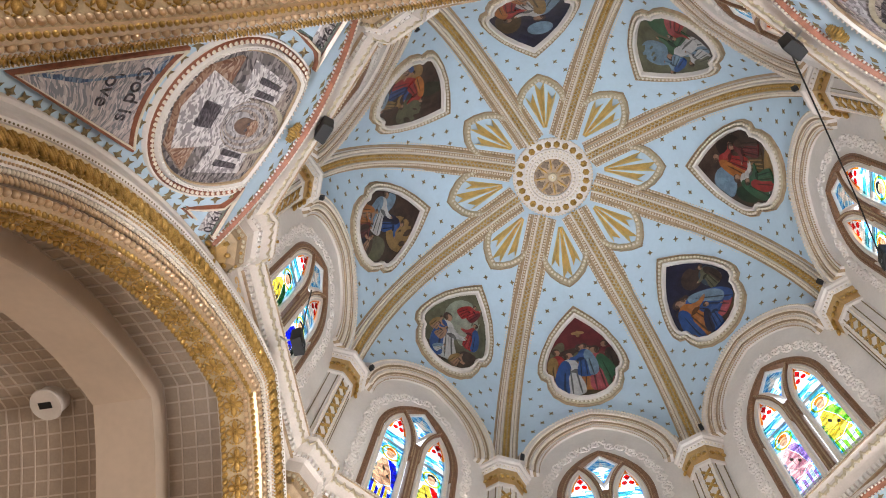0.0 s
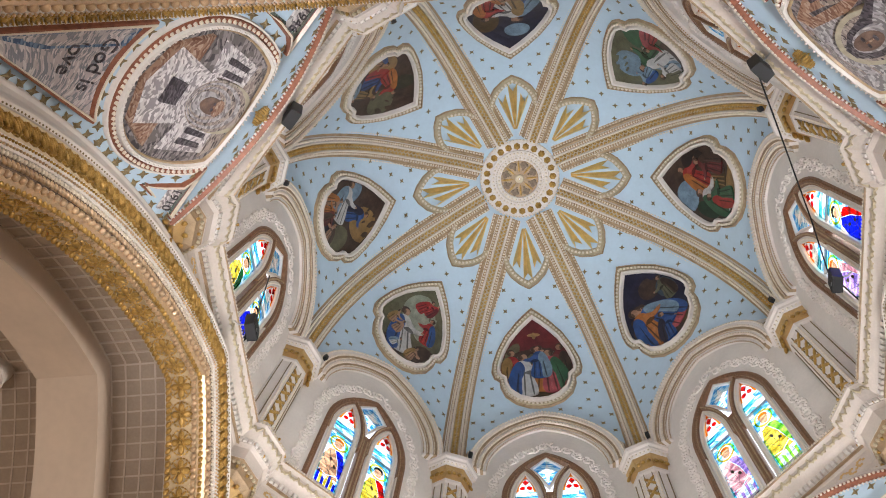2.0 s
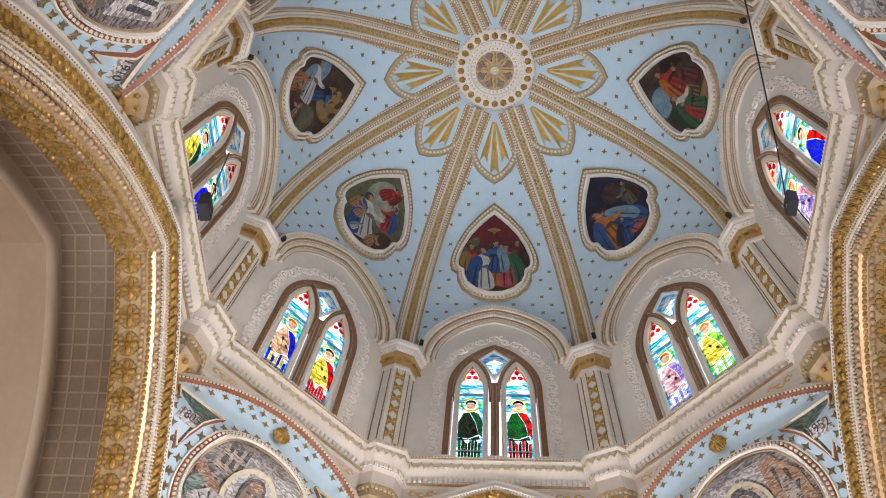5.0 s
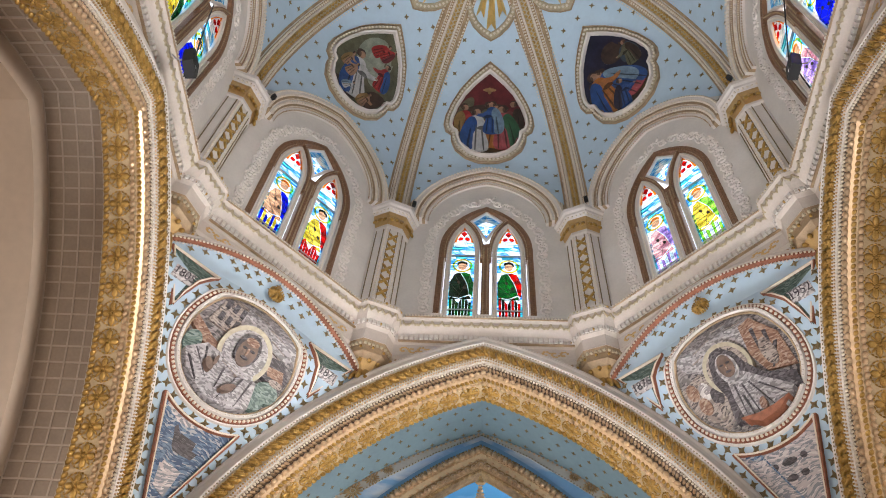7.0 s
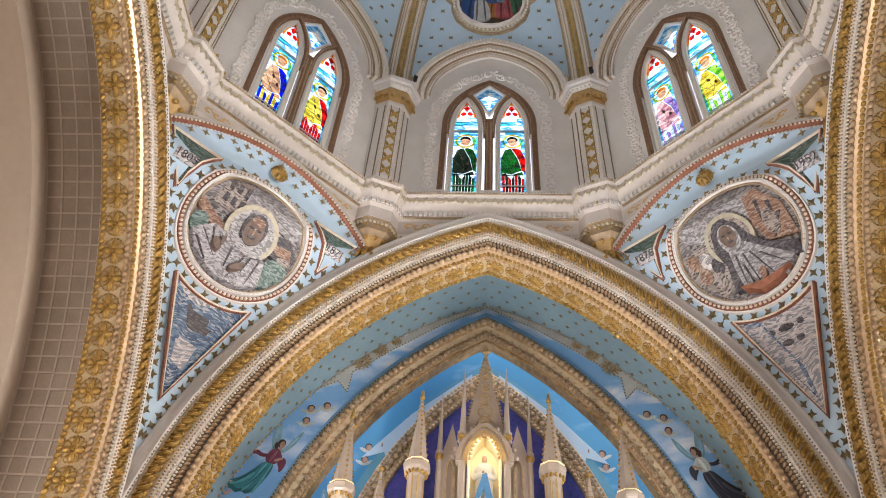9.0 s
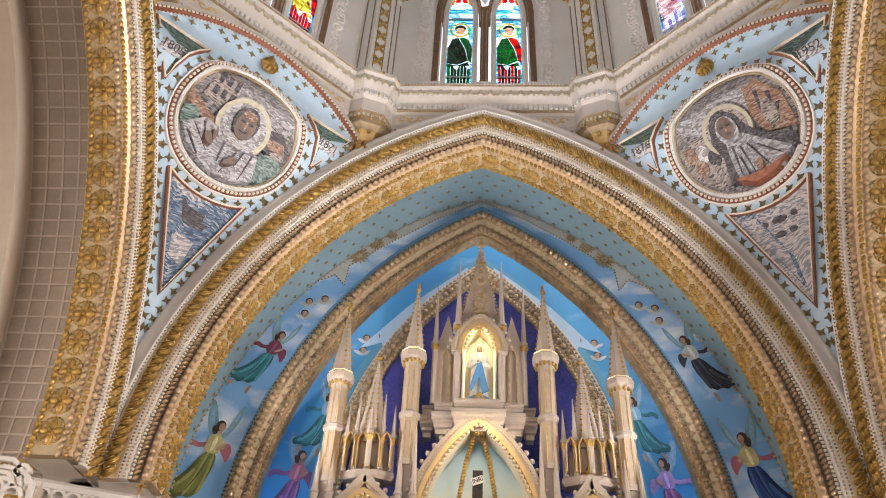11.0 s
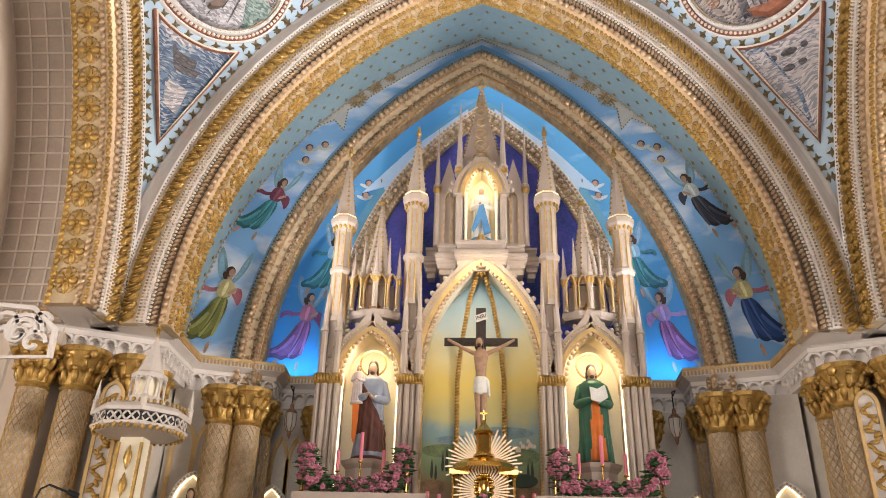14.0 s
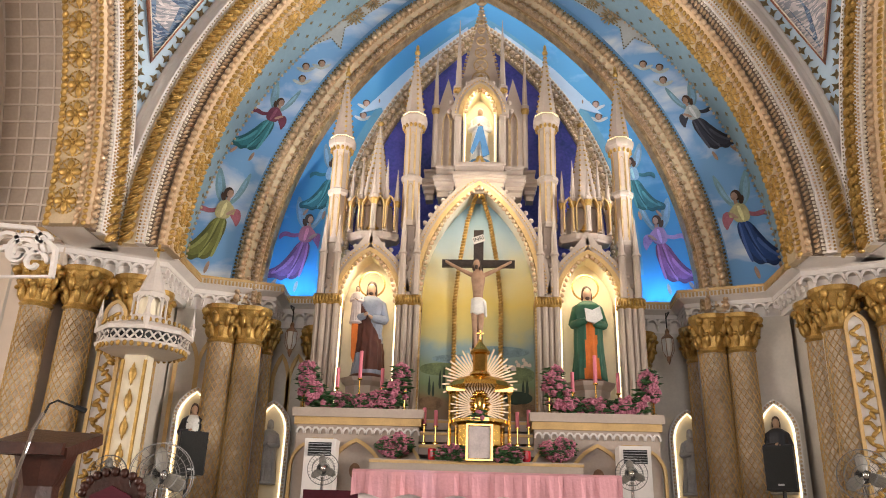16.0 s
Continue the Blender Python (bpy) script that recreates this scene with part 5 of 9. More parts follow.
def window(k, left, right):
    g = group_of("window_%d" % (k + 1), "tall twin-light stained glass window in a brown beaded frame", "window", "structure", "windows of the drum")
    y = EDGE + 0.10
    outer = [(-W_HALF + 0.04, SILL), *pointed(W_HALF - 0.04, W_APEX - W_SPRING - 0.05, W_SPRING, 10), (W_HALF - 0.04, SILL)]
    mesh("window_frame", *ribbon(outer, 0.11, y - 0.11, y + 0.06), BRONZE, g)
    mesh("frame_fillet", *ribbon([(x * 0.93, z) for x, z in outer], 0.03, y - 0.08, y + 0.05), MOULD, g)
    bd = Bag()
    for off, dy in ((0.0, -0.115), (0.03, -0.1)):
        for p, t in steps_along([(x * (1 - off), y + dy, z) for x, z in outer], 0.06):
            bd.add(ball(4, 3, 0.022, 0.016, 0.022), Matrix.Translation(p), 0)
    for s in (-1, 1):
        line = [(s * L_X - L_HALF, SILL), *pointed(L_HALF, L_APEX - L_SPRING, L_SPRING, 8, s * L_X), (s * L_X + L_HALF, SILL)]
        mesh("light_frame", *ribbon([(s * L_X + (x - s * L_X) * 0.87, z if z <= L_SPRING else L_SPRING + (z - L_SPRING) * 0.94) for x, z in line], 0.10, y - 0.05, y + 0.05), PLASTER, g)
        arch = [(s * L_X - L_HALF - 0.05, L_SPRING - 0.3), *pointed(L_HALF + 0.05, L_APEX - L_SPRING + 0.07, L_SPRING, 8, s * L_X), (s * L_X + L_HALF + 0.05, L_SPRING - 0.3)]
        mesh("light_arch", *ribbon(arch, 0.07, y - 0.095, y + 0.04), BRONZE, g)
        inner = [(s * L_X - L_HALF + 0.035, SILL), *pointed(L_HALF - 0.035, L_APEX - L_SPRING - 0.06, L_SPRING, 8, s * L_X), (s * L_X + L_HALF - 0.035, SILL)]
        for p, t in steps_along([(x, y - 0.05, z) for x, z in inner], 0.065):
            bd.add(ball(4, 3, 0.02, 0.016, 0.024), Matrix.Translation(p), 1)
        mesh("mullion", *box(s * 0.04 - 0.04, s * 0.04 + 0.042, y - 0.10 - 0.002 * s, y + 0.06, SILL, L_SPRING + 0.2), BRONZE, g)
        for j in range(42):
            bd.add(ball(4, 3, 0.02, 0.014, 0.03), Matrix.Translation((s * 0.04, y - 0.105, SILL + 0.05 + 0.055 * j)), 2)
        for p, t in steps_along([(x, y - 0.10, z) for x, z in arch], 0.06):
            bd.add(ball(4, 3, 0.022, 0.014, 0.022), Matrix.Translation(p), 2)
        mesh("glazing_bar", *box(s * L_X - L_HALF, s * L_X + L_HALF, y - 0.02, y + 0.02, 14.595, 14.625), STEEL, g)
        mesh("glazing_bar", *box(s * L_X - L_HALF, s * L_X + L_HALF, y - 0.02, y + 0.02, 12.835, 12.86), STEEL, g)
        glaze(g, s * L_X, y, *(left if s < 0 else right))
    bd.done("frame_beads", [BRONZE, PEARL, RIBTAN], g, "", True, "stuff")
    # star light at the head
    head = [(0, 15.2), (-0.19, 15.62), (-0.34, 15.86), (0, 16.26), (0.34, 15.86), (0.19, 15.62)]
    mesh("star_light_frame", *ribbon(head, 0.05, y - 0.05, y + 0.05, True), MOULD, g)
    ct = (0, 15.8)
    star = [(0, 15.36), (-0.06, 15.72), (-0.2, 15.8), (-0.06, 15.88), (0, 16.1), (0.06, 15.88), (0.2, 15.8), (0.06, 15.72)]
    mesh("pane", *plate(star, y, y + 0.004), G["white"], g, "white star pane")
    ring_out = [(x * 0.93, ct[1] + (z - ct[1]) * 0.93) for x, z in head]
    n = len(star)
    hexa = ring_out
    order = [(0, [7, 0, 1]), (1, [1, 2]), (2, [2, 3]), (3, [3, 4, 5]), (4, [5, 6]), (5, [6, 7])]
    for j, (h, st) in enumerate(order):
        nx = hexa[(h + 1) % 6]
        poly = [hexa[h], nx] + [star[q] for q in reversed(st)]
        mesh("pane", *plate(poly, y + 0.001, y + 0.004), G["sky"], g)
    sill = Bag()
    for s in (-1, 0, 1):
        sill.add(box(s * 0.93 - 0.16, s * 0.93 + 0.16, EDGE - 0.16, EDGE + 0.12, SILL - 0.12, SILL - 0.02))
    sill.add(box(-1.0, 1.0, EDGE - 0.06, EDGE + 0.2, SILL - 0.10, SILL))
    sill.done("window_sill", MOULD, g)
    g.matrix_world = eighth(k)
    return g


ROBES = [(("green", "dark", "dark"), ("red", "green", "dark")), (("blue", "flesh", "yellow"), ("red", "yellow", "red")), (("green", "yellow", "dark"), ("dark", "blue", "violet")),
         (("red", "blue", "dark"), ("yellow", "green", "red")), (("blue", "white", "yellow"), ("green", "red", "yellow")), (("orange", "yellow", "white"), ("rose", "yellow", "white")),
         (("rose", "violet", "teal"), ("red", "blue", "green")), (("violet", "rose", "white"), ("lime", "yellow", "white"))]
for k in range(8):
    window(k, *ROBES[k])


# ---- mouldings over the drum windows ----
def wall_band():
    g = group_of("window_hood", "cream moulded hood with bead rows over a drum window", "moulding", "structure", "hoods of the drum windows")
    dome_line = [(x, z) for x, z in BAND]
    def bent(sc):
        return [(x * sc, 15.65 + (z - 15.65) * sc) for x, z in BAND]
    steps = ((1.0, -0.26, MOULD), (0.955, -0.21, RIBTAN), (0.915, -0.17, MOULD), (0.875, -0.12, RIBTAN), (0.84, -0.08, MOULD))
    for sc, d0, m in steps:
        mesh("hood_moulding", *ribbon(bent(sc), 0.085, EDGE + d0, EDGE + 0.02), m, g)
    b = Bag()
    for sc, dy, gap, sh, i in ((1.04, -0.25, 0.08, ball(5, 4, 0.036, 0.03, 0.036), 0), (1.055, -0.2, 0.08, ball(4, 3, 0.026, 0.03, 0.026), 2), (0.972, -0.25, 0.075, ball(5, 4, 0.032, 0.03, 0.032), 0), (0.93, -0.205, 0.045, ball(4, 3, 0.016, 0.016, 0.016), 0),
                               (0.888, -0.165, 0.085, ball(5, 4, 0.036, 0.034, 0.036), 0), (0.85, -0.115, 0.045, ball(4, 3, 0.016, 0.016, 0.016), 0), (0.813, -0.07, 0.06, ball(4, 3, 0.022, 0.02, 0.022), 1)):
        line = [(x, EDGE + dy, z) for x, z in bent(sc)]
        for p, t in steps_along(line, gap):
            b.add(sh, Matrix.Translation(p), i)
    b.done("hood_beads", [PEARL, RIBTAN, STAR], g, "", True, "stuff")
    # scroll relief between hood and frame
    b = Bag()
    line = [(-1.16, EDGE - 0.004, 12.6), *[(x * 0.735, EDGE - 0.004, 14.85 + (z - 15.65) * 0.86) for x, z in BAND], (1.16, EDGE - 0.004, 12.6)]
    curl = Bag()
    for w in range(13):
        a, rr = w * 0.55, 0.105 - 0.0065 * w
        curl.add(ball(5, 3, 0.034, 0.022, 0.032), Matrix.Translation((rr * math.cos(a), rr * math.sin(a), 0)) @ Matrix.Rotation(a + 1.57, 4, "Z"))
    curl.add(ball(5, 3, 0.07, 0.025, 0.03), Matrix.Translation((0.16, 0.05, 0)) @ Matrix.Rotation(0.6, 4, "Z"))
    curl.add(ball(5, 3, 0.06, 0.02, 0.03), Matrix.Translation((0.13, -0.06, 0)) @ Matrix.Rotation(-0.5, 4, "Z"))
    curl = (np.concatenate(curl.v), curl.f)
    for j, (p, t) in enumerate(steps_along(line, 0.29)):
        b.add(curl, frame_at(p, t, (0, -1, 0)) @ Matrix.Scale(1.25, 4) @ Matrix.Rotation(math.pi * (j % 2), 4, "X" if j % 2 else "Z"))
    b.done("scroll_relief", MOULD, g, "white scroll relief", True, "stuff")
    return g


hood0 = wall_band()
for k in range(1, 8):
    copy_thing(hood0, eighth(k))

# ---- dome: paintings, sunbursts, stars ----
half = [(0, 5.73), (0.2, 5.56), (0.45, 5.32), (0.75, 4.95), (0.98, 4.5), (1.11, 4.1), (1.14, 3.85), (1.08, 3.62), (0.94, 3.5), (0.93, 3.3), (0.82, 2.97), (0.55, 2.67), (0.25, 2.52)]
SHIELD = half + [(0, 2.49)] + [(-x, l) for x, l in half[:0:-1]]


def inside(p, line):
    r = False
    for (x0, y0), (x1, y1) in zip(line, line[1:] + line[:1]):
        if (y0 > p[1]) != (y1 > p[1]) and p[0] < (x1 - x0) * (p[1] - y0) / (y1 - y0) + x0:
            r = not r
    return r


def shrink(line, s, cy=4.02):
    return [(x * s, cy + (l - cy) * s) for x, l in line]


def dome_shape(outline, o0, o1):
    n = len(outline)
    c = (sum(p[0] for p in outline) / n, sum(p[1] for p in outline) / n)
    v = [cell_pt(x, l, o0) for x, l in outline]
    f = []
    for i, q in enumerate((1.0, 0.75, 0.5, 0.25)):
        v += [cell_pt(c[0] + (x - c[0]) * q, c[1] + (l - c[1]) * q, o1) for x, l in outline]
        f += [(i * n + k, i * n + (k + 1) % n, (i + 1) * n + (k + 1) % n, (i + 1) * n + k) for k in range(n)]
    v.append(cell_pt(*c, o1))
    f += [(4 * n + k, 4 * n + (k + 1) % n, 5 * n) for k in range(n)]
    return v, f


def dome_band(l0, l1, o0, o1, closed=True):
    """Between two outlines of the same count."""
    n = len(l0)
    mid = [((a[0] * 0.75 + b[0] * 0.25), (a[1] * 0.75 + b[1] * 0.25)) for a, b in zip(l0, l1)]
    mid2 = [((a[0] * 0.25 + b[0] * 0.75), (a[1] * 0.25 + b[1] * 0.75)) for a, b in zip(l0, l1)]
    v = [cell_pt(x, l, o) for line, o in ((l0, o0), (mid, o1), (mid2, o1), (l1, o0)) for x, l in line]
    f = []
    for k in range(n if closed else n - 1):
        j = (k + 1) % n
        f += [(i * n + k, i * n + j, (i + 1) * n + j, (i + 1) * n + k) for i in range(3)]
    return v, f


def paint(name, c, vary=0.3):
    return mat("oil_paint_" + name, tuple(q * 0.62 for q in c), 0.4, 0, vary, 5.0, 0.05, 60)


OIL = {"umber": paint("umber", (0.07, 0.04, 0.03), 0.4), "night": paint("night", (0.02, 0.02, 0.05), 0.4), "olive": paint("olive", (0.15, 0.15, 0.09)), "ochre": paint("ochre", (0.36, 0.22, 0.08)),
       "red": paint("red", (0.40, 0.03, 0.03)), "crimson": paint("crimson", (0.50, 0.10, 0.12)), "blue": paint("blue", (0.03, 0.10, 0.33)), "sky": paint("sky", (0.22, 0.34, 0.46)), "white": paint("white", (0.66, 0.66, 0.66), 0.15),
       "green": paint("green", (0.04, 0.14, 0.07)), "flesh": paint("flesh", (0.45, 0.26, 0.17)), "orange": paint("orange", (0.50, 0.18, 0.04)), "cloud": paint("cloud", (0.34, 0.38, 0.30)), "maroon": paint("maroon", (0.16, 0.025, 0.03))}


for _n in list(OIL):
    _c = OIL[_n].node_tree.nodes["Color Ramp"].color_ramp.elements[1].color
    OIL[_n + "_light"] = paint(_n + "_light", tuple(min(0.8, q * 1.35 + 0.02) for q in _c[:3]), 0.3)
    OIL[_n + "_dark"] = paint(_n + "_dark", tuple(q * 0.35 for q in _c[:3]), 0.4)


def rounded(line, times=2):
    """Corners cut twice over."""
    for _ in range(times):
        line = [p for (a, b), (d, e) in zip(line, line[1:] + line[:1]) for p in ((a * 0.75 + d * 0.25, b * 0.75 + e * 0.25), (a * 0.25 + d * 0.75, b * 0.25 + e * 0.75))]
    return line


ROBE = [(-0.17, 0), (-0.2, 0.15), (-0.14, 0.45), (-0.15, 0.7), (-0.07, 0.84), (0.07, 0.84), (0.14, 0.7), (0.13, 0.45), (0.2, 0.2), (0.18, 0)]
CLOAK = [(-0.22, 0.02), (-0.27, 0.3), (-0.2, 0.62), (-0.1, 0.83), (-0.01, 0.8), (0.03, 0.6), (-0.07, 0.35), (-0.03, 0.0)]
ARM = [(0.0, 0.72), (0.1, 0.75), (0.22, 0.62), (0.34, 0.64), (0.35, 0.58), (0.22, 0.53), (0.06, 0.6)]


def robed(h, robe, cloak, rnd):
    """Plain painted shapes of one draped form, one metre tall times h."""
    out = [(robe, rounded(ROBE)), (cloak, rounded(CLOAK))]
    for j in range(5):
        a, b = -0.15 + 0.065 * j, -0.09 + 0.04 * j
        c = robe if j > 1 else cloak
        out.append((c + ("_light" if j % 2 else "_dark"), rounded([(a, 0.02), (a + 0.03, 0.02), (b + 0.02, rnd.uniform(0.45, 0.7)), (b, 0.6)], 1)))
    out += [(robe + "_light", rounded(ARM)), ("flesh", ellipse(0.33, 0.61, 0.03, 0.022, 8)), (robe + "_dark", rounded([(-0.02, 0.55), (0.1, 0.62), (0.2, 0.52), (0.08, 0.5)], 1)),
            ("umber", ellipse(-0.012, 0.94, 0.075, 0.075, 12)), ("flesh", ellipse(0.012, 0.91, 0.052, 0.068, 12)), ("flesh_dark", ellipse(-0.022, 0.9, 0.018, 0.05, 8))]
    return out


# ground, patches (colour, x, l, half width, half height, tilt), draped forms (x, l of the feet, height, lean, side, robe, cloak)
PICTURES = [
    ("maroon", [("ochre_dark", 0, 2.8, 0.9, 0.4, 0), ("olive", -0.62, 4.35, 0.16, 0.4, -0.5), ("umber", 0.0, 4.2, 0.7, 0.3, 0), ("ochre_light", 0, 4.93, 0.17, 0.05, 0), ("ochre_light", 0, 4.9, 0.05, 0.1, 0)],
     [(-0.62, 3.25, 1.25, 0, 1, "red", "ochre"), (0.62, 3.4, 1.2, 0, -1, "maroon", "umber"), (0.0, 3.35, 1.2, 0, 1, "umber", "olive"), (0.2, 3.05, 1.42, 0, -1, "orange", "red"), (0.46, 3.0, 1.45, 0.1, -1, "crimson", "green"), (-0.32, 2.9, 1.45, 0, 1, "white", "blue"), (0.08, 3.5, 1.05, 0, -1, "blue", "sky")]),
    ("olive", [("cloud", 0.0, 4.5, 0.5, 0.6, 0), ("umber", 0.6, 3.2, 0.4, 0.5, 0), ("umber", -0.4, 3.0, 0.5, 0.3, 0.3), ("cloud_light", 0.1, 4.2, 0.2, 0.5, 0.4)],
     [(-0.12, 4.55, 0.6, 0.5, 1, "red", "red"), (0.1, 4.6, 0.55, -0.5, -1, "red", "maroon"), (0.46, 3.75, 0.85, 0.1, -1, "red", "blue"), (-0.02, 3.0, 1.45, -0.25, 1, "white", "blue"), (-0.6, 3.7, 0.5, 0.2, 1, "flesh", "ochre"), (-0.42, 3.5, 0.5, -0.3, -1, "flesh", "flesh"), (0.2, 2.95, 0.55, 0.3, 1, "flesh", "ochre"), (-0.35, 3.05, 0.4, 0.6, 1, "white", "sky")]),
    ("umber", [("ochre", 0.35, 4.5, 0.45, 0.5, 0), ("night", 0, 3.0, 0.8, 0.4, 0), ("sky", -0.5, 4.3, 0.2, 0.4, 0.3), ("olive", 0.4, 3.4, 0.3, 0.5, 0)],
     [(-0.1, 3.9, 0.9, 0.3, 1, "blue", "night"), (0.0, 3.5, 1.2, -0.7, 1, "white", "sky"), (-0.55, 3.2, 0.7, 0.2, 1, "flesh", "orange"), (-0.4, 3.0, 0.6, -0.3, -1, "orange", "maroon"), (0.3, 2.9, 0.6, 0.4, -1, "flesh", "umber"), (-0.15, 2.9, 0.55, 0.0, 1, "maroon", "umber")]),
    ("umber", [("olive", 0.4, 4.4, 0.4, 0.4, 0), ("ochre_light", -0.4, 3.5, 0.3, 0.5, 0.4), ("olive_dark", -0.3, 4.6, 0.2, 0.4, 0.5)],
     [(0.15, 3.2, 1.1, -0.5, 1, "blue", "red"), (0.5, 3.3, 0.8, 0.2, -1, "ochre", "umber"), (-0.3, 3.8, 0.9, 0.4, 1, "red", "orange"), (0.2, 2.9, 0.6, 0.8, 1, "white", "sky"), (-0.5, 3.0, 0.6, 0, 1, "flesh", "blue")]),
    ("night", [("umber", 0, 3.0, 0.8, 0.4, 0), ("sky", -0.2, 4.7, 0.3, 0.25, 0), ("ochre_dark", 0.5, 4.2, 0.3, 0.5, 0)],
     [(-0.4, 3.1, 1.3, 0.2, 1, "blue", "sky"), (0.1, 3.2, 1.2, -0.3, 1, "white", "ochre"), (0.5, 3.1, 1.1, 0, -1, "red", "orange"), (0.25, 2.9, 0.6, 0.3, -1, "flesh", "orange")]),
    ("olive", [("sky", 0.1, 4.6, 0.4, 0.4, 0), ("green", 0.5, 3.6, 0.4, 0.4, 0), ("umber", -0.4, 3.1, 0.5, 0.4, 0)],
     [(-0.35, 3.2, 1.2, 0.2, 1, "white", "sky"), (0.05, 3.3, 1.25, -0.2, 1, "green", "white"), (0.45, 3.0, 0.9, 0.4, -1, "red", "crimson"), (-0.3, 4.2, 0.7, -0.3, 1, "sky", "blue"), (-0.6, 3.4, 0.8, 0, 1, "white", "olive")]),
    ("umber", [("sky", -0.4, 4.6, 0.4, 0.35, 0), ("ochre", 0.3, 3.0, 0.7, 0.25, -0.2), ("green_dark", -0.6, 3.9, 0.2, 0.4, 0), ("umber_dark", 0.5, 4.4, 0.3, 0.4, 0)],
     [(0.25, 3.3, 1.3, 0.1, -1, "ochre_dark", "umber"), (0.0, 3.8, 1.15, 0.2, 1, "red", "orange"), (-0.35, 3.1, 1.2, 0.1, 1, "white", "green"), (0.5, 3.4, 1.0, 0, -1, "maroon", "umber"), (-0.1, 2.95, 1.0, -0.2, 1, "green", "red")]),
    ("night", [("ochre_dark", 0.3, 2.9, 0.8, 0.2, 0.5), ("umber", 0.2, 4.6, 0.3, 0.3, 0), ("sky_dark", 0.55, 4.3, 0.25, 0.3, 0), ("umber", -0.2, 3.0, 0.5, 0.3, 0)],
     [(-0.62, 3.15, 1.1, 0, 1, "maroon", "umber"), (0.55, 3.9, 0.8, 0, -1, "olive", "umber"), (0.42, 3.15, 1.45, 0.55, -1, "crimson", "blue"), (0.3, 3.35, 1.3, 0.6, -1, "blue", "sky"), (-0.36, 3.0, 1.5, -0.1, 1, "orange", "blue"), (-0.15, 2.9, 0.9, 0.2, 1, "blue", "night")]),
]


def dome_picture(k):
    ground, patches, forms = PICTURES[k]
    g = group_of("dome_painting", "oil painting in a cream beaded shield-shaped frame on the dome", "painting", "", "paintings of the dome")
    mesh("canvas", *dome_shape(shrink(SHIELD, 0.81), 0.0, 0.02), OIL[ground], g)
    rnd, lift = random.Random(40 + k), 0.024
    edge = shrink(SHIELD, 0.80)

    def held(line):
        """Drawn in until it lies on the canvas."""
        out = []
        for x, l in line:
            q = 1.0
            while q > 0.3 and not inside((x * q, 4.02 + (l - 4.02) * q), edge):
                q -= 0.03
            out.append((x * q, 4.02 + (l - 4.02) * q))
        return out
    for c, x, l, rx, ry, tl in patches:
        mesh("painted_patch", *dome_shape(held(ellipse(x, l, rx, ry, 18, tl)), 0.018, lift), OIL[c], g)
        lift += 0.0012
    for x, l, h, lean, flip, robe, cloak in forms:
        b, names = Bag(), []
        cs, sn = math.cos(lean), math.sin(lean)
        hw = h * 1.15
        for c, line in robed(h, robe, cloak, rnd):
            c = c if c in OIL else c.replace("_dark_", "_").replace("_dark", "", 1)
            if c not in names:
                names.append(c)
            pts = held([(x + flip * (u * hw * cs + w * h * sn), l + w * h * cs - u * hw * sn) for u, w in line])
            b.add(dome_shape(pts, 0.018, lift), None, names.index(c))
            lift += 0.0006
        b.done("painted_form", [OIL[c] for c in names], g)
    mesh("frame_outer", *dome_band(shrink(SHIELD, 1.01), shrink(SHIELD, 0.97), 0, 0.06), RIBTAN, g)
    mesh("frame_band", *dome_band(shrink(SHIELD, 0.975), shrink(SHIELD, 0.885), 0, 0.075), SAGE, g)
    mesh("frame_inner", *dome_band(shrink(SHIELD, 0.885), shrink(SHIELD, 0.80), 0, 0.12), MOULD, g)
    b = Bag()
    line = shrink(SHIELD, 0.93)
    for p, t in steps_along([cell_pt(x, l, 0.08) for x, l in line + line[:1]], 0.10):
        b.add(ball(6, 4, 0.036, 0.036, 0.036), Matrix.Translation(p))
    b.done("frame_beading", PEARL, g, "", True, "stuff")
    g.matrix_world = eighth(k)


for k in range(8):
    dome_picture(k)


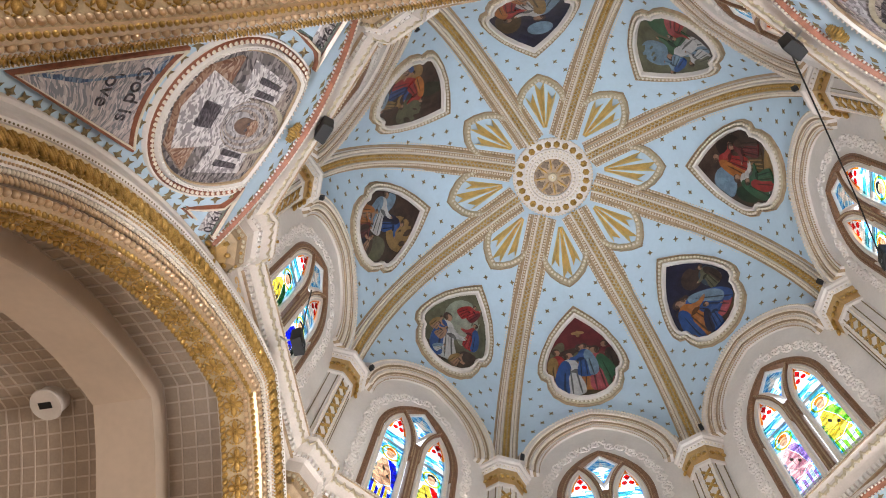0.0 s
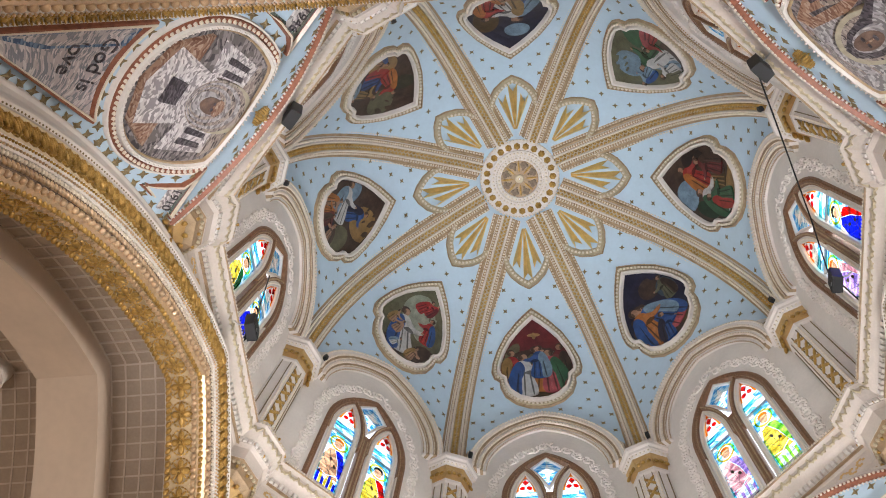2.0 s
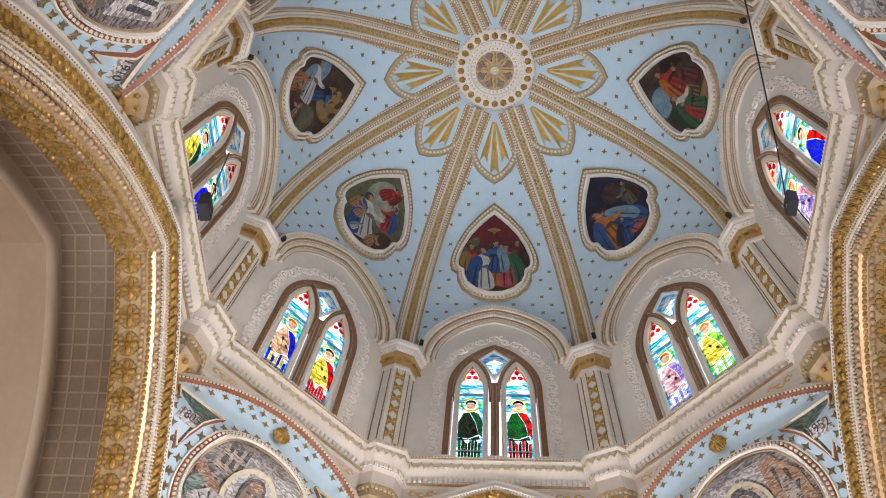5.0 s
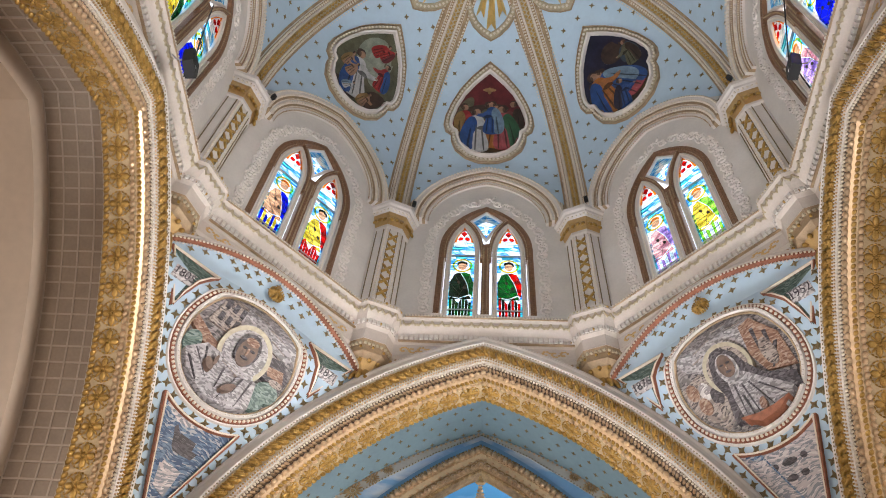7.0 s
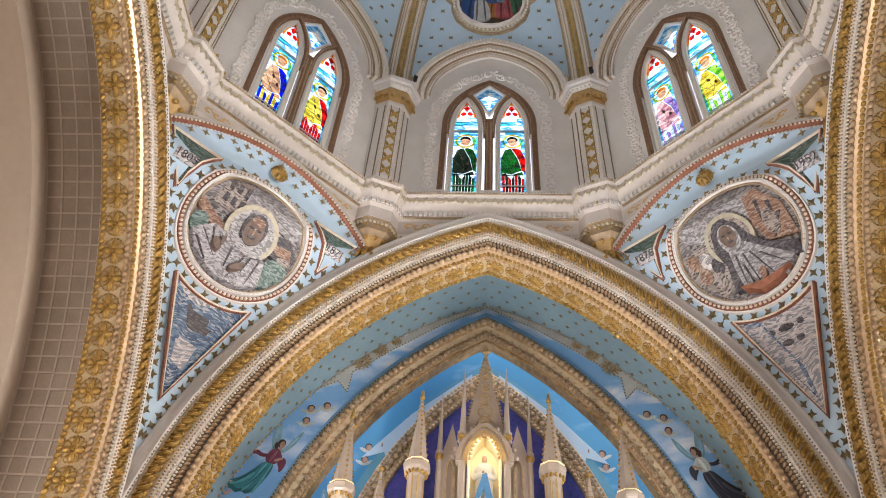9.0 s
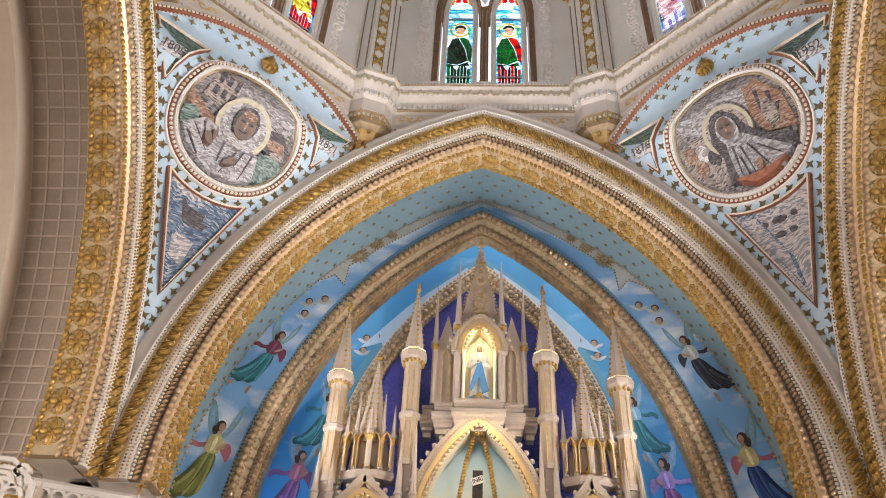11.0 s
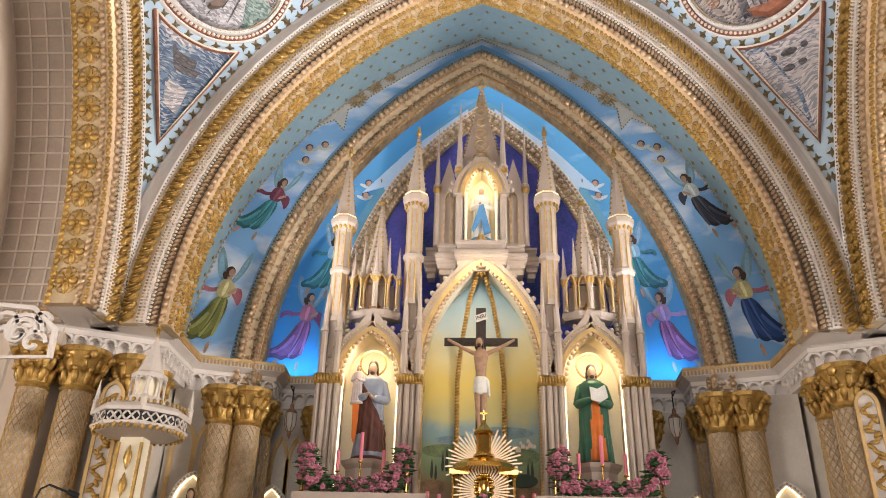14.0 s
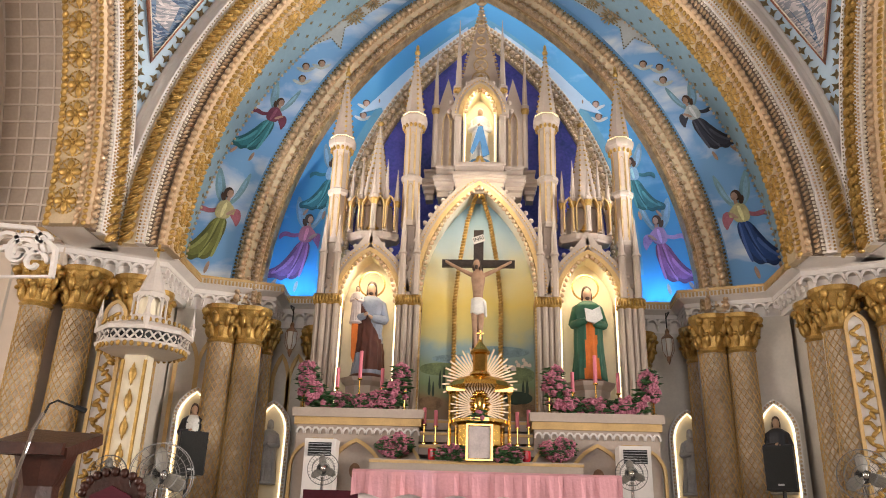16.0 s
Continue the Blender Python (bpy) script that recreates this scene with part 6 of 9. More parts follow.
def sunburst():
    g = group_of("sunburst", "gilded sun rays in a cream beaded frame on the dome", "ornament", "", "sunbursts of the dome")
    hs = [(0.0, 6.30), (0.24, 6.44), (0.46, 6.66), (0.62, 6.95), (0.68, 7.25), (0.62, 7.5)]
    line = [(-x, l) for x, l in hs[:0:-1]] + hs
    inner = [(x * 0.74, 7.4 + (l - 7.4) * 0.80) for x, l in line]
    mesh("frame", *dome_band(line, inner, 0, 0.08, False), SAGE, g)
    mesh("frame_edge", *dome_band([(x * 1.03, 7.4 + (l - 7.4) * 1.03) for x, l in line], line, 0, 0.05, False), RIBTAN, g)
    b = Bag()
    for p, t in steps_along([cell_pt(x * 0.87, 7.4 + (l - 7.4) * 0.90, 0.085) for x, l in line], 0.105):
        b.add(ball(6, 4, 0.036, 0.036, 0.036), Matrix.Translation(p))
    b.done("frame_beading", PEARL, g, "", True, "stuff")
    for x1, l1, w in ((0.0, 6.60, 0.125), (-0.30, 6.95, 0.11), (0.30, 6.95, 0.11)):
        p0, n = (x1 * 0.12, 8.0), 6
        dx, dl = x1 - p0[0], l1 - p0[1]
        le = math.hypot(dx, dl)
        px, pl = -dl / le, dx / le
        v, f = [], []
        for j in range(n + 1):
            q = j / n
            ww = 0.02 + (w - 0.02) * q
            c = (p0[0] + dx * q, p0[1] + dl * q)
            fork = -0.10 if j == n else 0
            v += [cell_pt(c[0] - px * ww, c[1] - pl * ww + (-0.06 if j == n else 0), 0.0), cell_pt(c[0] + dx / le * fork, c[1] + dl / le * fork, 0.03 + 0.09 * q), cell_pt(c[0] + px * ww, c[1] + pl * ww + (-0.06 if j == n else 0), 0.0)]
        for j in range(n):
            f += [(3 * j + i, 3 * j + i + 1, 3 * j + 4 + i, 3 * j + 3 + i) for i in range(2)]
        mesh("ray", v, f, RAYGOLD, g, "gilded ray")
    return g


sb0 = sunburst()
for k in range(1, 8):
    copy_thing(sb0, eighth(k))


def cell_stars():
    b = Bag()
    l, row = 0.9, 0
    while l < 7.4:
        w = cell_half(l) - 0.38
        x = -2.53 + (0.23 if row % 2 else 0)
        while x < 2.4:
            band = np.interp(x, [p[0] for p in BAND], [p[1] for p in BAND]) if abs(x) < 1.58 else 15.65
            lb = float(np.interp(band, _mz, _ml)) + 0.16
            if abs(x) < w and l > lb and not inside((x, l), shrink(SHIELD, 1.1)) and (l < 6.2 or abs(x) > 0.66):
                b.add(star_shape(0.078, 0.025), cell_frame(x, l, 0.004) @ Matrix.Rotation(0.785, 4, "Z"))
            x += 0.46
        l += 0.30
        row += 1
    ob = b.done("gilt_star_field", STAR)
    return tagged(ob, "rows of small gilt stars on the blue dome", "stars", kind="stuff")


st0 = cell_stars()
for k in range(1, 8):
    copy_thing(st0, eighth(k))

# ---- chancel: arch, painted lunette, cornice, columns ----
RIBGOLD = mat("dark_gilt_moulding", (0.45, 0.30, 0.15), 0.4, 0.35, 0.25, 10.0, 0.1, 50, second=(0.62, 0.45, 0.25))
ROSETAN = mat("rose_tan_paint", (0.60, 0.46, 0.35), 0.5, 0.05, 0.1, 6.0)
SKYBAND = mat("soft_blue_band", (0.20, 0.40, 0.66), 0.6, 0, 0.08, 2.0)
TEAL = mat("teal_blue_paint", (0.13, 0.34, 0.48), 0.6, 0, 0.08, 2.0)
PANELWHITE = mat("ivory_wall_panel", (0.60, 0.55, 0.48), 0.6, 0, 0.08, 3.0)
GREYWHITE = mat("grey_white_stencil", (0.58, 0.57, 0.55), 0.6, 0, 0.08, 3.0)
LAPIS = mat("lapis_blue_wall", (0.035, 0.08, 0.36), 0.5, 0, 0.35, 2.5, second=(0.10, 0.09, 0.42))
CLOTHS = {n: mat("mural_" + n, c, 0.6, 0, 0.22, 4.0) for n, c in (("olive", (0.22, 0.22, 0.06)), ("cream", (0.55, 0.48, 0.24)), ("rose", (0.50, 0.17, 0.22)), ("wine", (0.20, 0.05, 0.09)), ("navy", (0.03, 0.07, 0.22)), ("teal", (0.05, 0.22, 0.26)),
          ("pale", (0.56, 0.58, 0.56)), ("plum", (0.30, 0.10, 0.22)), ("lilac", (0.42, 0.26, 0.46)), ("skin", (0.48, 0.30, 0.22)), ("hair", (0.07, 0.035, 0.02)), ("wing", (0.30, 0.50, 0.66)), ("dark", (0.05, 0.05, 0.07)))}

chancel_arch = group_of("chancel_arch", "dark gilt pointed arch with scallops and beads", "arch", "structure")
def leg(w):
    return 3.22 + (w - 2.96) * 0.75


ribs = [(3.45, 6.02, 0.10, 0.10, ROSETAN), (3.36, 5.93, 0.07, 0.16, CHAMPAGNE), (3.26, 5.83, 0.14, 0.11, CREAMGILT), (3.13, 5.70, 0.15, 0.06, ROSETAN), (3.04, 5.61, 0.08, 0.14, CHAMPAGNE), (2.96, 5.53, 0.07, 0.10, RIBGOLD)]
for w, h, wd, d, m in ribs:
    mesh("arch_moulding", *ribbon(pointed(leg(w), h + 0.03, RIB_Z, 22), wd * 0.85, LUN - d, LUN + 0.1), m, chancel_arch)
b = Bag()
for w, h, d, gap, sh, i in ((3.47, 6.04, 0.12, 0.075, ball(5, 3, 0.035, 0.03, 0.035), 0), (3.36, 5.93, 0.18, 0.11, ball(6, 4, 0.05, 0.04, 0.05), 1), (3.2, 5.77, 0.12, 0.15, ball(5, 3, 0.04, 0.02, 0.03), 1), (3.04, 5.61, 0.16, 0.085, ball(5, 4, 0.036, 0.03, 0.036), 1), (2.95, 5.52, 0.1, 0.06, ball(4, 3, 0.025, 0.03, 0.025), 0)):
    for p, t in steps_along([(x, LUN - d, z) for x, z in pointed(leg(w), h + 0.03, RIB_Z, 30)], gap):
        b.add(sh, Matrix.Translation(p), i)
for w, h, d, gap, sh, i in ((3.57, 6.14, 0.03, 0.06, ball(4, 3, 0.022, 0.02, 0.022), 2), (3.30, 5.87, 0.14, 0.06, ball(4, 3, 0.02, 0.02, 0.02), 1)):
    for p, t in steps_along([(x, LUN - d, z) for x, z in pointed(leg(w), h + 0.03, RIB_Z, 30)], gap):
        b.add(sh, Matrix.Translation(p), i)
half_ring = ribbon([(0.06 * math.cos(q * 0.45), 0.06 * math.sin(q * 0.45)) for q in range(8)], 0.022, -0.02, 0.02)
for p, t in steps_along([(x, LUN - 0.07, z) for x, z in pointed(leg(3.13), 5.73, RIB_Z, 30)], 0.135):
    fr = Matrix((t, Vector((0, 1, 0)), Vector((-t.z, 0, t.x)))).transposed().to_4x4()
    fr.translation = p
    b.add(half_ring, fr, 0)
    b.add(ball(5, 3, 0.025, 0.02, 0.025), fr, 0)
b.done("arch_beads", [RIBGOLD, CHAMPAGNE, STAR], chancel_arch, "", True, "stuff")

# painted bands at the head of the lunette
bands = group_of("wall_painting_bands", "stencilled grey-white bands with gilt wheels on the lunette", "mural", "structure")
for w, h, wd, m in ((3.66, 6.24, 0.12, SKYBAND),):
    mesh("painted_band", *ribbon(pointed(w, h, RIB_Z, 22), wd, LUN - 0.012, LUN + 0.02), m, bands)
for s in (-1, 1):
    strip = [(0, 11.36), (-0.9, 10.96), (-1.75, 10.42), (-2.55, 9.78), (-3.3, 9.02), (-2.52, 9.42), (-2.34, 9.2), (-2.3, 9.62), (-1.6, 10.16), (-0.8, 10.72), (0, 11.16)]
    mesh("stencil_band", *plate([(x * -s, z) for x, z in strip], LUN - 0.022, LUN), GREYWHITE, bands)
    b = Bag()
    for p, t in steps_along([(x * -s, LUN - 0.03, z) for x, z in strip], 0.06):
        b.add(ball(4, 3, 0.014, 0.014, 0.014), Matrix.Translation(p))
    b.done("stencil_dots", STAR, bands, "", True, "stuff")
    for x, z, r in ((-2.15, 9.84, 0.19), (-1.86, 10.1, 0.14), (-1.6, 10.3, 0.10)):
        b = Bag()
        for j in range(14):
            b.add(ball(5, 3, r * 0.42, 0.02, r * 0.10), Matrix.Translation((x * -s, LUN - 0.03, z)) @ Matrix.Rotation(2 * math.pi * j / 14, 4, "Y") @ Matrix.Translation((r * 0.58, 0, 0)))
        b.add(ball(6, 4, r * 0.2, 0.03, r * 0.2), Matrix.Translation((x * -s, LUN - 0.03, z)))
        b.done("gilt_wheel", RIBGOLD, bands, "gilt wheel", True)
# dotted line and stars on the vault
b = Bag()
for p, t in steps_along([(x, LUN - 0.03, z) for x, z, _, _ in arch_line(CH - 0.02, 60)], 0.09):
    b.add(ball(5, 3, 0.025, 0.025, 0.025), Matrix.Translation(p), 1)
for j, y in enumerate(np.arange(5.3, 6.5, 0.2)):
    for p, t in steps_along([(x, y, z) for x, z, _, _ in arch_line(CH - 0.005, 60)], 0.30, 0.25 + 0.5 * (j % 2)):
        b.add(star_shape(0.05, 0.02), frame_at(p, t, Vector((-p[0], 0, 5.5 - p[2]))), 0)
tagged(b.done("vault_stars", [STAR, CHAMPAGNE]), "small gilt stars on the chancel vault", "stars", kind="stuff")


for cloth_name in list(CLOTHS):
    base = CLOTHS[cloth_name].node_tree.nodes["Color Ramp"].color_ramp.elements[1].color
    CLOTHS[cloth_name + "_fold"] = mat("mural_" + cloth_name + "_fold", tuple(min(0.85, c * 1.25 + 0.03) for c in base[:3]), 0.6, 0, 0.2, 4.0)
for cloth_name in [n for n in CLOTHS if not n.endswith("_fold")]:
    base = CLOTHS[cloth_name].node_tree.nodes["Color Ramp"].color_ramp.elements[1].color
    CLOTHS[cloth_name + "_shade"] = mat("mural_" + cloth_name + "_shade", tuple(c * 0.5 for c in base[:3]), 0.6, 0, 0.25, 4.0)
CLOTHS["feather"] = mat("mural_feather", (0.24, 0.40, 0.48), 0.6, 0, 0.2, 5.0)


def mural_figure(x, z, s, y, robe, top, scarf, lean, flip=1):
    """A painted floating figure, kept to plain shapes."""
    g = group_of("mural_figure", "painted winged figure in %s and %s robes on the sky mural" % (robe, top), "painting", "", "figures of the mural")
    shapes = [("feather", [(0.0, 0.36), (-0.16, 0.5), (-0.25, 0.78), (-0.24, 1.04), (-0.12, 0.86), (-0.02, 0.62), (0.05, 0.45)], 1), ("feather", [(0.06, 0.4), (0.14, 0.56), (0.2, 0.8), (0.30, 1.02), (0.30, 0.74), (0.22, 0.52), (0.12, 0.38)], 1),
              ("wing", [(-0.04, 0.42), (-0.15, 0.56), (-0.21, 0.8), (-0.21, 0.92), (-0.11, 0.72)], 2), ("wing", [(0.10, 0.46), (0.17, 0.6), (0.26, 0.88), (0.26, 0.72), (0.18, 0.52)], 2),
              (scarf, [(-0.04, 0.26), (-0.2, 0.20), (-0.34, 0.24), (-0.42, 0.12), (-0.44, 0.26), (-0.32, 0.32), (-0.18, 0.27), (-0.04, 0.33)], 2), (scarf, [(0.14, 0.22), (0.24, 0.12), (0.30, 0.02), (0.34, 0.2), (0.28, 0.34), (0.16, 0.32)], 2),
              (robe + "_shade", [(-0.07, 0.16), (0.12, 0.17), (0.15, -0.02), (0.12, -0.2), (0.08, -0.42), (-0.04, -0.56), (-0.16, -0.52), (-0.24, -0.6), (-0.36, -0.54), (-0.5, -0.58), (-0.54, -0.44), (-0.36, -0.36), (-0.2, -0.14)], 3),
              (robe, [(-0.05, 0.16), (0.11, 0.17), (0.12, -0.05), (0.06, -0.3), (-0.04, -0.5), (-0.14, -0.46), (-0.24, -0.53), (-0.36, -0.47), (-0.48, -0.5), (-0.46, -0.44), (-0.3, -0.34), (-0.15, -0.12)], 3.5),
              (robe + "_shade", [(0.02, 0.1), (0.045, 0.1), (0.0, -0.2), (-0.12, -0.46), (-0.14, -0.46), (-0.03, -0.2)], 4.5), (robe + "_shade", [(-0.08, 0.06), (-0.06, 0.02), (-0.2, -0.26), (-0.36, -0.44), (-0.38, -0.42), (-0.22, -0.24)], 4.5),
              (robe + "_fold", [(-0.02, 0.14), (0.03, 0.14), (0.0, -0.2), (-0.10, -0.52), (-0.16, -0.54), (-0.06, -0.2)], 4), (robe + "_fold", [(0.08, 0.14), (0.11, 0.14), (0.12, -0.2), (0.07, -0.5), (0.03, -0.48), (0.08, -0.2)], 4), (robe + "_fold", [(-0.12, -0.1), (-0.08, -0.16), (-0.2, -0.36), (-0.4, -0.5), (-0.45, -0.47), (-0.26, -0.32)], 4),
              (top, [(-0.09, 0.14), (0.15, 0.14), (0.17, 0.34), (0.10, 0.44), (0.0, 0.46), (-0.09, 0.38)], 5), (top + "_fold", [(0.0, 0.16), (0.05, 0.16), (0.08, 0.4), (0.02, 0.42)], 6),
              (top, [(0.1, 0.42), (0.20, 0.34), (0.22, 0.22), (0.14, 0.24)], 6), ("skin", ellipse(0.16, 0.26, 0.085, 0.026, 10, 0.7), 7), ("skin", ellipse(0.06, 0.47, 0.028, 0.05, 10), 4),
              ("skin", ellipse(-0.36, -0.64, 0.03, 0.09, 10, -0.5), 2), ("skin", ellipse(0.03, -0.66, 0.03, 0.10, 10, -0.1), 2),
              ("hair", ellipse(0.035, 0.585, 0.075, 0.085, 12), 6), ("hair", ellipse(-0.03, 0.5, 0.035, 0.08, 10, 0.4), 5), ("skin", ellipse(0.065, 0.565, 0.047, 0.064, 12), 7)]
    c, sn = math.cos(lean), math.sin(lean)
    for m, line, lay in shapes:
        if len(line) < 10 or m.startswith(robe):
            for _ in range(2):
                line = [p for (a, b), (d, e) in zip(line, line[1:] + line[:1]) for p in ((a * 0.75 + d * 0.25, b * 0.75 + e * 0.25), (a * 0.25 + d * 0.75, b * 0.25 + e * 0.75))]
        out = [(x + s * flip * (u * c - w * sn), z + s * (u * sn + w * c)) for u, w in line]
        mesh("painted_shape", *plate(out, y - 0.005 * lay, y), CLOTHS[m], g)


def mural_heads(x, z, y, flip):
    g = group_of("mural_cherubs", "three small painted winged heads on the sky mural", "painting", "", "figures of the mural")
    for dx, dz in ((0, 0), (0.26, 0.06), (-0.04, -0.24)):
        for m, line, lay in (("pale", ellipse(0.07, -0.05, 0.10, 0.03, 12, 0.5), 1), ("pale", ellipse(-0.07, -0.05, 0.10, 0.03, 12, -0.5), 1), ("hair", ellipse(0, 0.02, 0.062, 0.06), 2), ("skin", ellipse(0.006, -0.004, 0.05, 0.054), 3), ("skin_shade", ellipse(-0.03, -0.01, 0.014, 0.04, 10), 4)):
            mesh("painted_shape", *plate([(x + flip * (dx + u), z + dz + w) for u, w in line], y - 0.006 * lay, y), CLOTHS[m], g)


mural_figure(-4.02, 5.98, 1.0, LUN, "olive", "cream", "rose", -0.15)
mural_figure(-3.45, 7.72, 0.85, LUN, "teal", "wine", "wine", -0.35)
mural_figure(4.0, 6.02, 1.0, LUN, "navy", "cream", "rose", -0.15, -1)
mural_figure(3.47, 7.80, 0.85, LUN, "dark", "pale", "dark", -0.35, -1)
mural_figure(-2.9, 5.95, 0.95, BACK, "plum", "rose", "plum", -0.1)
mural_figure(2.98, 6.0, 0.95, BACK, "plum", "lilac", "lilac", -0.1, -1)
mural_figure(-2.55, 7.1, 0.8, BACK, "teal", "wing", "teal", -0.1)
mural_figure(2.6, 7.15, 0.8, BACK, "teal", "wing", "teal", -0.1, -1)
for s in (-1, 1):
    mural_heads(s * 2.9, 8.85, LUN, -s)
    mural_heads(s * 2.0, 8.7, BACK, -s)

# inner pointed arch on the apse wall and the lapis ground behind the altarpiece
inner = group_of("apse_arch", "silver-gilt beaded arch round a lapis blue ground", "arch", "structure")
mesh("lapis_ground", *plate(pointed(2.2, 4.4, 5.6, 16) + [(2.2, 3.0), (-2.2, 3.0)], BACK - 0.02, BACK), LAPIS, inner)
for w, h, wd, d, m in ((2.42, 4.72, 0.07, 0.09, PEARL), (2.30, 4.58, 0.20, 0.06, ROSETAN), (2.18, 4.42, 0.09, 0.10, RIBGOLD), (2.56, 4.88, 0.14, 0.012, TEAL)):
    mesh("arch_moulding", *ribbon(pointed(w, h, 5.6, 18), wd, BACK - d, BACK), m, inner)
b = Bag()
for w, h, d, gap in ((2.42, 4.72, 0.1, 0.085), (2.30, 4.58, 0.08, 0.13), (2.16, 4.4, 0.11, 0.08)):
    for p, t in steps_along([(x, BACK - d, z) for x, z in pointed(w, h, 5.6, 18)], gap):
        b.add(ball(5, 3, gap * 0.42, 0.03, gap * 0.42), Matrix.Translation(p))
b.done("arch_beads", CHAMPAGNE, inner, "", True, "stuff")
b = Bag()
for p, t in steps_along([(x, BACK - 0.07, z) for x, z in pointed(2.30, 4.58, 5.6, 18)], 0.21):
    b.add(rosette_shape(0.085, 0.03), frame_at(p, t, (0, -1, 0)))
b.done("rosettes", RIBGOLD, inner, "gilt rosettes", True, "stuff")
for s in (-1, 1):
    mesh("stencil_band", *plate([(x * s, z) for x, z in ((0.25, 10.3), (1.3, 9.4), (2.1, 8.5), (1.72, 8.62), (1.66, 8.42), (1.5, 8.8), (0.6, 9.75), (0.2, 10.05))], BACK - 0.02, BACK), BLUE, inner)


def path_sweep(path, profile):
    """path: plan points; profile: (out, z), out to the right of the way."""
    P = [Vector(p) for p in path]
    n, c = len(P), len(profile)
    v, f = [], []
    for k in range(n):
        d0 = (P[k] - P[k - 1]).normalized() if k else (P[1] - P[0]).normalized()
        d1 = (P[k + 1] - P[k]).normalized() if k < n - 1 else d0
        n0, n1 = Vector((d0.y, -d0.x)), Vector((d1.y, -d1.x))
        m = (n0 + n1).normalized()
        m = m / max(m.dot(n0), 0.35)
        v += [(P[k].x + m.x * o, P[k].y + m.y * o, z) for o, z in profile]
    for k in range(n - 1):
        f += [(k * c + j, k * c + (j + 1) % c, (k + 1) * c + (j + 1) % c, (k + 1) * c + j) for j in range(c)]
    f += [tuple(range(c)), tuple((n - 1) * c + j for j in range(c - 1, -1, -1))]
    return v, f


def offset_path(path, o):
    v, _ = path_sweep(path, [(o, 0.0)] * 3)
    return [(p[0], p[1]) for p in v[::3]]


LEFT = [(-5.75, 4.55), (-4.25, 5.25), (-4.3, 6.38), (-3.2, 6.78), (-3.25, 7.46), (-2.4, 7.46)]
COLS = [(-5.3, 4.5, 0.175), (-4.83, 4.65, 0.19), (-4.32, 4.95, 0.18), (-4.34, 5.5, 0.17), (-3.58, 6.22, 0.18), (-3.22, 6.3, 0.18), (-3.19, 6.92, 0.15), (-2.45, 7.28, 0.15)]
COLUMN = mat("carved_gilt_beige_column", (0.47, 0.37, 0.25), 0.5, 0.1, 0.22, 14.0, 0.5, 34, second=(0.56, 0.46, 0.34))


def column(x, y, r):
    g = group_of("column", "carved beige column with a lattice relief and gilded capital", "column", "structure", "chancel columns")
    mesh("shaft", *lathe([(r * 1.5, 1.15), (r * 1.5, 1.35), (r * 1.15, 1.5), (r, 1.6), (r * 0.93, 4.08)], 20), COLUMN, g, smooth=False)
    b = Bag()
    for s in (-1, 1):
        for j in range(14):
            pts, n = [], 46
            for i in range(n + 1):
                z = 1.65 + 2.4 * i / n
                a = 2 * math.pi * j / 14 + s * (z - 1.65) * 3.6
                rr = r * (1 - 0.07 * (z - 1.6) / 2.5)
                pts.append((a, rr, z))
            v, f = [], []
            for a, rr, z in pts:
                for da, dr in ((-0.04, 0.0), (0, 0.012), (0.04, 0.0)):
                    v.append(((rr + dr) * math.cos(a + da), (rr + dr) * math.sin(a + da), z))
            for i in range(n):
                f += [(3 * i + q, 3 * i + q + 1, 3 * i + q + 4, 3 * i + q + 3) for q in range(2)]
            b.add((v, f))
    b.done("lattice", PALEGOLD, g, "gilt lattice relief", False, "stuff")
    mesh("capital", *lathe([(r * 0.95, 4.06), (r * 1.12, 4.09), (r * 1.0, 4.13), (r * 1.05, 4.3), (r * 1.5, 4.5), (r * 1.6, 4.52), (r * 1.6, 4.58)], 16), GOLD, g, "gilded leaf capital")
    b = Bag()
    for row, (z, rr, n) in enumerate(((4.22, 1.08, 9), (4.36, 1.25, 9))):
        for j in range(n):
            a = 2 * math.pi * (j + 0.5 * row) / n
            b.add(ball(6, 4, 0.05, 0.045, 0.10), Matrix.Rotation(a, 4, "Z") @ Matrix.Translation((r * rr, 0, z)) @ Matrix.Rotation(0.35, 4, "Y"))
            b.add(ball(5, 4, 0.035, 0.04, 0.03), Matrix.Rotation(a, 4, "Z") @ Matrix.Translation((r * rr + 0.06, 0, z + 0.08)))
    for j in range(4):
        b.add(ball(6, 4, 0.07, 0.05, 0.06), Matrix.Rotation(math.pi / 4 + math.pi / 2 * j, 4, "Z") @ Matrix.Translation((r * 1.6, 0, 4.48)))
    b.done("capital_leaves", GOLD, g, "", True, "stuff")
    g.location = (x, y, 0)
    return g


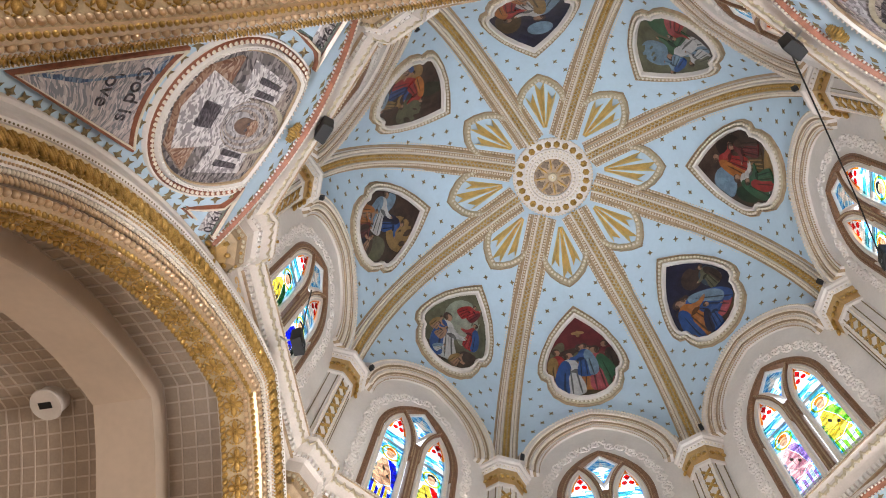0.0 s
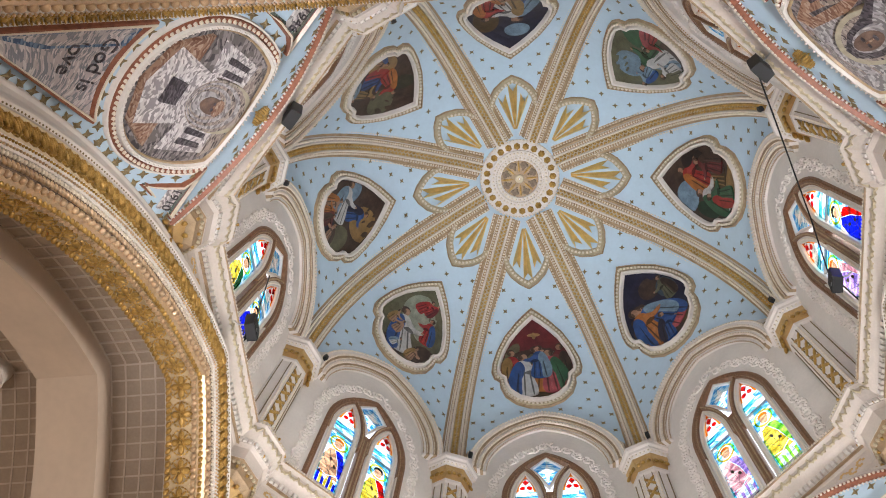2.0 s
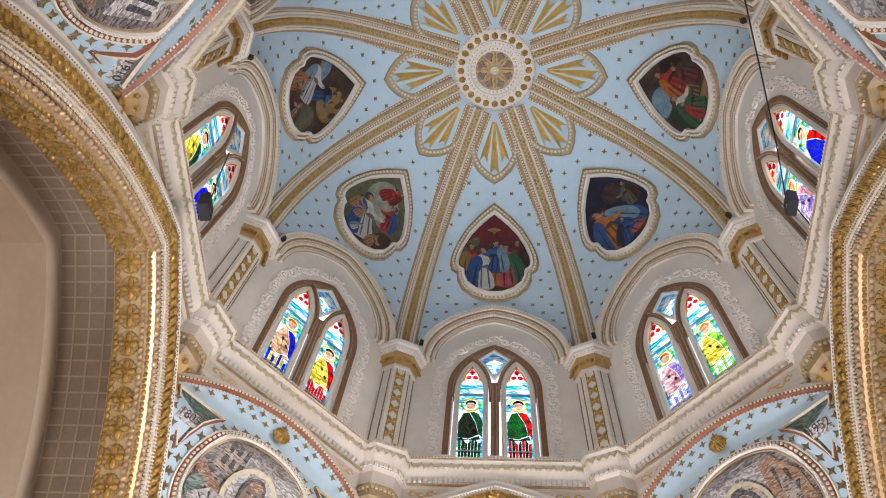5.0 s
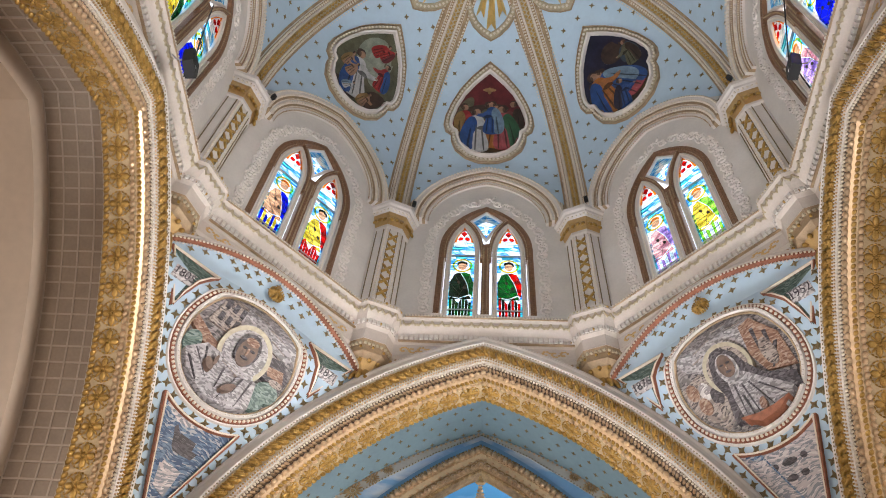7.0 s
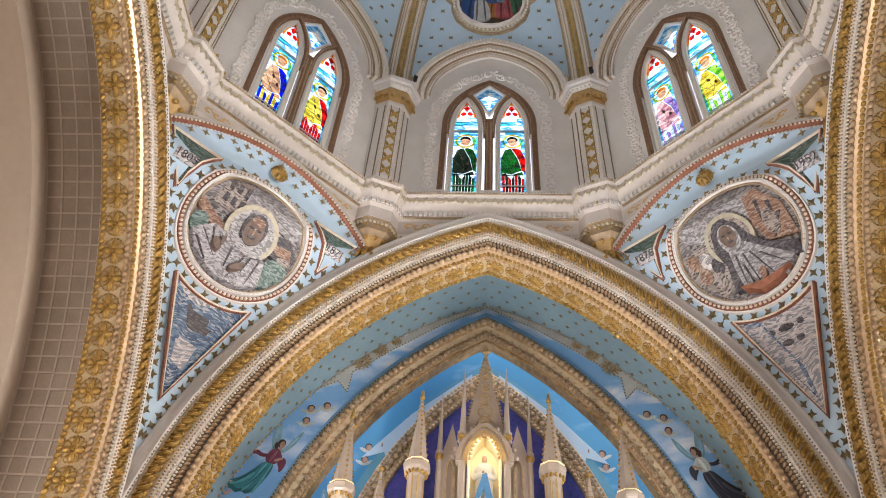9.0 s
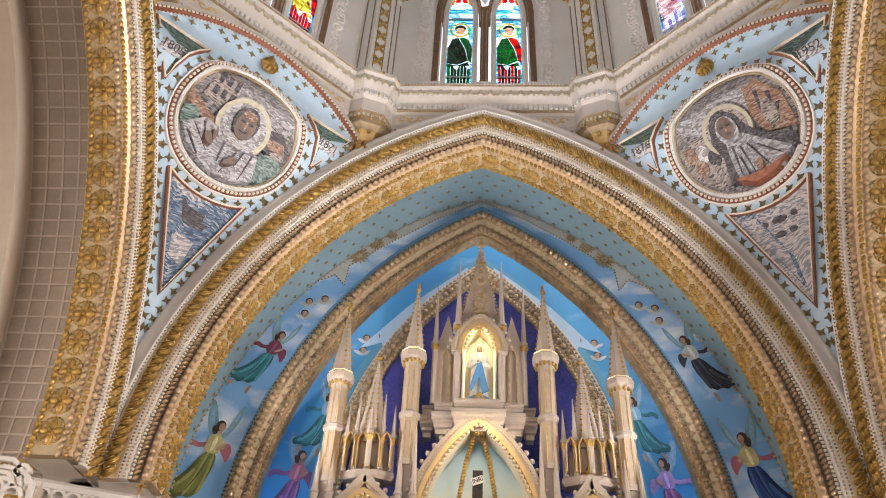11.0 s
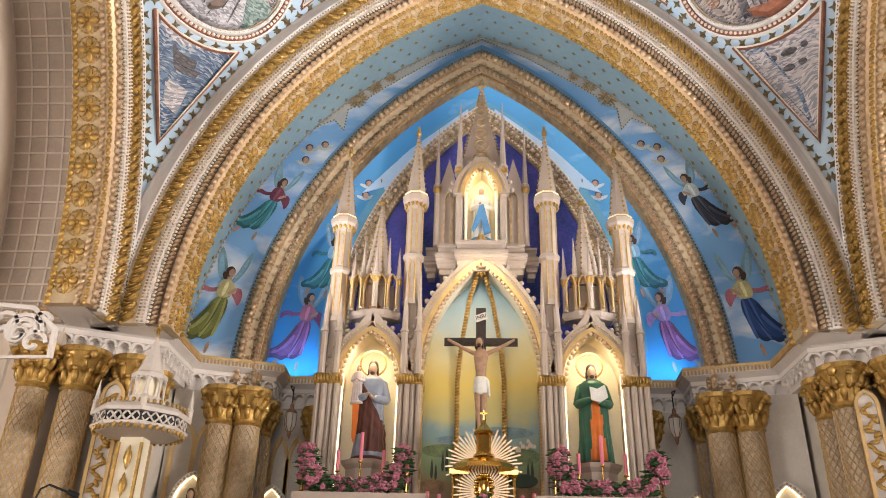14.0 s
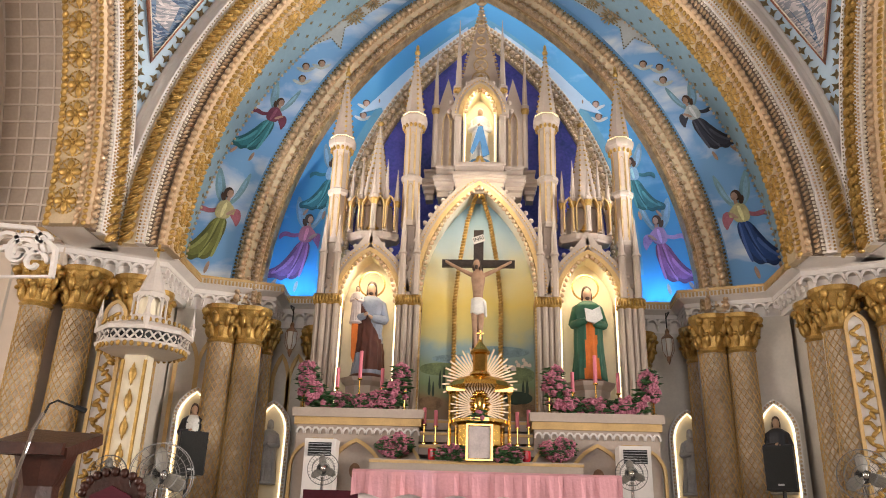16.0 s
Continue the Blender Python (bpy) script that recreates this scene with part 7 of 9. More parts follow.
first = {}
for s in (-1, 1):
    path = LEFT if s < 0 else [(-x, y) for x, y in LEFT][::-1]
    g = group_of("chancel_cornice", "white moulded cornice with a scalloped corbel table", "cornice", "structure")
    fixed(mesh("cornice_moulding", *path_sweep(path, [(-0.3, 4.6), (0.10, 4.6), (0.10, 4.78), (0.20, 4.82), (0.20, 4.88), (0.30, 4.94), (0.30, 5.02), (0.22, 5.06), (-0.3, 5.08)]), MOULD, g))
    fixed(mesh("cornice_edge", *path_sweep(path, [(0.28, 5.02), (0.31, 5.02), (0.31, 5.06), (0.22, 5.075)]), PALEGOLD, g))
    fixed(mesh("pier_face", *path_sweep(path, [(-0.5, 1.15), (-0.04, 1.15), (-0.04, 4.62), (-0.5, 4.62)]), PANELWHITE, g, "ivory plastered pier face"))
    b, b2 = Bag(), Bag()
    pts = [(x, y, 4.72) for x, y in offset_path(path, 0.14)]
    for p, t in steps_along(pts, 0.17):
        fr = frame_at(p, t, (0, 0, 1))
        side = fr.to_3x3() @ Vector((0, -1, 0))
        arc = [(0.085 * math.cos(math.pi * q / 6), 0.10 * math.sin(math.pi * q / 6)) for q in range(7)]
        m = Matrix((t, Vector((t.y, -t.x, 0)) * -1, Vector((0, 0, 1)))).transposed().to_4x4()
        m.translation = p
        b.add(ribbon(arc, 0.035, -0.05, 0.03), m)
        b.add(ball(5, 4, 0.022, 0.03, 0.05), m @ Matrix.Translation((0.085, -0.02, -0.04)))
    for p, t in steps_along([(x, y, 4.98) for x, y in offset_path(path, 0.31)], 0.05):
        b2.add(box(-0.012, 0.012, -0.012, 0.012, -0.03, 0.03), Matrix.Translation(p))
    b.done("scallops", MOULD, g, "", False, "stuff")
    b2.done("dentils", PALEGOLD, g, "", False, "stuff")
    for x, y, r in COLS:
        if r in first:
            copy_thing(first[r], Matrix.Translation((x * -s, y, 0)))
        else:
            first[r] = column(x * -s, y, r)
    # panelled wall between the columns: gilt pointed blind arches
    g = group_of("wall_panelling", "grey wall panels with slender gilt pointed arches", "panelling", "structure")
    for (x0, y0), (x1, y1), n in (((-4.22, 6.28), (-3.66, 6.48), 1), ((-3.12, 7.38), (-2.62, 7.38), 1)):
        a, c = Vector((x0 * -s, y0)), Vector((x1 * -s, y1))
        d = c - a
        m = Matrix((Vector((d.x, d.y, 0)).normalized(), Vector((-d.y, d.x, 0)).normalized(), Vector((0, 0, 1)))).transposed().to_4x4()
        m.translation = (a.x, a.y, 0)
        l = d.length
        pn = mesh("panel", *box(-0.08, l + 0.08, 0.02 if s < 0 else 0.02, 0.10, 1.15, 4.6), PANELWHITE, g)
        pn.matrix_local = m
        for q in (0.25, 0.75):
            line = [(q * l - 0.24 * l, 1.2), (q * l - 0.24 * l, 3.75), *pointed(0.24 * l, 0.42, 3.75, 6, q * l), (q * l + 0.24 * l, 1.2)]
            ob = mesh("blind_arch", *ribbon(line, 0.055, -0.02, 0.04), PALEGOLD, g)
            ob.matrix_local = m

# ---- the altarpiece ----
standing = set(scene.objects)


def set_forward(objects, f, camera_eye=(-0.02, -4.17, 1.67)):
    """Brings things laid out on the apse wall forward, scaled about the camera's eye to keep its view."""
    e = Vector(camera_eye)
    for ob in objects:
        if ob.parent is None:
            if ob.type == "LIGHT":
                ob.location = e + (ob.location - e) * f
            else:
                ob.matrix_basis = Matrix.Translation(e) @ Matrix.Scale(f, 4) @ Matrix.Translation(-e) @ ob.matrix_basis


MARBLE = mat("cream_painted_altarpiece", (0.43, 0.35, 0.29), 0.45, 0, 0.07, 3.0, 0.06, 50)
LED = glow("warm_led_light", (1.0, 0.80, 0.50), 2.2)
UPLED = glow("dim_warm_led_light", (1.0, 0.78, 0.46), 1.0)
NICHEWALL = mat("cream_niche_wall", (0.80, 0.72, 0.55), 0.6, 0, 0.05, 2.0)
RY = 7.1
altarpiece = group_of("altarpiece", "tall cream and gilt gothic altarpiece with three lit niches", "altarpiece")


def crocket_row(bag, p0, p1, gap, r, idx=0):
    for p, t in steps_along([p0, p1], gap):
        bag.add(ball(5, 4, r, r, r * 0.8), Matrix.Translation(p), idx)


def pinnacle(x, y, z0, z1, z2, tip, r, rings=()):
    """Octagonal shaft z0..z1, ringed head z1..z2, spire to the tip."""
    sh = Bag().add(octagon([(r * 0.95, z0), (r * 0.95, z0 + 0.06), (r * 0.85, z0 + 0.1), (r * 0.85, z1)]), Matrix.Translation((x, y, 0)))
    for zr in rings:
        sh.add(octagon([(r * 0.86, zr - 0.06), (r * 1.15, zr - 0.02), (r * 1.15, zr + 0.03), (r * 0.86, zr + 0.07)]), Matrix.Translation((x, y, 0)))
    shaft = sh.done("pinnacle_shaft", MARBLE, altarpiece)
    ed = Bag()
    for j in range(8):
        a = radians(22.5 + 45 * j)
        ed.add(lathe([(0.012, z0 + 0.1), (0.012, z1)], 4), Matrix.Translation((x + r * 0.86 * math.cos(a), y + r * 0.86 * math.sin(a), 0)))
    ed.done("gilt_edge", PALEGOLD, shaft, "", False)
    pan = Bag()
    for zb in [z0 + 0.14] + [zr + 0.1 for zr in rings]:
        zt = min([q for q in [zr - 0.1 for zr in rings] + [z1 - 0.16] if q > zb] or [z1 - 0.16])
        line = [(x - r * 0.22, zb), *pointed(r * 0.22, r * 0.5, zt - r * 0.5, 4, x), (x + r * 0.22, zb)]
        pan.add(ribbon(line, 0.016, y - r * 0.80, y - r * 0.74))
    pan.done("shaft_panel", RIBGOLD, shaft, "thin gilt panel lines")
    cap = Bag().add(octagon([(r * 0.85, z1 - 0.12), (r * 1.0, z1 - 0.06), (r * 1.45, z1 + 0.02), (r * 1.5, z1 + 0.06), (r * 1.5, z1 + 0.12), (r * 1.2, z2)]), Matrix.Translation((x, y, 0)))
    cap.done("pinnacle_head", MARBLE, shaft)
    gd = Bag()
    for j in range(14):
        a = 2 * math.pi * j / 14
        gd.add(ball(5, 4, 0.03, 0.03, 0.045), Matrix.Translation((x + r * 1.1 * math.cos(a), y + r * 1.1 * math.sin(a), z1 - 0.05)))
    sp = Bag().add(octagon([(r * 1.12, z2), (r * 0.08, tip - 0.12)]), Matrix.Translation((x, y, 0)))
    sp.done("spire", MARBLE, shaft)
    for j in range(0, 8, 2):
        a = radians(22.5 + 45 * j)
        crocket_row(gd, (x + r * 1.13 * math.cos(a), y + r * 1.13 * math.sin(a), z2 + 0.04), (x, y, tip - 0.1), 0.10, 0.026)
    gd.add(ball(6, 4, 0.05, 0.05, 0.06), Matrix.Translation((x, y, tip - 0.1)))
    gd.add(ball(6, 4, 0.03, 0.03, 0.09), Matrix.Translation((x, y, tip - 0.02)))
    gd.done("crocket_row", GOLD, shaft, "gilded crockets", True, "stuff")
    u = Bag().add(lathe([(r * 1.16, z2 + 0.005), (r * 1.36, z2 + 0.005)], 8, 22.5, cap=False), Matrix.Translation((x, y, 0)))
    u.done("uplight", UPLED, shaft, "warm light strip at the spire's foot")


def slim(x, y, z0, z1, tip, r):
    b = Bag().add(octagon([(r, z0), (r, z1), (r * 1.5, z1 + 0.02), (r * 1.5, z1 + 0.06), (r * 1.0, z1 + 0.09), (0.006, tip)]), Matrix.Translation((x, y, 0)))
    ob = b.done("slender_pinnacle", MARBLE, altarpiece)
    Bag().add(lathe([(r * 1.05, z1 - 0.1), (r * 1.5, z1 - 0.04), (r * 1.5, z1)], 10), Matrix.Translation((x, y, 0))).done("gilt_capital", GOLD, ob)


def ogee(x0, w, z0, h, tipz, n=10):
    """Pointed arch line that ends in a drawn-up point."""
    line = pointed(w, h, z0, n, x0)
    k = len(line) // 2
    line[k] = (x0, tipz)
    line[k - 1] = (x0 - 0.035, z0 + h + (tipz - z0 - h) * 0.35)
    line[k + 1] = (x0 + 0.035, z0 + h + (tipz - z0 - h) * 0.35)
    return line


def niche(name, x0, w, zb, zs, h, tipz, depth, back, y=RY):
    """A lit niche: back, side walls, pointed hood, cusps and crockets."""
    hd = mesh(name + "_hood", *ribbon(ogee(x0, w + 0.13, zs, h + 0.12, tipz), 0.15, y - 0.14, y + 0.1), MARBLE, altarpiece)
    mesh("hood_gilt", *ribbon(pointed(w + 0.05, h + 0.03, zs, 10, x0), 0.07, y - 0.16, y + 0.05), PALEGOLD, hd)
    line = [(x0 - w, zb), *pointed(w, h, zs, 10, x0), (x0 + w, zb)]
    mesh(name + "_back", *plate(line, y + depth, y + depth + 0.02), back, altarpiece)
    mesh(name + "_reveal", *ribbon(line, 0.03, y - 0.02, y + depth), NICHEWALL, altarpiece)
    b = Bag()
    for p, t in steps_along([(x, y - 0.15, z) for x, z in pointed(w - 0.03, h - 0.03, zs, 10, x0)], 0.085):
        b.add(ball(5, 4, 0.036, 0.025, 0.036), Matrix.Translation(p), 0)
    for p, t in steps_along([(x, y - 0.16, z) for x, z in pointed(w + 0.14, h + 0.13, zs, 10, x0)], 0.055):
        b.add(ball(5, 3, 0.018, 0.014, 0.018), Matrix.Translation(p), 1)
    for p, t in steps_along([(x, y - 0.1, z) for x, z in pointed(w + 0.25, h + 0.22, zs, 10, x0)], 0.16):
        b.add(ball(5, 4, 0.045, 0.035, 0.045), Matrix.Translation(p), 2)
    b.add(ball(6, 5, 0.07, 0.05, 0.10), Matrix.Translation((x0, y - 0.08, tipz + 0.06)), 3)
    b.add(ball(6, 4, 0.11, 0.04, 0.035), Matrix.Translation((x0, y - 0.08, tipz + 0.04)), 3)
    b.done("cusp_row", [CHAMPAGNE, PALEGOLD, MARBLE, GOLD], hd, "", True, "stuff")
    return hd


def cluster(x, z0, z1, w, y=RY, cap=True):
    """Bundled shafts with a gilt capital band."""
    ob = mesh("pier_core", *box(x - w, x + w, y - 0.05, y + 0.35, z0, z1), MARBLE, altarpiece)
    for j in range(4):
        mesh("shaft", *lathe([(w * 0.24, z0), (w * 0.24, z1)], 8), MARBLE, ob).location = (x - w * 0.75 + w * 0.5 * j, y - 0.07 - 0.03 * (j % 2), 0)
    if cap:
        c = Bag().add(box(x - w * 1.08, x + w * 1.08, y - 0.15, y + 0.3, z1 - 0.02, z1 + 0.13))
        for j in range(9):
            c.add(ball(5, 4, w * 0.14, 0.05, 0.06), Matrix.Translation((x - w * 1.0 + w * 0.25 * j, y - 0.15, z1 + 0.06)))
        c.done("gilt_capital", GOLD, ob, "gilded capital band", True)


for s in (-1, 1):
    cluster(s * 2.30, 3.25, 4.92, 0.19)
    cluster(s * 1.06, 3.25, 4.92, 0.18)
    # upper shafts over the capitals
    for x, zt in ((2.30, 6.0), (1.06, 6.4)):
        for dx in (-0.11, 0.11):
            mesh("upper_shaft", *octagon([(0.055, 5.05), (0.055, 5.7), (0.075, 5.72), (0.05, 5.78), (0.006, zt + 0.35)]), MARBLE, altarpiece).location = (s * x + dx, RY - 0.14, 0)
        mesh("upper_core", *octagon([(0.12, 5.05), (0.12, 6.4)]), MARBLE, altarpiece).location = (s * x, RY + 0.02, 0)
    pinnacle(s * 2.28, RY, 5.9, 7.60, 7.76, 9.15, 0.155, (6.78,))
    pinnacle(s * 1.10, RY, 6.2, 8.03, 8.20, 9.58, 0.155, (7.03,))
    # spired canopy over each side niche
    b = Bag().add(octagon([(0.40, 5.98), (0.44, 6.02), (0.44, 6.1), (0.33, 6.14), (0.30, 6.55)]), Matrix.Translation((s * 1.68, RY + 0.12, 0)) @ Matrix.Diagonal((1, 0.6, 1, 1)))
    b.add(octagon([(0.26, 6.55), (0.015, 8.1)]), Matrix.Translation((s * 1.68, RY + 0.12, 0)))
    cn = b.done("canopy", MARBLE, altarpiece)
    c = Bag()
    for j in range(8):
        a = radians(22.5 + 45 * j)
        crocket_row(c, (s * 1.68 + 0.27 * math.cos(a), RY + 0.12 + 0.27 * math.sin(a), 6.6), (s * 1.68, RY + 0.12, 8.05), 0.10, 0.024)
    c.add(ball(6, 4, 0.07, 0.05, 0.05), Matrix.Translation((s * 1.68, RY + 0.12, 8.14)))
    c.done("crocket_row", GOLD, cn, "", True, "stuff")
    for dx, zt in ((-0.36, 7.2), (-0.2, 7.35), (0.02, 7.15), (0.2, 7.35), (0.36, 7.2)):
        slim(s * 1.68 + dx, RY - 0.22 + abs(dx) * 0.5, 6.1, 6.62, zt, 0.042)
    for dx in (-0.28, -0.09, 0.11, 0.28):
        line = [(s * 1.68 + dx - 0.07, 6.12), *pointed(0.07, 0.16, 6.5, 4, s * 1.68 + dx), (s * 1.68 + dx + 0.07, 6.12)]
        mesh("canopy_panel", *ribbon(line, 0.02, RY - 0.22, RY - 0.1), PALEGOLD, cn)
    niche("side_niche", s * 1.68, 0.45, 3.3, 4.95, 0.80, 6.12, 0.34, NICHEWALL)
    for dx in (-0.42, 0.42):
        mesh("led_strip", *box(s * 1.68 + dx - 0.012, s * 1.68 + dx + 0.012, RY + 0.03, RY + 0.06, 3.35, 5.1), LED, altarpiece, "warm light strip in the niche")
    lamp("niche_lamp", "AREA", look((s * 1.68, RY - 0.12, 5.5), (s * 1.68, RY + 0.2, 4.0)), 7.5, (1, 0.82, 0.52), 0.3)

# middle niche with its painted landscape
LAND = bpy.data.materials.new("painted_landscape")
LAND.use_nodes = True
_nt, _nd = LAND.node_tree, LAND.node_tree.nodes
_co = _nd.new("ShaderNodeTexCoord")
_sep = _nd.new("ShaderNodeSeparateXYZ")
_nz = _nd.new("ShaderNodeTexNoise")
_nz.inputs["Scale"].default_value, _nz.inputs["Detail"].default_value = 1.6, 6
_ad = _nd.new("ShaderNodeMath")
_ad.operation = "MULTIPLY_ADD"
_ad.inputs[1].default_value = 0.9
_nt.links.new(_co.outputs["Object"], _sep.inputs["Vector"])
_nt.links.new(_co.outputs["Object"], _nz.inputs["Vector"])
_nt.links.new(_nz.outputs["Fac"], _ad.inputs[0])
_nt.links.new(_sep.outputs["Z"], _ad.inputs[2])
_mr = _nd.new("ShaderNodeMapRange")
_mr.inputs["From Min"].default_value, _mr.inputs["From Max"].default_value = 3.6, 7.4
_nt.links.new(_ad.outputs[0], _mr.inputs["Value"])
_rp = _nd.new("ShaderNodeValToRGB")
_rp.color_ramp.elements[0].color, _rp.color_ramp.elements[1].color = (0.16, 0.10, 0.05, 1), (0.20, 0.42, 0.62, 1)
for pos, c in ((0.10, (0.20, 0.13, 0.05)), (0.16, (0.16, 0.22, 0.09)), (0.24, (0.22, 0.30, 0.18)), (0.31, (0.22, 0.33, 0.36)), (0.37, (0.50, 0.46, 0.20)), (0.50, (0.72, 0.54, 0.13)), (0.62, (0.70, 0.60, 0.30)), (0.74, (0.46, 0.54, 0.54))):
    e = _rp.color_ramp.elements.new(pos)
    e.color = (*c, 1)
_nt.links.new(_mr.outputs["Result"], _rp.inputs["Fac"])
_nt.links.new(_rp.outputs["Color"], _nd["Principled BSDF"].inputs["Base Color"])
niche("middle_niche", 0.0, 0.90, 3.0, 5.1, 1.80, 7.30, 0.34, LAND)
TREE = mat("painted_dark_cypress", (0.03, 0.05, 0.03), 0.7)
HILL = mat("painted_green_hill", (0.17, 0.22, 0.10), 0.7, 0, 0.35, 7)
FARHILL = mat("painted_blue_hill", (0.20, 0.30, 0.33), 0.7, 0, 0.3, 6)
EARTH = mat("painted_brown_earth", (0.20, 0.12, 0.06), 0.7, 0, 0.35, 8)
for x, z, w, h in ((-0.72, 3.62, 0.022, 0.30), (-0.66, 3.60, 0.02, 0.24), (-0.56, 3.72, 0.022, 0.30), (-0.50, 3.72, 0.026, 0.36), (0.70, 3.66, 0.02, 0.22), (0.76, 3.64, 0.024, 0.26)):
    crown = [(x + w * a, z + h * q) for a, q in ((-0.5, 0), (-1, 0.2), (-0.8, 0.5), (-0.5, 0.75), (0, 1.0), (0.4, 0.8), (0.9, 0.45), (1, 0.2), (0.5, 0))]
    mesh("painted_cypress", *plate(crown, RY + 0.33, RY + 0.345), TREE, altarpiece)
for x, z, rx, rz, m in ((-0.55, 4.02, 0.34, 0.10, HILL), (0.5, 3.95, 0.4, 0.14, HILL), (-0.3, 4.18, 0.4, 0.07, FARHILL), (0.3, 4.3, 0.5, 0.09, FARHILL), (0.62, 3.60, 0.22, 0.10, TREE), (-0.7, 3.5, 0.2, 0.10, EARTH), (0.72, 3.42, 0.24, 0.10, EARTH)):
    mesh("painted_hill", *plate([(max(-0.87, min(0.87, u)), w) for u, w in ellipse(x, z, rx, rz, 24)], RY + 0.334, RY + 0.343), m, altarpiece)
b = Bag()
for x, z, w in ((0.44, 4.04, 0.03), (0.50, 4.07, 0.024), (0.56, 4.05, 0.036), (0.63, 4.10, 0.03), (0.69, 4.08, 0.022), (0.74, 4.12, 0.034), (0.80, 4.10, 0.026), (0.60, 4.15, 0.02), (0.71, 4.18, 0.024)):
    b.add(plate([(x - w, z - w), (x - w, z + w * 0.6), (x, z + w * 1.3), (x + w, z + w * 0.6), (x + w, z - w)], RY + 0.325, RY + 0.340))
b.done("painted_town", CREAM, altarpiece)
for s in (-1, 1):
    b, r = Bag(), Bag()
    pts = [(s * 0.36, RY + 0.30, 3.2), (s * 0.36, RY + 0.30, 5.1), (s * 0.30, RY + 0.26, 5.7), (s * 0.18, RY + 0.16, 6.4), (s * 0.03, RY + 0.05, 6.86)]
    for p, t in steps_along(pts, 0.05):
        b.add(ball(5, 4, 0.05, 0.03, 0.03), frame_at(p, t, (0, -1, 0)) @ Matrix.Rotation(1.1, 4, "Z"))
    b.done("gilt_rib", GOLD, altarpiece, "gilded rope rib", True)
    for p, t in steps_along([(s * 0.9, RY - 0.05, 3.25), (s * 0.9, RY - 0.05, 5.0)], 0.05):
        r.add(ball(5, 4, 0.055, 0.035, 0.035), frame_at(p, t, (0, -1, 0)) @ Matrix.Rotation(0.9, 4, "Z"))
    r.done("rope_column", PALEGOLD, altarpiece, "gilt rope column", True)
b = Bag()
for j in range(12):
    b.add(ball(5, 4, 0.09, 0.03, 0.025), Matrix.Translation((0, RY - 0.03, 6.86)) @ Matrix.Rotation(2 * math.pi * j / 12, 4, "Y") @ Matrix.Translation((0.08, 0, 0)))
b.done("gilt_boss", GOLD, altarpiece, "gilded flower boss", True)
lamp("niche_lamp", "AREA", look((0, RY - 0.7, 6.9), (0, RY + 0.3, 4.4)), 13, (1, 0.86, 0.6), 0.4)

# upper tabernacle with its own niche and openwork spire
for x0, x1, y0 in ((-0.40, 0.40, RY - 0.16), (0.40, 0.72, RY - 0.02), (-0.72, -0.40, RY - 0.02), (0.72, 0.92, RY + 0.12), (-0.92, -0.72, RY + 0.12)):
    v, f = [], []
    prof = [(-0.08, 6.78), (-0.08, 6.86), (-0.03, 6.88), (-0.03, 6.94), (0.03, 6.98), (0.03, 7.02), (0.06, 7.04), (0.06, 7.10), (0.0, 7.14), (-0.03, 7.16), (-0.03, 7.24), (0.0, 7.26), (0.0, 7.30)]
    for o, z in prof:
        v += [(x0 - o * 0.5, RY + 0.38, z), (x0 - o * 0.5, y0 - o, z), (x1 + o * 0.5, y0 - o, z), (x1 + o * 0.5, RY + 0.38, z)]
    for q in range(len(prof) - 1):
        f += [(4 * q + w, 4 * q + (w + 1) % 4, 4 * q + 4 + (w + 1) % 4, 4 * q + 4 + w) for w in range(4)]
    f += [(0, 1, 2, 3), tuple(4 * len(prof) - 4 + w for w in (3, 2, 1, 0))]
    fixed(mesh("upper_base", v, f, MARBLE, altarpiece))
for s in (-1, 1):
    mesh("upper_wall", *box(min(s * 0.30, s * 0.72), max(s * 0.30, s * 0.72), RY + 0.06, RY + 0.36, 7.28, 8.45 if s else 8), MARBLE, altarpiece)
    for x in (0.42, 0.56):
        line = [(s * x - 0.06, 7.32), *pointed(0.06, 0.2, 8.1, 4, s * x), (s * x + 0.06, 7.32)]
        mesh("upper_panel", *ribbon(line, 0.02, RY + 0.02, RY + 0.07), RIBGOLD, altarpiece)
    slim(s * 0.37, RY - 0.02, 7.3, 8.72, 10.14, 0.062)
    slim(s * 0.75, RY + 0.08, 7.3, 8.4, 9.64, 0.05)
    mesh("upper_gable", *plate([(s * 0.42, 8.45), (s * 0.55, 9.0), (s * 0.70, 8.45)], RY + 0.06, RY + 0.2), MARBLE, altarpiece)
niche("upper_niche", 0.0, 0.27, 7.3, 8.2, 0.52, 8.85, 0.26, NICHEWALL, RY + 0.02)
for dx in (-0.25, 0.25):
    mesh("led_strip", *box(dx - 0.01, dx + 0.01, RY + 0.05, RY + 0.08, 7.32, 8.3), LED, altarpiece, "warm light strip in the niche")
lamp("niche_lamp", "AREA", look((0, RY - 0.15, 8.6), (0, RY + 0.25, 7.6)), 4, (1, 0.84, 0.5), 0.2)
sp = mesh("upper_spire", *plate([(-0.36, 8.75), (0, 10.48), (0.36, 8.75)], RY + 0.06, RY + 0.10), MARBLE, altarpiece)
b = Bag()
for s in (-1, 1):
    crocket_row(b, (s * 0.37, RY + 0.04, 8.8), (s * 0.01, RY + 0.04, 10.46), 0.075, 0.032)
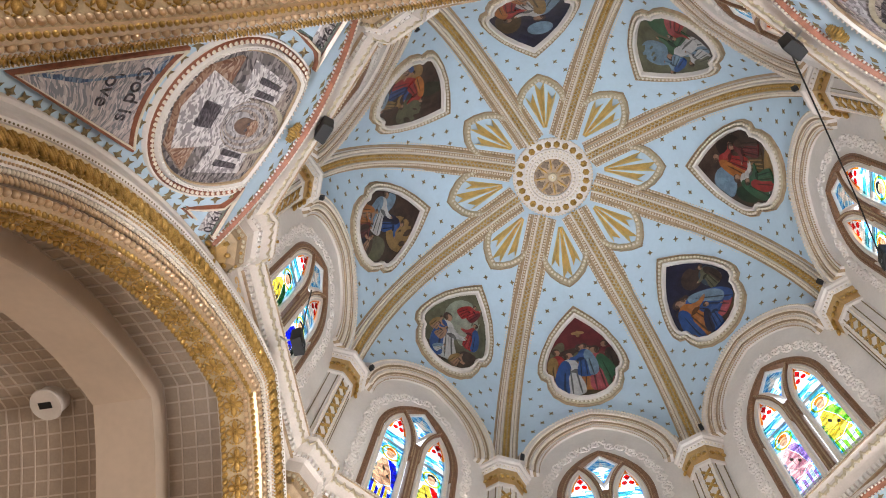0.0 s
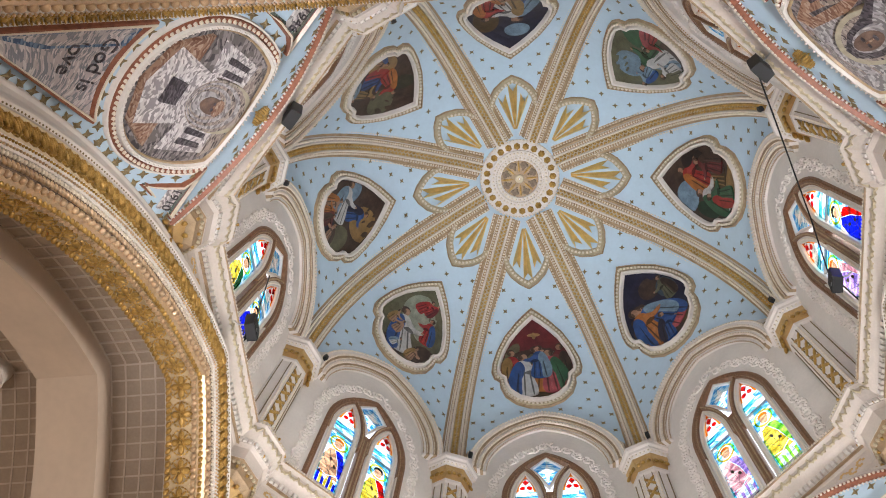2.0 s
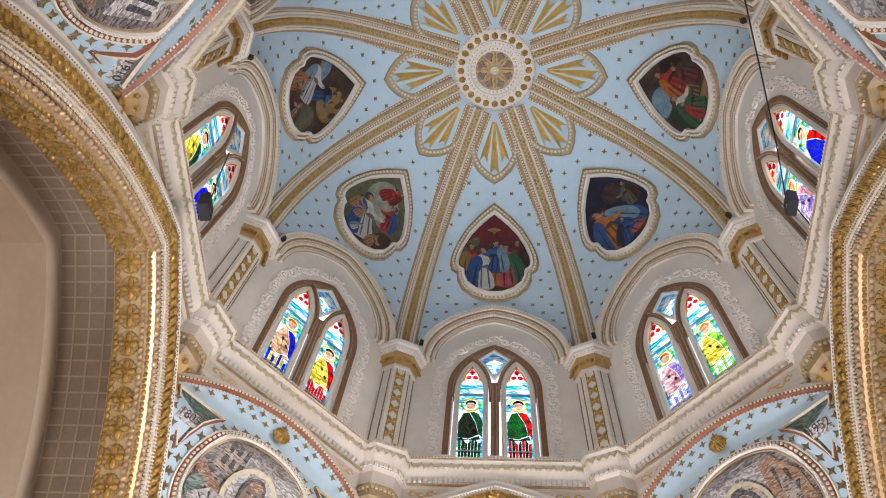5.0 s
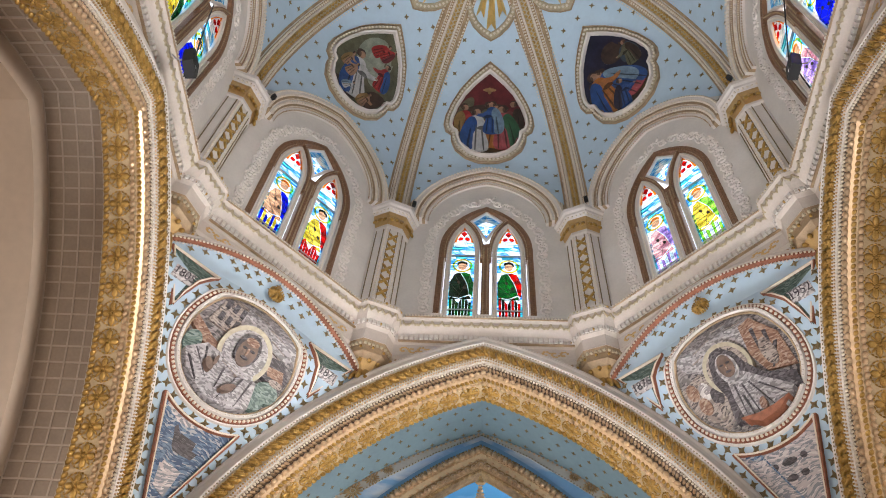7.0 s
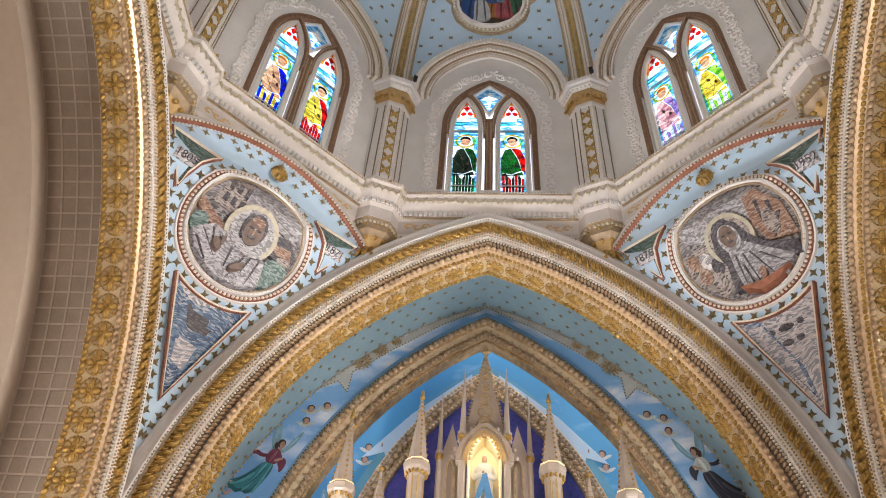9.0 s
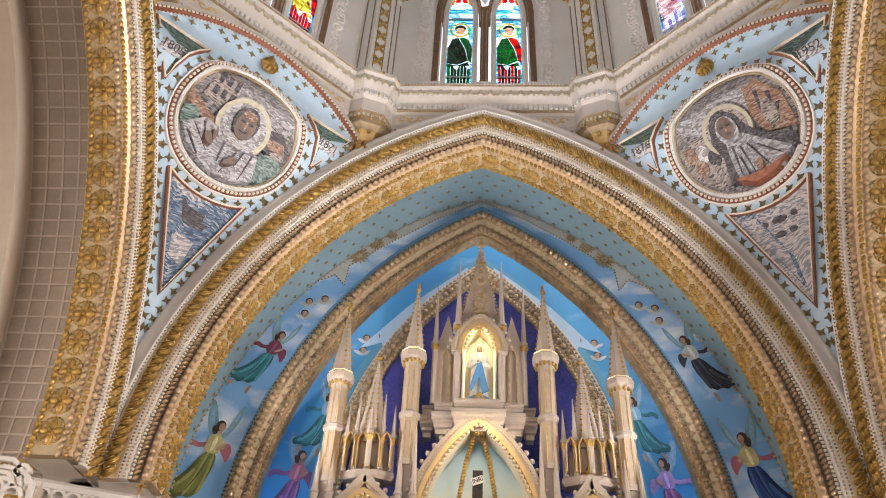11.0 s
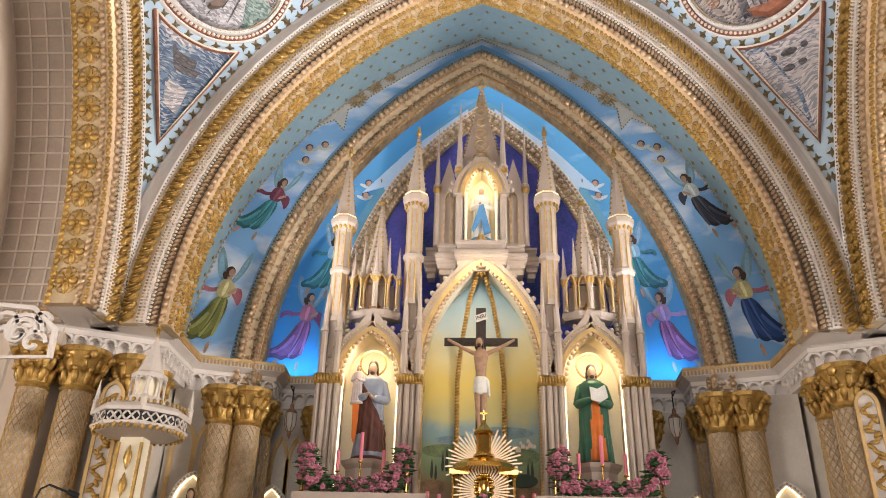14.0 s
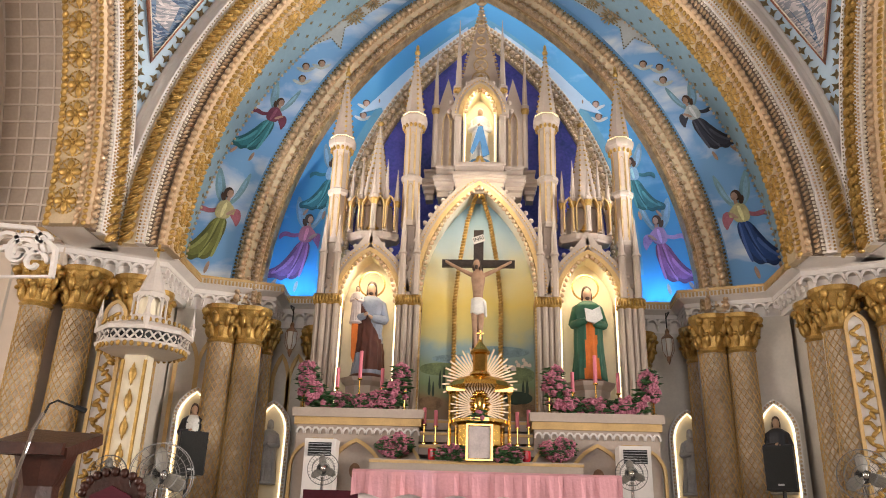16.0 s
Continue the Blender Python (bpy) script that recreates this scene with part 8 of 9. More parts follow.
for z, r in ((8.98, 0.15), (9.26, 0.12), (9.52, 0.10), (9.76, 0.075), (9.98, 0.055), (10.15, 0.04)):
    b.add(ribbon(circle(r, 18, 0, z), 0.02, RY + 0.03, RY + 0.07, True))
    b.add(ribbon([(-r * 0.7, z - r * 0.7), (r * 0.7, z + r * 0.7)], 0.011, RY + 0.04, RY + 0.07))
    b.add(ribbon([(-r * 0.7, z + r * 0.7), (r * 0.7, z - r * 0.7)], 0.011, RY + 0.04, RY + 0.07))
b.add(ball(6, 4, 0.10, 0.05, 0.05), Matrix.Translation((0, RY, 10.52)))
b.add(ball(6, 4, 0.05, 0.05, 0.10), Matrix.Translation((0, RY, 10.58)))
b.done("openwork", RIBGOLD, sp, "gilded openwork tracery", True)


# ---- statues ----
def limb(p0, p1, r0, r1, seg=8):
    """A tapered round-ended limb."""
    p0, p1 = Vector(p0), Vector(p1)
    d = (p1 - p0).length
    v, f = lathe([(r0 * 0.4, -r0 * 0.7), (r0, 0), (r1, d), (r1 * 0.4, d + r1 * 0.7)], seg)
    m = (p1 - p0).to_track_quat("Z", "Y").to_matrix().to_4x4()
    m.translation = p0
    return [m @ Vector(q) for q in v], f


def statue(name, label, x, y, z, h, mats, drape="wrap", beard=True):
    """A robed figure as one plain mesh. drape: how the mantle (second material) lies over the robe (first)."""
    b = Bag()
    n = 72
    prof = [(0.150, 0.0), (0.155, 0.02), (0.148, 0.10), (0.140, 0.2), (0.136, 0.3), (0.134, 0.4), (0.132, 0.5), (0.132, 0.58), (0.138, 0.66), (0.140, 0.73), (0.130, 0.79), (0.085, 0.835), (0.042, 0.85), (0.038, 0.88)]
    prof = [(float(np.interp(q, [p[1] for p in prof], [p[0] for p in prof])), float(q)) for q in np.linspace(0, 0.88, 50)]
    v, f, ids = [], [], []

    def over(xx, front, q):
        if drape == "wrap":
            return 0.05 < q < 0.60 + 1.9 * -xx and not (q < 0.24 and xx < -0.05)
        if drape == "open":
            return q > 0.70 or abs(xx - 0.012) > 0.034 + 0.055 * (0.75 - q) or not front
        if drape == "cape":
            return abs(xx) > 0.075 or not front
        return False
    for r, q in prof:
        for j in range(n):
            a = 2 * math.pi * j / n
            deep = max(0.0, 0.8 - q) * 0.16
            fold = 1 + deep * (math.sin(a * 13 + q * 3) * 0.6 + 0.4 * math.sin(a * 21 - q * 7 + 1.3)) if q < 0.76 else 1.0
            if drape == "wrap" and 0.2 < q < 0.66:
                fold += 0.035 * math.sin(q * 46 + 9 * math.cos(a))
            if over(r * math.cos(a), math.sin(a) < 0, q) and q < 0.8:
                fold *= 1.09
            v.append((r * h * fold * math.cos(a), r * h * 0.78 * fold * math.sin(a), q * h))
    for k in range(len(prof) - 1):
        for j in range(n):
            f.append((k * n + j, k * n + (j + 1) % n, (k + 1) * n + (j + 1) % n, (k + 1) * n + j))
            a = 2 * math.pi * (j + 0.5) / n
            q = (prof[k][1] + prof[k + 1][1]) / 2
            ids.append(2 if q > 0.84 else 1 if over(prof[k][0] * math.cos(a), math.sin(a) < 0, q) else 0)
    b.add((v, f))
    b.i = ids
    sleeve = 1 if drape in ("open", "cape") else 0
    for sd, hx, hz in ((-1, -0.03, 0.60), (1, 0.035, 0.57)):
        b.add(limb((sd * 0.118 * h, 0.0, 0.77 * h), (sd * 0.155 * h, -0.03 * h, 0.58 * h), 0.042 * h, 0.05 * h), None, sleeve)
        b.add(limb((sd * 0.155 * h, -0.03 * h, 0.585 * h), (hx * h * 1.6, -0.14 * h, hz * h), 0.05 * h, 0.036 * h), None, sleeve)
        b.add(limb((hx * h * 1.5, -0.145 * h, hz * h), (hx * h * 0.4, -0.165 * h, (hz + 0.025) * h), 0.02 * h, 0.016 * h), None, 2)
    b.add(ball(12, 8, 0.045 * h, 0.052 * h, 0.066 * h), Matrix.Translation((0, -0.018 * h, 0.918 * h)), 2)
    b.add(ball(12, 8, 0.053 * h, 0.054 * h, 0.066 * h), Matrix.Translation((0, 0.014 * h, 0.955 * h)), 3)
    for sd in (-1, 1):
        b.add(ball(8, 5, 0.016 * h, 0.03 * h, 0.06 * h), Matrix.Translation((sd * 0.043 * h, 0.018 * h, 0.9 * h)), 3)
    if beard:
        b.add(ball(8, 5, 0.026 * h, 0.022 * h, 0.026 * h), Matrix.Translation((0, -0.04 * h, 0.876 * h)), 3)
    b.add(lathe([(0.18 * h, -0.04 * h), (0.18 * h, -0.005 * h), (0.16 * h, 0.01 * h)], 16), None, 4)
    ob = b.done(name, mats, None, "", True)
    ob.matrix_world = Matrix.Translation((x, y, z))
    return tagged(ob, label, "statue")


SKIN = mat("painted_statue_skin", (0.44, 0.28, 0.19), 0.45, 0, 0.08, 8)
HAIR = mat("painted_dark_hair", (0.06, 0.035, 0.025), 0.6, 0, 0.2, 12)
def cloth(n, c):
    return mat("painted_robe_" + n, c, 0.5, 0, 0.18, 6, 0.1, 20)
PINKISH, BROWNR, GREYR, ORANGE, GREENR, WHITER, BLUER, BLACKR, STONER = cloth("blush", (0.56, 0.48, 0.46)), cloth("brown", (0.08, 0.02, 0.01)), cloth("grey_blue", (0.24, 0.27, 0.34)), cloth("orange", (0.58, 0.14, 0.012)), cloth("green", (0.015, 0.085, 0.048)), cloth("white", (0.70, 0.68, 0.64)), cloth("sky_blue", (0.10, 0.26, 0.48)), cloth("black", (0.02, 0.02, 0.025)), cloth("stone", (0.40, 0.37, 0.34))
statue("statue", "painted statue in a brown mantle, standing in a lit niche", -1.64, RY + 0.02, 3.82, 1.46, [GREYR, BROWNR, SKIN, HAIR, BROWNR])
ob = statue("statue", "small painted child statue in pale robes with an orange cloth", -1.84, RY - 0.1, 4.62, 0.56, [PINKISH, PINKISH, SKIN, HAIR, PINKISH], "plain", False)
statue("statue", "painted statue in orange and green robes, standing in a lit niche", 1.66, RY + 0.02, 3.80, 1.46, [ORANGE, GREENR, SKIN, HAIR, BROWNR], "open")
tagged(mesh("orange_cloth", *plate([(-1.90, 4.62), (-1.80, 4.62), (-1.80, 4.3), (-1.84, 4.0), (-1.88, 4.1)], RY - 0.10, RY - 0.06), ORANGE), "orange cloth hanging below the child statue", "cloth")
tagged(fixed(mesh("open_book", *plate([(1.60, 4.66), (1.72, 4.62), (1.84, 4.70), (1.80, 4.88), (1.69, 4.82), (1.58, 4.85)], RY - 0.28, RY - 0.24), WHITER)), "open white book held by the green-robed statue", "book")
statue("statue", "white and blue statue in the topmost lit niche", 0.0, RY + 0.12, 7.42, 1.02, [WHITER, WHITER, SKIN, WHITER, BLUER], "plain", False)
tagged(mesh("sash", *plate([(-0.03, 8.0), (0.04, 8.02), (0.16, 7.5), (0.05, 7.45), (0.0, 7.75), (-0.12, 7.5), (-0.16, 7.55)], RY - 0.06, RY - 0.03), BLUER), "blue sash hanging from the topmost statue", "sash")
for s in (-1, 1):
    tagged(mesh("pedestal", *octagon([(0.36, 3.28), (0.36, 3.34), (0.30, 3.4), (0.30, 3.64), (0.36, 3.70), (0.38, 3.76)]), MARBLE), "cream octagonal pedestal under the niche statue", "pedestal", "pedestals").location = (s * 1.65, RY + 0.0, 0)
    # halo behind the head
    tagged(mesh("halo", *ribbon(circle(0.2, 24, s * 1.65, 5.28), 0.025, RY + 0.08, RY + 0.10, True), GOLD), "thin gilt halo behind the statue's head", "halo", "halos")

crucifix = group_of("crucifix", "dark wooden cross with a pale carved figure", "crucifix")
WOODD = mat("dark_cross_wood", (0.035, 0.022, 0.016), 0.5, 0, 0.35, 14, 0.3, 40)
CY = RY - 0.3
mesh("upright", *box(-0.075, 0.075, CY, CY + 0.07, 4.0, 6.06), WOODD, crucifix)
mesh("crossbar", *box(-0.55, 0.55, CY - 0.01, CY + 0.06, 5.46, 5.57), WOODD, crucifix)
sg = mesh("sign", *box(-0.09, 0.09, CY - 0.025, CY - 0.012, -0.055, 0.055), MOULD, crucifix, "white sign with black letters")
sg.matrix_local = Matrix.Translation((0, 0, 5.90)) @ Matrix.Rotation(-0.35, 4, "Y")
t = words("INRI", 0.09, BLACKR)
t.parent = crucifix
t.matrix_local = Matrix.Translation((0, CY - 0.03, 5.90)) @ Matrix.Rotation(-0.35, 4, "Y") @ Matrix.Rotation(math.pi / 2, 4, "X")
b = Bag()
TANNED = mat("painted_tan_skin", (0.40, 0.24, 0.15), 0.45, 0, 0.2, 10)
b.add(lathe([(0.075, 4.88), (0.072, 4.98), (0.085, 5.1), (0.105, 5.24), (0.10, 5.33), (0.05, 5.38), (0.035, 5.44)], 14), Matrix.Translation((0, CY - 0.07, 0)) @ Matrix.Diagonal((1, 0.65, 1, 1)), 0)
b.add(lathe([(0.085, 4.68), (0.11, 4.72), (0.105, 4.82), (0.10, 4.92), (0.08, 4.94)], 14), Matrix.Translation((0, CY - 0.08, 0)) @ Matrix.Diagonal((1, 0.75, 1, 1)), 1)
b.add(limb((0.09, CY - 0.1, 4.88), (0.12, CY - 0.11, 4.66), 0.035, 0.02), None, 1)
for sd in (-1, 1):
    b.add(limb((sd * 0.095, CY - 0.06, 5.31), (sd * 0.29, CY - 0.05, 5.41), 0.036, 0.028), None, 0)
    b.add(limb((sd * 0.29, CY - 0.05, 5.41), (sd * 0.49, CY - 0.04, 5.53), 0.028, 0.02), None, 0)
    b.add(limb((sd * 0.05, CY - 0.08, 4.74), (sd * 0.04, CY - 0.14, 4.44), 0.052, 0.038), None, 0)
    b.add(limb((sd * 0.04, CY - 0.14, 4.44), (sd * 0.018, CY - 0.06, 4.14), 0.036, 0.024), None, 0)
b.add(ball(10, 7, 0.052, 0.056, 0.072), Matrix.Translation((-0.025, CY - 0.12, 5.46)), 0)
b.add(ball(10, 7, 0.062, 0.058, 0.072), Matrix.Translation((-0.02, CY - 0.095, 5.485)), 2)
b.add(ball(8, 5, 0.03, 0.03, 0.04), Matrix.Translation((-0.028, CY - 0.145, 5.415)), 2)
for sd in (-1, 1):
    b.add(ball(8, 5, 0.02, 0.03, 0.06), Matrix.Translation((-0.025 + sd * 0.05, CY - 0.1, 5.42)), 2)
b.done("figure", [TANNED, WHITER, HAIR], crucifix, "tanned carved figure with a white cloth", True)

# ---- altars, tabernacle, flowers ----
PINK = mat("pink_carnation", (0.40, 0.09, 0.16), 0.6, 0, 0.35, 30, second=(0.60, 0.22, 0.30))
LEAF = mat("dark_green_leaf", (0.035, 0.09, 0.03), 0.5, 0, 0.4, 20)
BRASS = mat("polished_brass", (0.80, 0.52, 0.14), 0.14, 1.0, 0.12, 8)
CANDLE = mat("pink_candle_wax", (0.72, 0.20, 0.26), 0.5, 0, 0.06, 6)


def side_altar(s):
    g = group_of("side_altar", "cream side altar with a scalloped frieze and gilt corner plaques", "altar", "", "side altars")
    x0, x1 = sorted((s * 0.78, s * 2.46))
    mesh("body", *box(x0, x1, 6.45, RY - 0.12, 1.10, 3.02), MARBLE, g)
    mesh("mensa", *box(x0 - 0.06, x1 + 0.06, 6.36, RY - 0.1, 3.12, 3.24), MARBLE, g)
    mesh("mensa_edge", *box(x0 - 0.03, x1 + 0.03, 6.40, RY - 0.1, 3.02, 3.12), PALEGOLD, g)
    b = Bag()
    for x in np.arange(x0 + 0.06, x1, 0.105):
        arc = [(x + 0.05 * math.cos(math.pi * q / 5), 2.9 + 0.08 * math.sin(math.pi * q / 5)) for q in range(6)]
        b.add(ribbon(arc, 0.025, 6.41, 6.45))
    b.done("scallop_frieze", MOULD, g, "", False, "stuff")
    xm = (x0 + x1) / 2
    mesh("blind_arch", *ribbon([(xm - 0.42, 1.2), *pointed(0.42, 0.62, 2.2, 8, xm), (xm + 0.42, 1.2)], 0.05, 6.40, 6.46), PALEGOLD, g)
    for dx in (-0.72, 0.72):
        mesh("blind_arch", *ribbon([(xm + dx - 0.16, 1.2), *pointed(0.16, 0.3, 2.45, 6, xm + dx), (xm + dx + 0.16, 1.2)], 0.04, 6.40, 6.46), PALEGOLD, g)
    for dx in (-0.46, 0.46):
        mesh("gilt_plaque", *plate([(xm + dx - 0.14, 2.84), (xm + dx + 0.14, 2.84), (xm + dx + 0.14 * (1 if dx > 0 else -0.2), 2.56), (xm + dx - 0.14 * (1 if dx < 0 else -0.2), 2.56)], 6.42, 6.46), GOLD, g, "gilded corner plaque")
    mesh("medallion", *plate(ellipse(xm, 2.42, 0.075, 0.1, 16), 6.41, 6.46), BRONZE, g, "dark oval medallion")
    return tagged(g)


for s in (-1, 1):
    side_altar(s)
mid = group_of("altar_steps", "cream stepped gradine between the side altars", "altar")
for z, y0 in ((2.56, 6.1), (2.80, 6.5), (2.98, 6.6), (3.16, 6.7)):
    w = 1.38 if z < 2.6 else 0.86
    mesh("step", *box(-w, w, y0, RY - 0.1 if z > 2.6 else 6.40, z - 0.14 if z > 2.6 else 1.10, z), MARBLE, mid)
    mesh("step_edge", *box(-w - 0.01, w + 0.01, y0 - 0.015, y0 + 0.02, z - 0.05, z - 0.015), PALEGOLD, mid)

tab = group_of("tabernacle", "polished brass tabernacle with silver-gilt rays", "tabernacle")
TY = 6.35
mesh("body", *lathe([(0.36, 2.56), (0.38, 2.6), (0.34, 2.66), (0.34, 3.02), (0.40, 3.06), (0.40, 3.1)], 10), BRASS, tab).location = (0.04, TY, 0)
mesh("door", *box(-0.10, 0.18, TY - 0.40, TY - 0.30, 2.58, 2.98), PINKISH, tab, "pale silver door")
mesh("door_frame", *ribbon([(-0.12, 2.56), (-0.12, 3.0), (0.20, 3.0), (0.20, 2.56)], 0.035, TY - 0.42, TY - 0.29, True), BRASS, tab)
for s in (-1, 1):
    for dx in (0.30, 0.40):
        mesh("colonnette", *lathe([(0.035, 2.56), (0.022, 2.6), (0.022, 3.44), (0.04, 3.46), (0.04, 3.5)], 8), BRASS, tab).location = (0.04 + s * dx, TY - 0.08, 0)
    mesh("side_top", *box(min(0.04 + s * 0.2, 0.04 + s * 0.45), max(0.04 + s * 0.2, 0.04 + s * 0.45), TY - 0.14, TY + 0.1, 3.48, 3.54), BRASS, tab)
ray_a = ray_b = None
for j in range(48):
    a = 2 * math.pi * j / 48
    if ray_a is None:
        ob = mesh("silver_ray", *ribbon([(0.12, 0), (0.40, 0)], 0.016, -0.01, 0.01), CHAMPAGNE, tab)
        ray_a = ob.data
    else:
        ob = new("silver_ray", ray_a)
        ob.parent = tab
    ob.matrix_local = Matrix.Translation((0.04, TY - 0.1, 3.26)) @ Matrix.Rotation(-a, 4, "Y") @ Matrix.Diagonal((1 if j % 2 else 0.86, 1, 1, 1))
for j in range(34):
    a = math.pi * (-0.08 + 1.16 * j / 33)
    if ray_b is None:
        ob = mesh("fan_ray", *ribbon([(0.14, 0), (0.52, 0)], 0.02, -0.01, 0.01), CHAMPAGNE, tab)
        ray_b = ob.data
    else:
        ob = new("fan_ray", ray_b)
        ob.parent = tab
    ob.matrix_local = Matrix.Translation((0.04, TY + 0.06, 3.62)) @ Matrix.Rotation(-a, 4, "Y") @ Matrix.Diagonal((1 if j % 2 else 0.88, 1, 1, 1))
mesh("dome_roof", *lathe([(0.44, 3.54), (0.42, 3.6), (0.32, 3.66), (0.14, 3.7), (0.13, 3.74)], 12), BRASS, tab).location = (0.04, TY, 0)
mesh("lantern", *lathe([(0.15, 3.72), (0.13, 3.76), (0.10, 3.78), (0.10, 4.0), (0.14, 4.02), (0.13, 4.06), (0.03, 4.18), (0.02, 4.22)], 8), BRASS, tab).location = (0.04, TY - 0.02, 0)
mesh("crosslet", *ribbon([(0.04, 4.2), (0.04, 4.36)], 0.02, TY - 0.03, TY - 0.01), BRASS, tab)
mesh("crosslet_bar", *ribbon([(-0.01, 4.31), (0.09, 4.31)], 0.02, TY - 0.03, TY - 0.01), BRASS, tab)
b = Bag()
for j in range(14):
    a = 2 * math.pi * j / 14
    b.add(ball(5, 4, 0.05, 0.03, 0.03), Matrix.Translation((0.04 + 0.1 * math.cos(a), TY - 0.2, 3.3 + 0.16 * math.sin(a))))
b.add(ball(8, 6, 0.09, 0.05, 0.15), Matrix.Translation((0.04, TY - 0.2, 3.3)))
b.done("relief", BRASS, tab, "embossed brass relief", True)


def garland(name, label, spots, seed, size=0.055, density=60):
    """Carnations over leaves, round a line of spots (x, y, z, radius)."""
    g = group_of(name, label, "flowers", "", "flower arrangements")
    r = random.Random(seed)
    fl, lf = Bag(), Bag()
    for x, y, z, rad in spots:
        for _ in range(density):
            d = Vector((r.gauss(0, 1), r.gauss(0, 1), r.gauss(0, 1))).normalized() * rad * r.uniform(0.85, 1.25)
            p = Vector((x, y, z)) + d
            m = Matrix.Translation(p) @ Matrix.Rotation(r.uniform(0, 6.28), 4, "Z") @ Matrix.Rotation(r.uniform(-1.2, 1.2), 4, "X")
            lf.add(ball(4, 3, 0.10, 0.026, 0.006), m)
        for _ in range(density // 5):
            d = Vector((r.gauss(0, 1), -abs(r.gauss(0, 1)), r.gauss(0.2, 1))).normalized() * rad * r.uniform(0.85, 1.1)
            p = Vector((x, y, z)) + d
            s = size * r.uniform(0.75, 1.15)
            for q in range(6):
                a = q * 1.05 + r.uniform(0, 1)
                fl.add(ball(6, 4, s * 0.62, s * 0.62, s * 0.45), Matrix.Translation(p + Vector((math.cos(a) * s * 0.5, r.uniform(-0.3, 0.3) * s, math.sin(a) * s * 0.5))) @ Matrix.Rotation(a, 4, "Y"))
            fl.add(ball(6, 4, s * 0.6, s * 0.6, s * 0.6), Matrix.Translation(p))
    fl.done("blossoms", PINK, g, "pink carnation blossoms", False)
    lf.done("leaves", LEAF, g, "dark green leaves", False)


for s in (-1, 1):
    line = [(-0.66, 0.52, 0.1), (-0.64, 0.36, 0.13), (-0.58, 0.2, 0.15), (-0.45, 0.10, 0.13), (-0.3, 0.08, 0.12), (-0.14, 0.07, 0.11), (0, 0.07, 0.11), (0.14, 0.07, 0.11), (0.3, 0.08, 0.12), (0.45, 0.10, 0.13), (0.58, 0.2, 0.15), (0.64, 0.36, 0.13), (0.66, 0.5, 0.1)]
    garland("flower_garland", "garland of pink carnations and dark leaves on the side altar", [(s * 1.72 + x, 6.52, 3.26 + z, r) for x, z, r in line], 3 + s)
    garland("flower_bouquet", "small bouquet of pink carnations on the altar step", [(s * 1.08 + x, 6.30, 2.66 + z, r) for x, z, r in ((-0.13, 0.08, 0.08), (-0.06, 0.04, 0.08), (0, 0.03, 0.08), (0.06, 0.05, 0.08), (0.13, 0.10, 0.08), (0.05, 0.14, 0.07))], 9 + s)
    garland("flower_bouquet", "low bouquet of pale flowers beside the tabernacle", [(0.04 + s * 0.36 + x, 6.05, 2.60 + z, r) for x, z, r in ((-0.1, 0.04, 0.08), (0, 0.06, 0.09), (0.1, 0.04, 0.08))], 15 + s, 0.035)
garland("flower_bouquet", "round bouquet of pink carnations on the tabernacle", [(0.04, TY - 0.34, 3.08, 0.09)], 21, 0.035, 40)


def candle(x, y, z, h):
    g = group_of("candlestick", "pink candle on a slender brass candlestick", "candlestick", "", "altar candles")
    mesh("stick", *lathe([(0.05, 0), (0.05, 0.015), (0.015, 0.04), (0.012, h * 0.5), (0.035, h * 0.52), (0.035, h * 0.54)], 10), BRASS, g)
    mesh("wax", *lathe([(0.026, h * 0.54), (0.026, h), (0.01, h + 0.005)], 10), CANDLE, g, "pink candle wax")
    g.location = (x, y, z)


for s in (-1, 1):
    for x, y, z, h in ((2.42, 6.5, 3.24, 0.46), (1.99, 6.7, 3.24, 0.62), (1.35, 6.7, 3.24, 0.62), (1.0, 6.5, 3.24, 0.5), (0.72, 6.6, 2.80, 0.5), (0.56, 6.55, 2.80, 0.46)):
        candle(s * x, y, z, h)
    candle(s * 1.66, 6.62, 3.24, 0.85)
    ob = tagged(mesh("votive_lamp", *lathe([(0.04, 2.56), (0.055, 2.6), (0.055, 2.70), (0.05, 2.71)], 10), mat("red_votive_glass", (0.45, 0.02, 0.03), 0.15)), "small red votive lamp on the step", "lamp", "votive lamps")
    ob.location = (0.04 + s * 0.62, 6.2, 0)

# altarpiece and altars shrunk towards the camera's eye, fitted to its view
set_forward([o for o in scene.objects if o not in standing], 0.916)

table = group_of("altar_table", "altar table under a pink and white cloth", "table")
CLOTHP = mat("pink_altar_cloth", (0.62, 0.30, 0.33), 0.8, 0, 0.08, 5, 0.15, 30)
CLOTHW = mat("white_lace_cloth", (0.70, 0.60, 0.58), 0.85, 0, 0.08, 9, 0.3, 40)
MAROON = mat("maroon_velvet", (0.09, 0.008, 0.02), 0.8, 0, 0.2, 8)
mesh("table_block", *box(-0.98, 1.14, 2.65, 3.4, 1.15, 2.14), MARBLE, table)
v, f, n = [], [], 60
for j in range(n + 1):
    x = -1.06 + 2.28 * j / n
    wv = 0.012 * math.sin(j * 1.1) + 0.008 * math.sin(j * 2.7)
    v += [(x, 3.45, 2.165), (x, 2.62, 2.17), (x, 2.58 + wv * 0.3, 2.15), (x, 2.57 + wv, 1.95 + 0.02 * math.sin(j * 0.6))]
for j in range(n):
    f += [(4 * j + i, 4 * j + 4 + i, 4 * j + 5 + i, 4 * j + 1 + i) for i in range(3)]
mesh("pink_cloth", v, f, CLOTHP, table, "pink altar cloth")
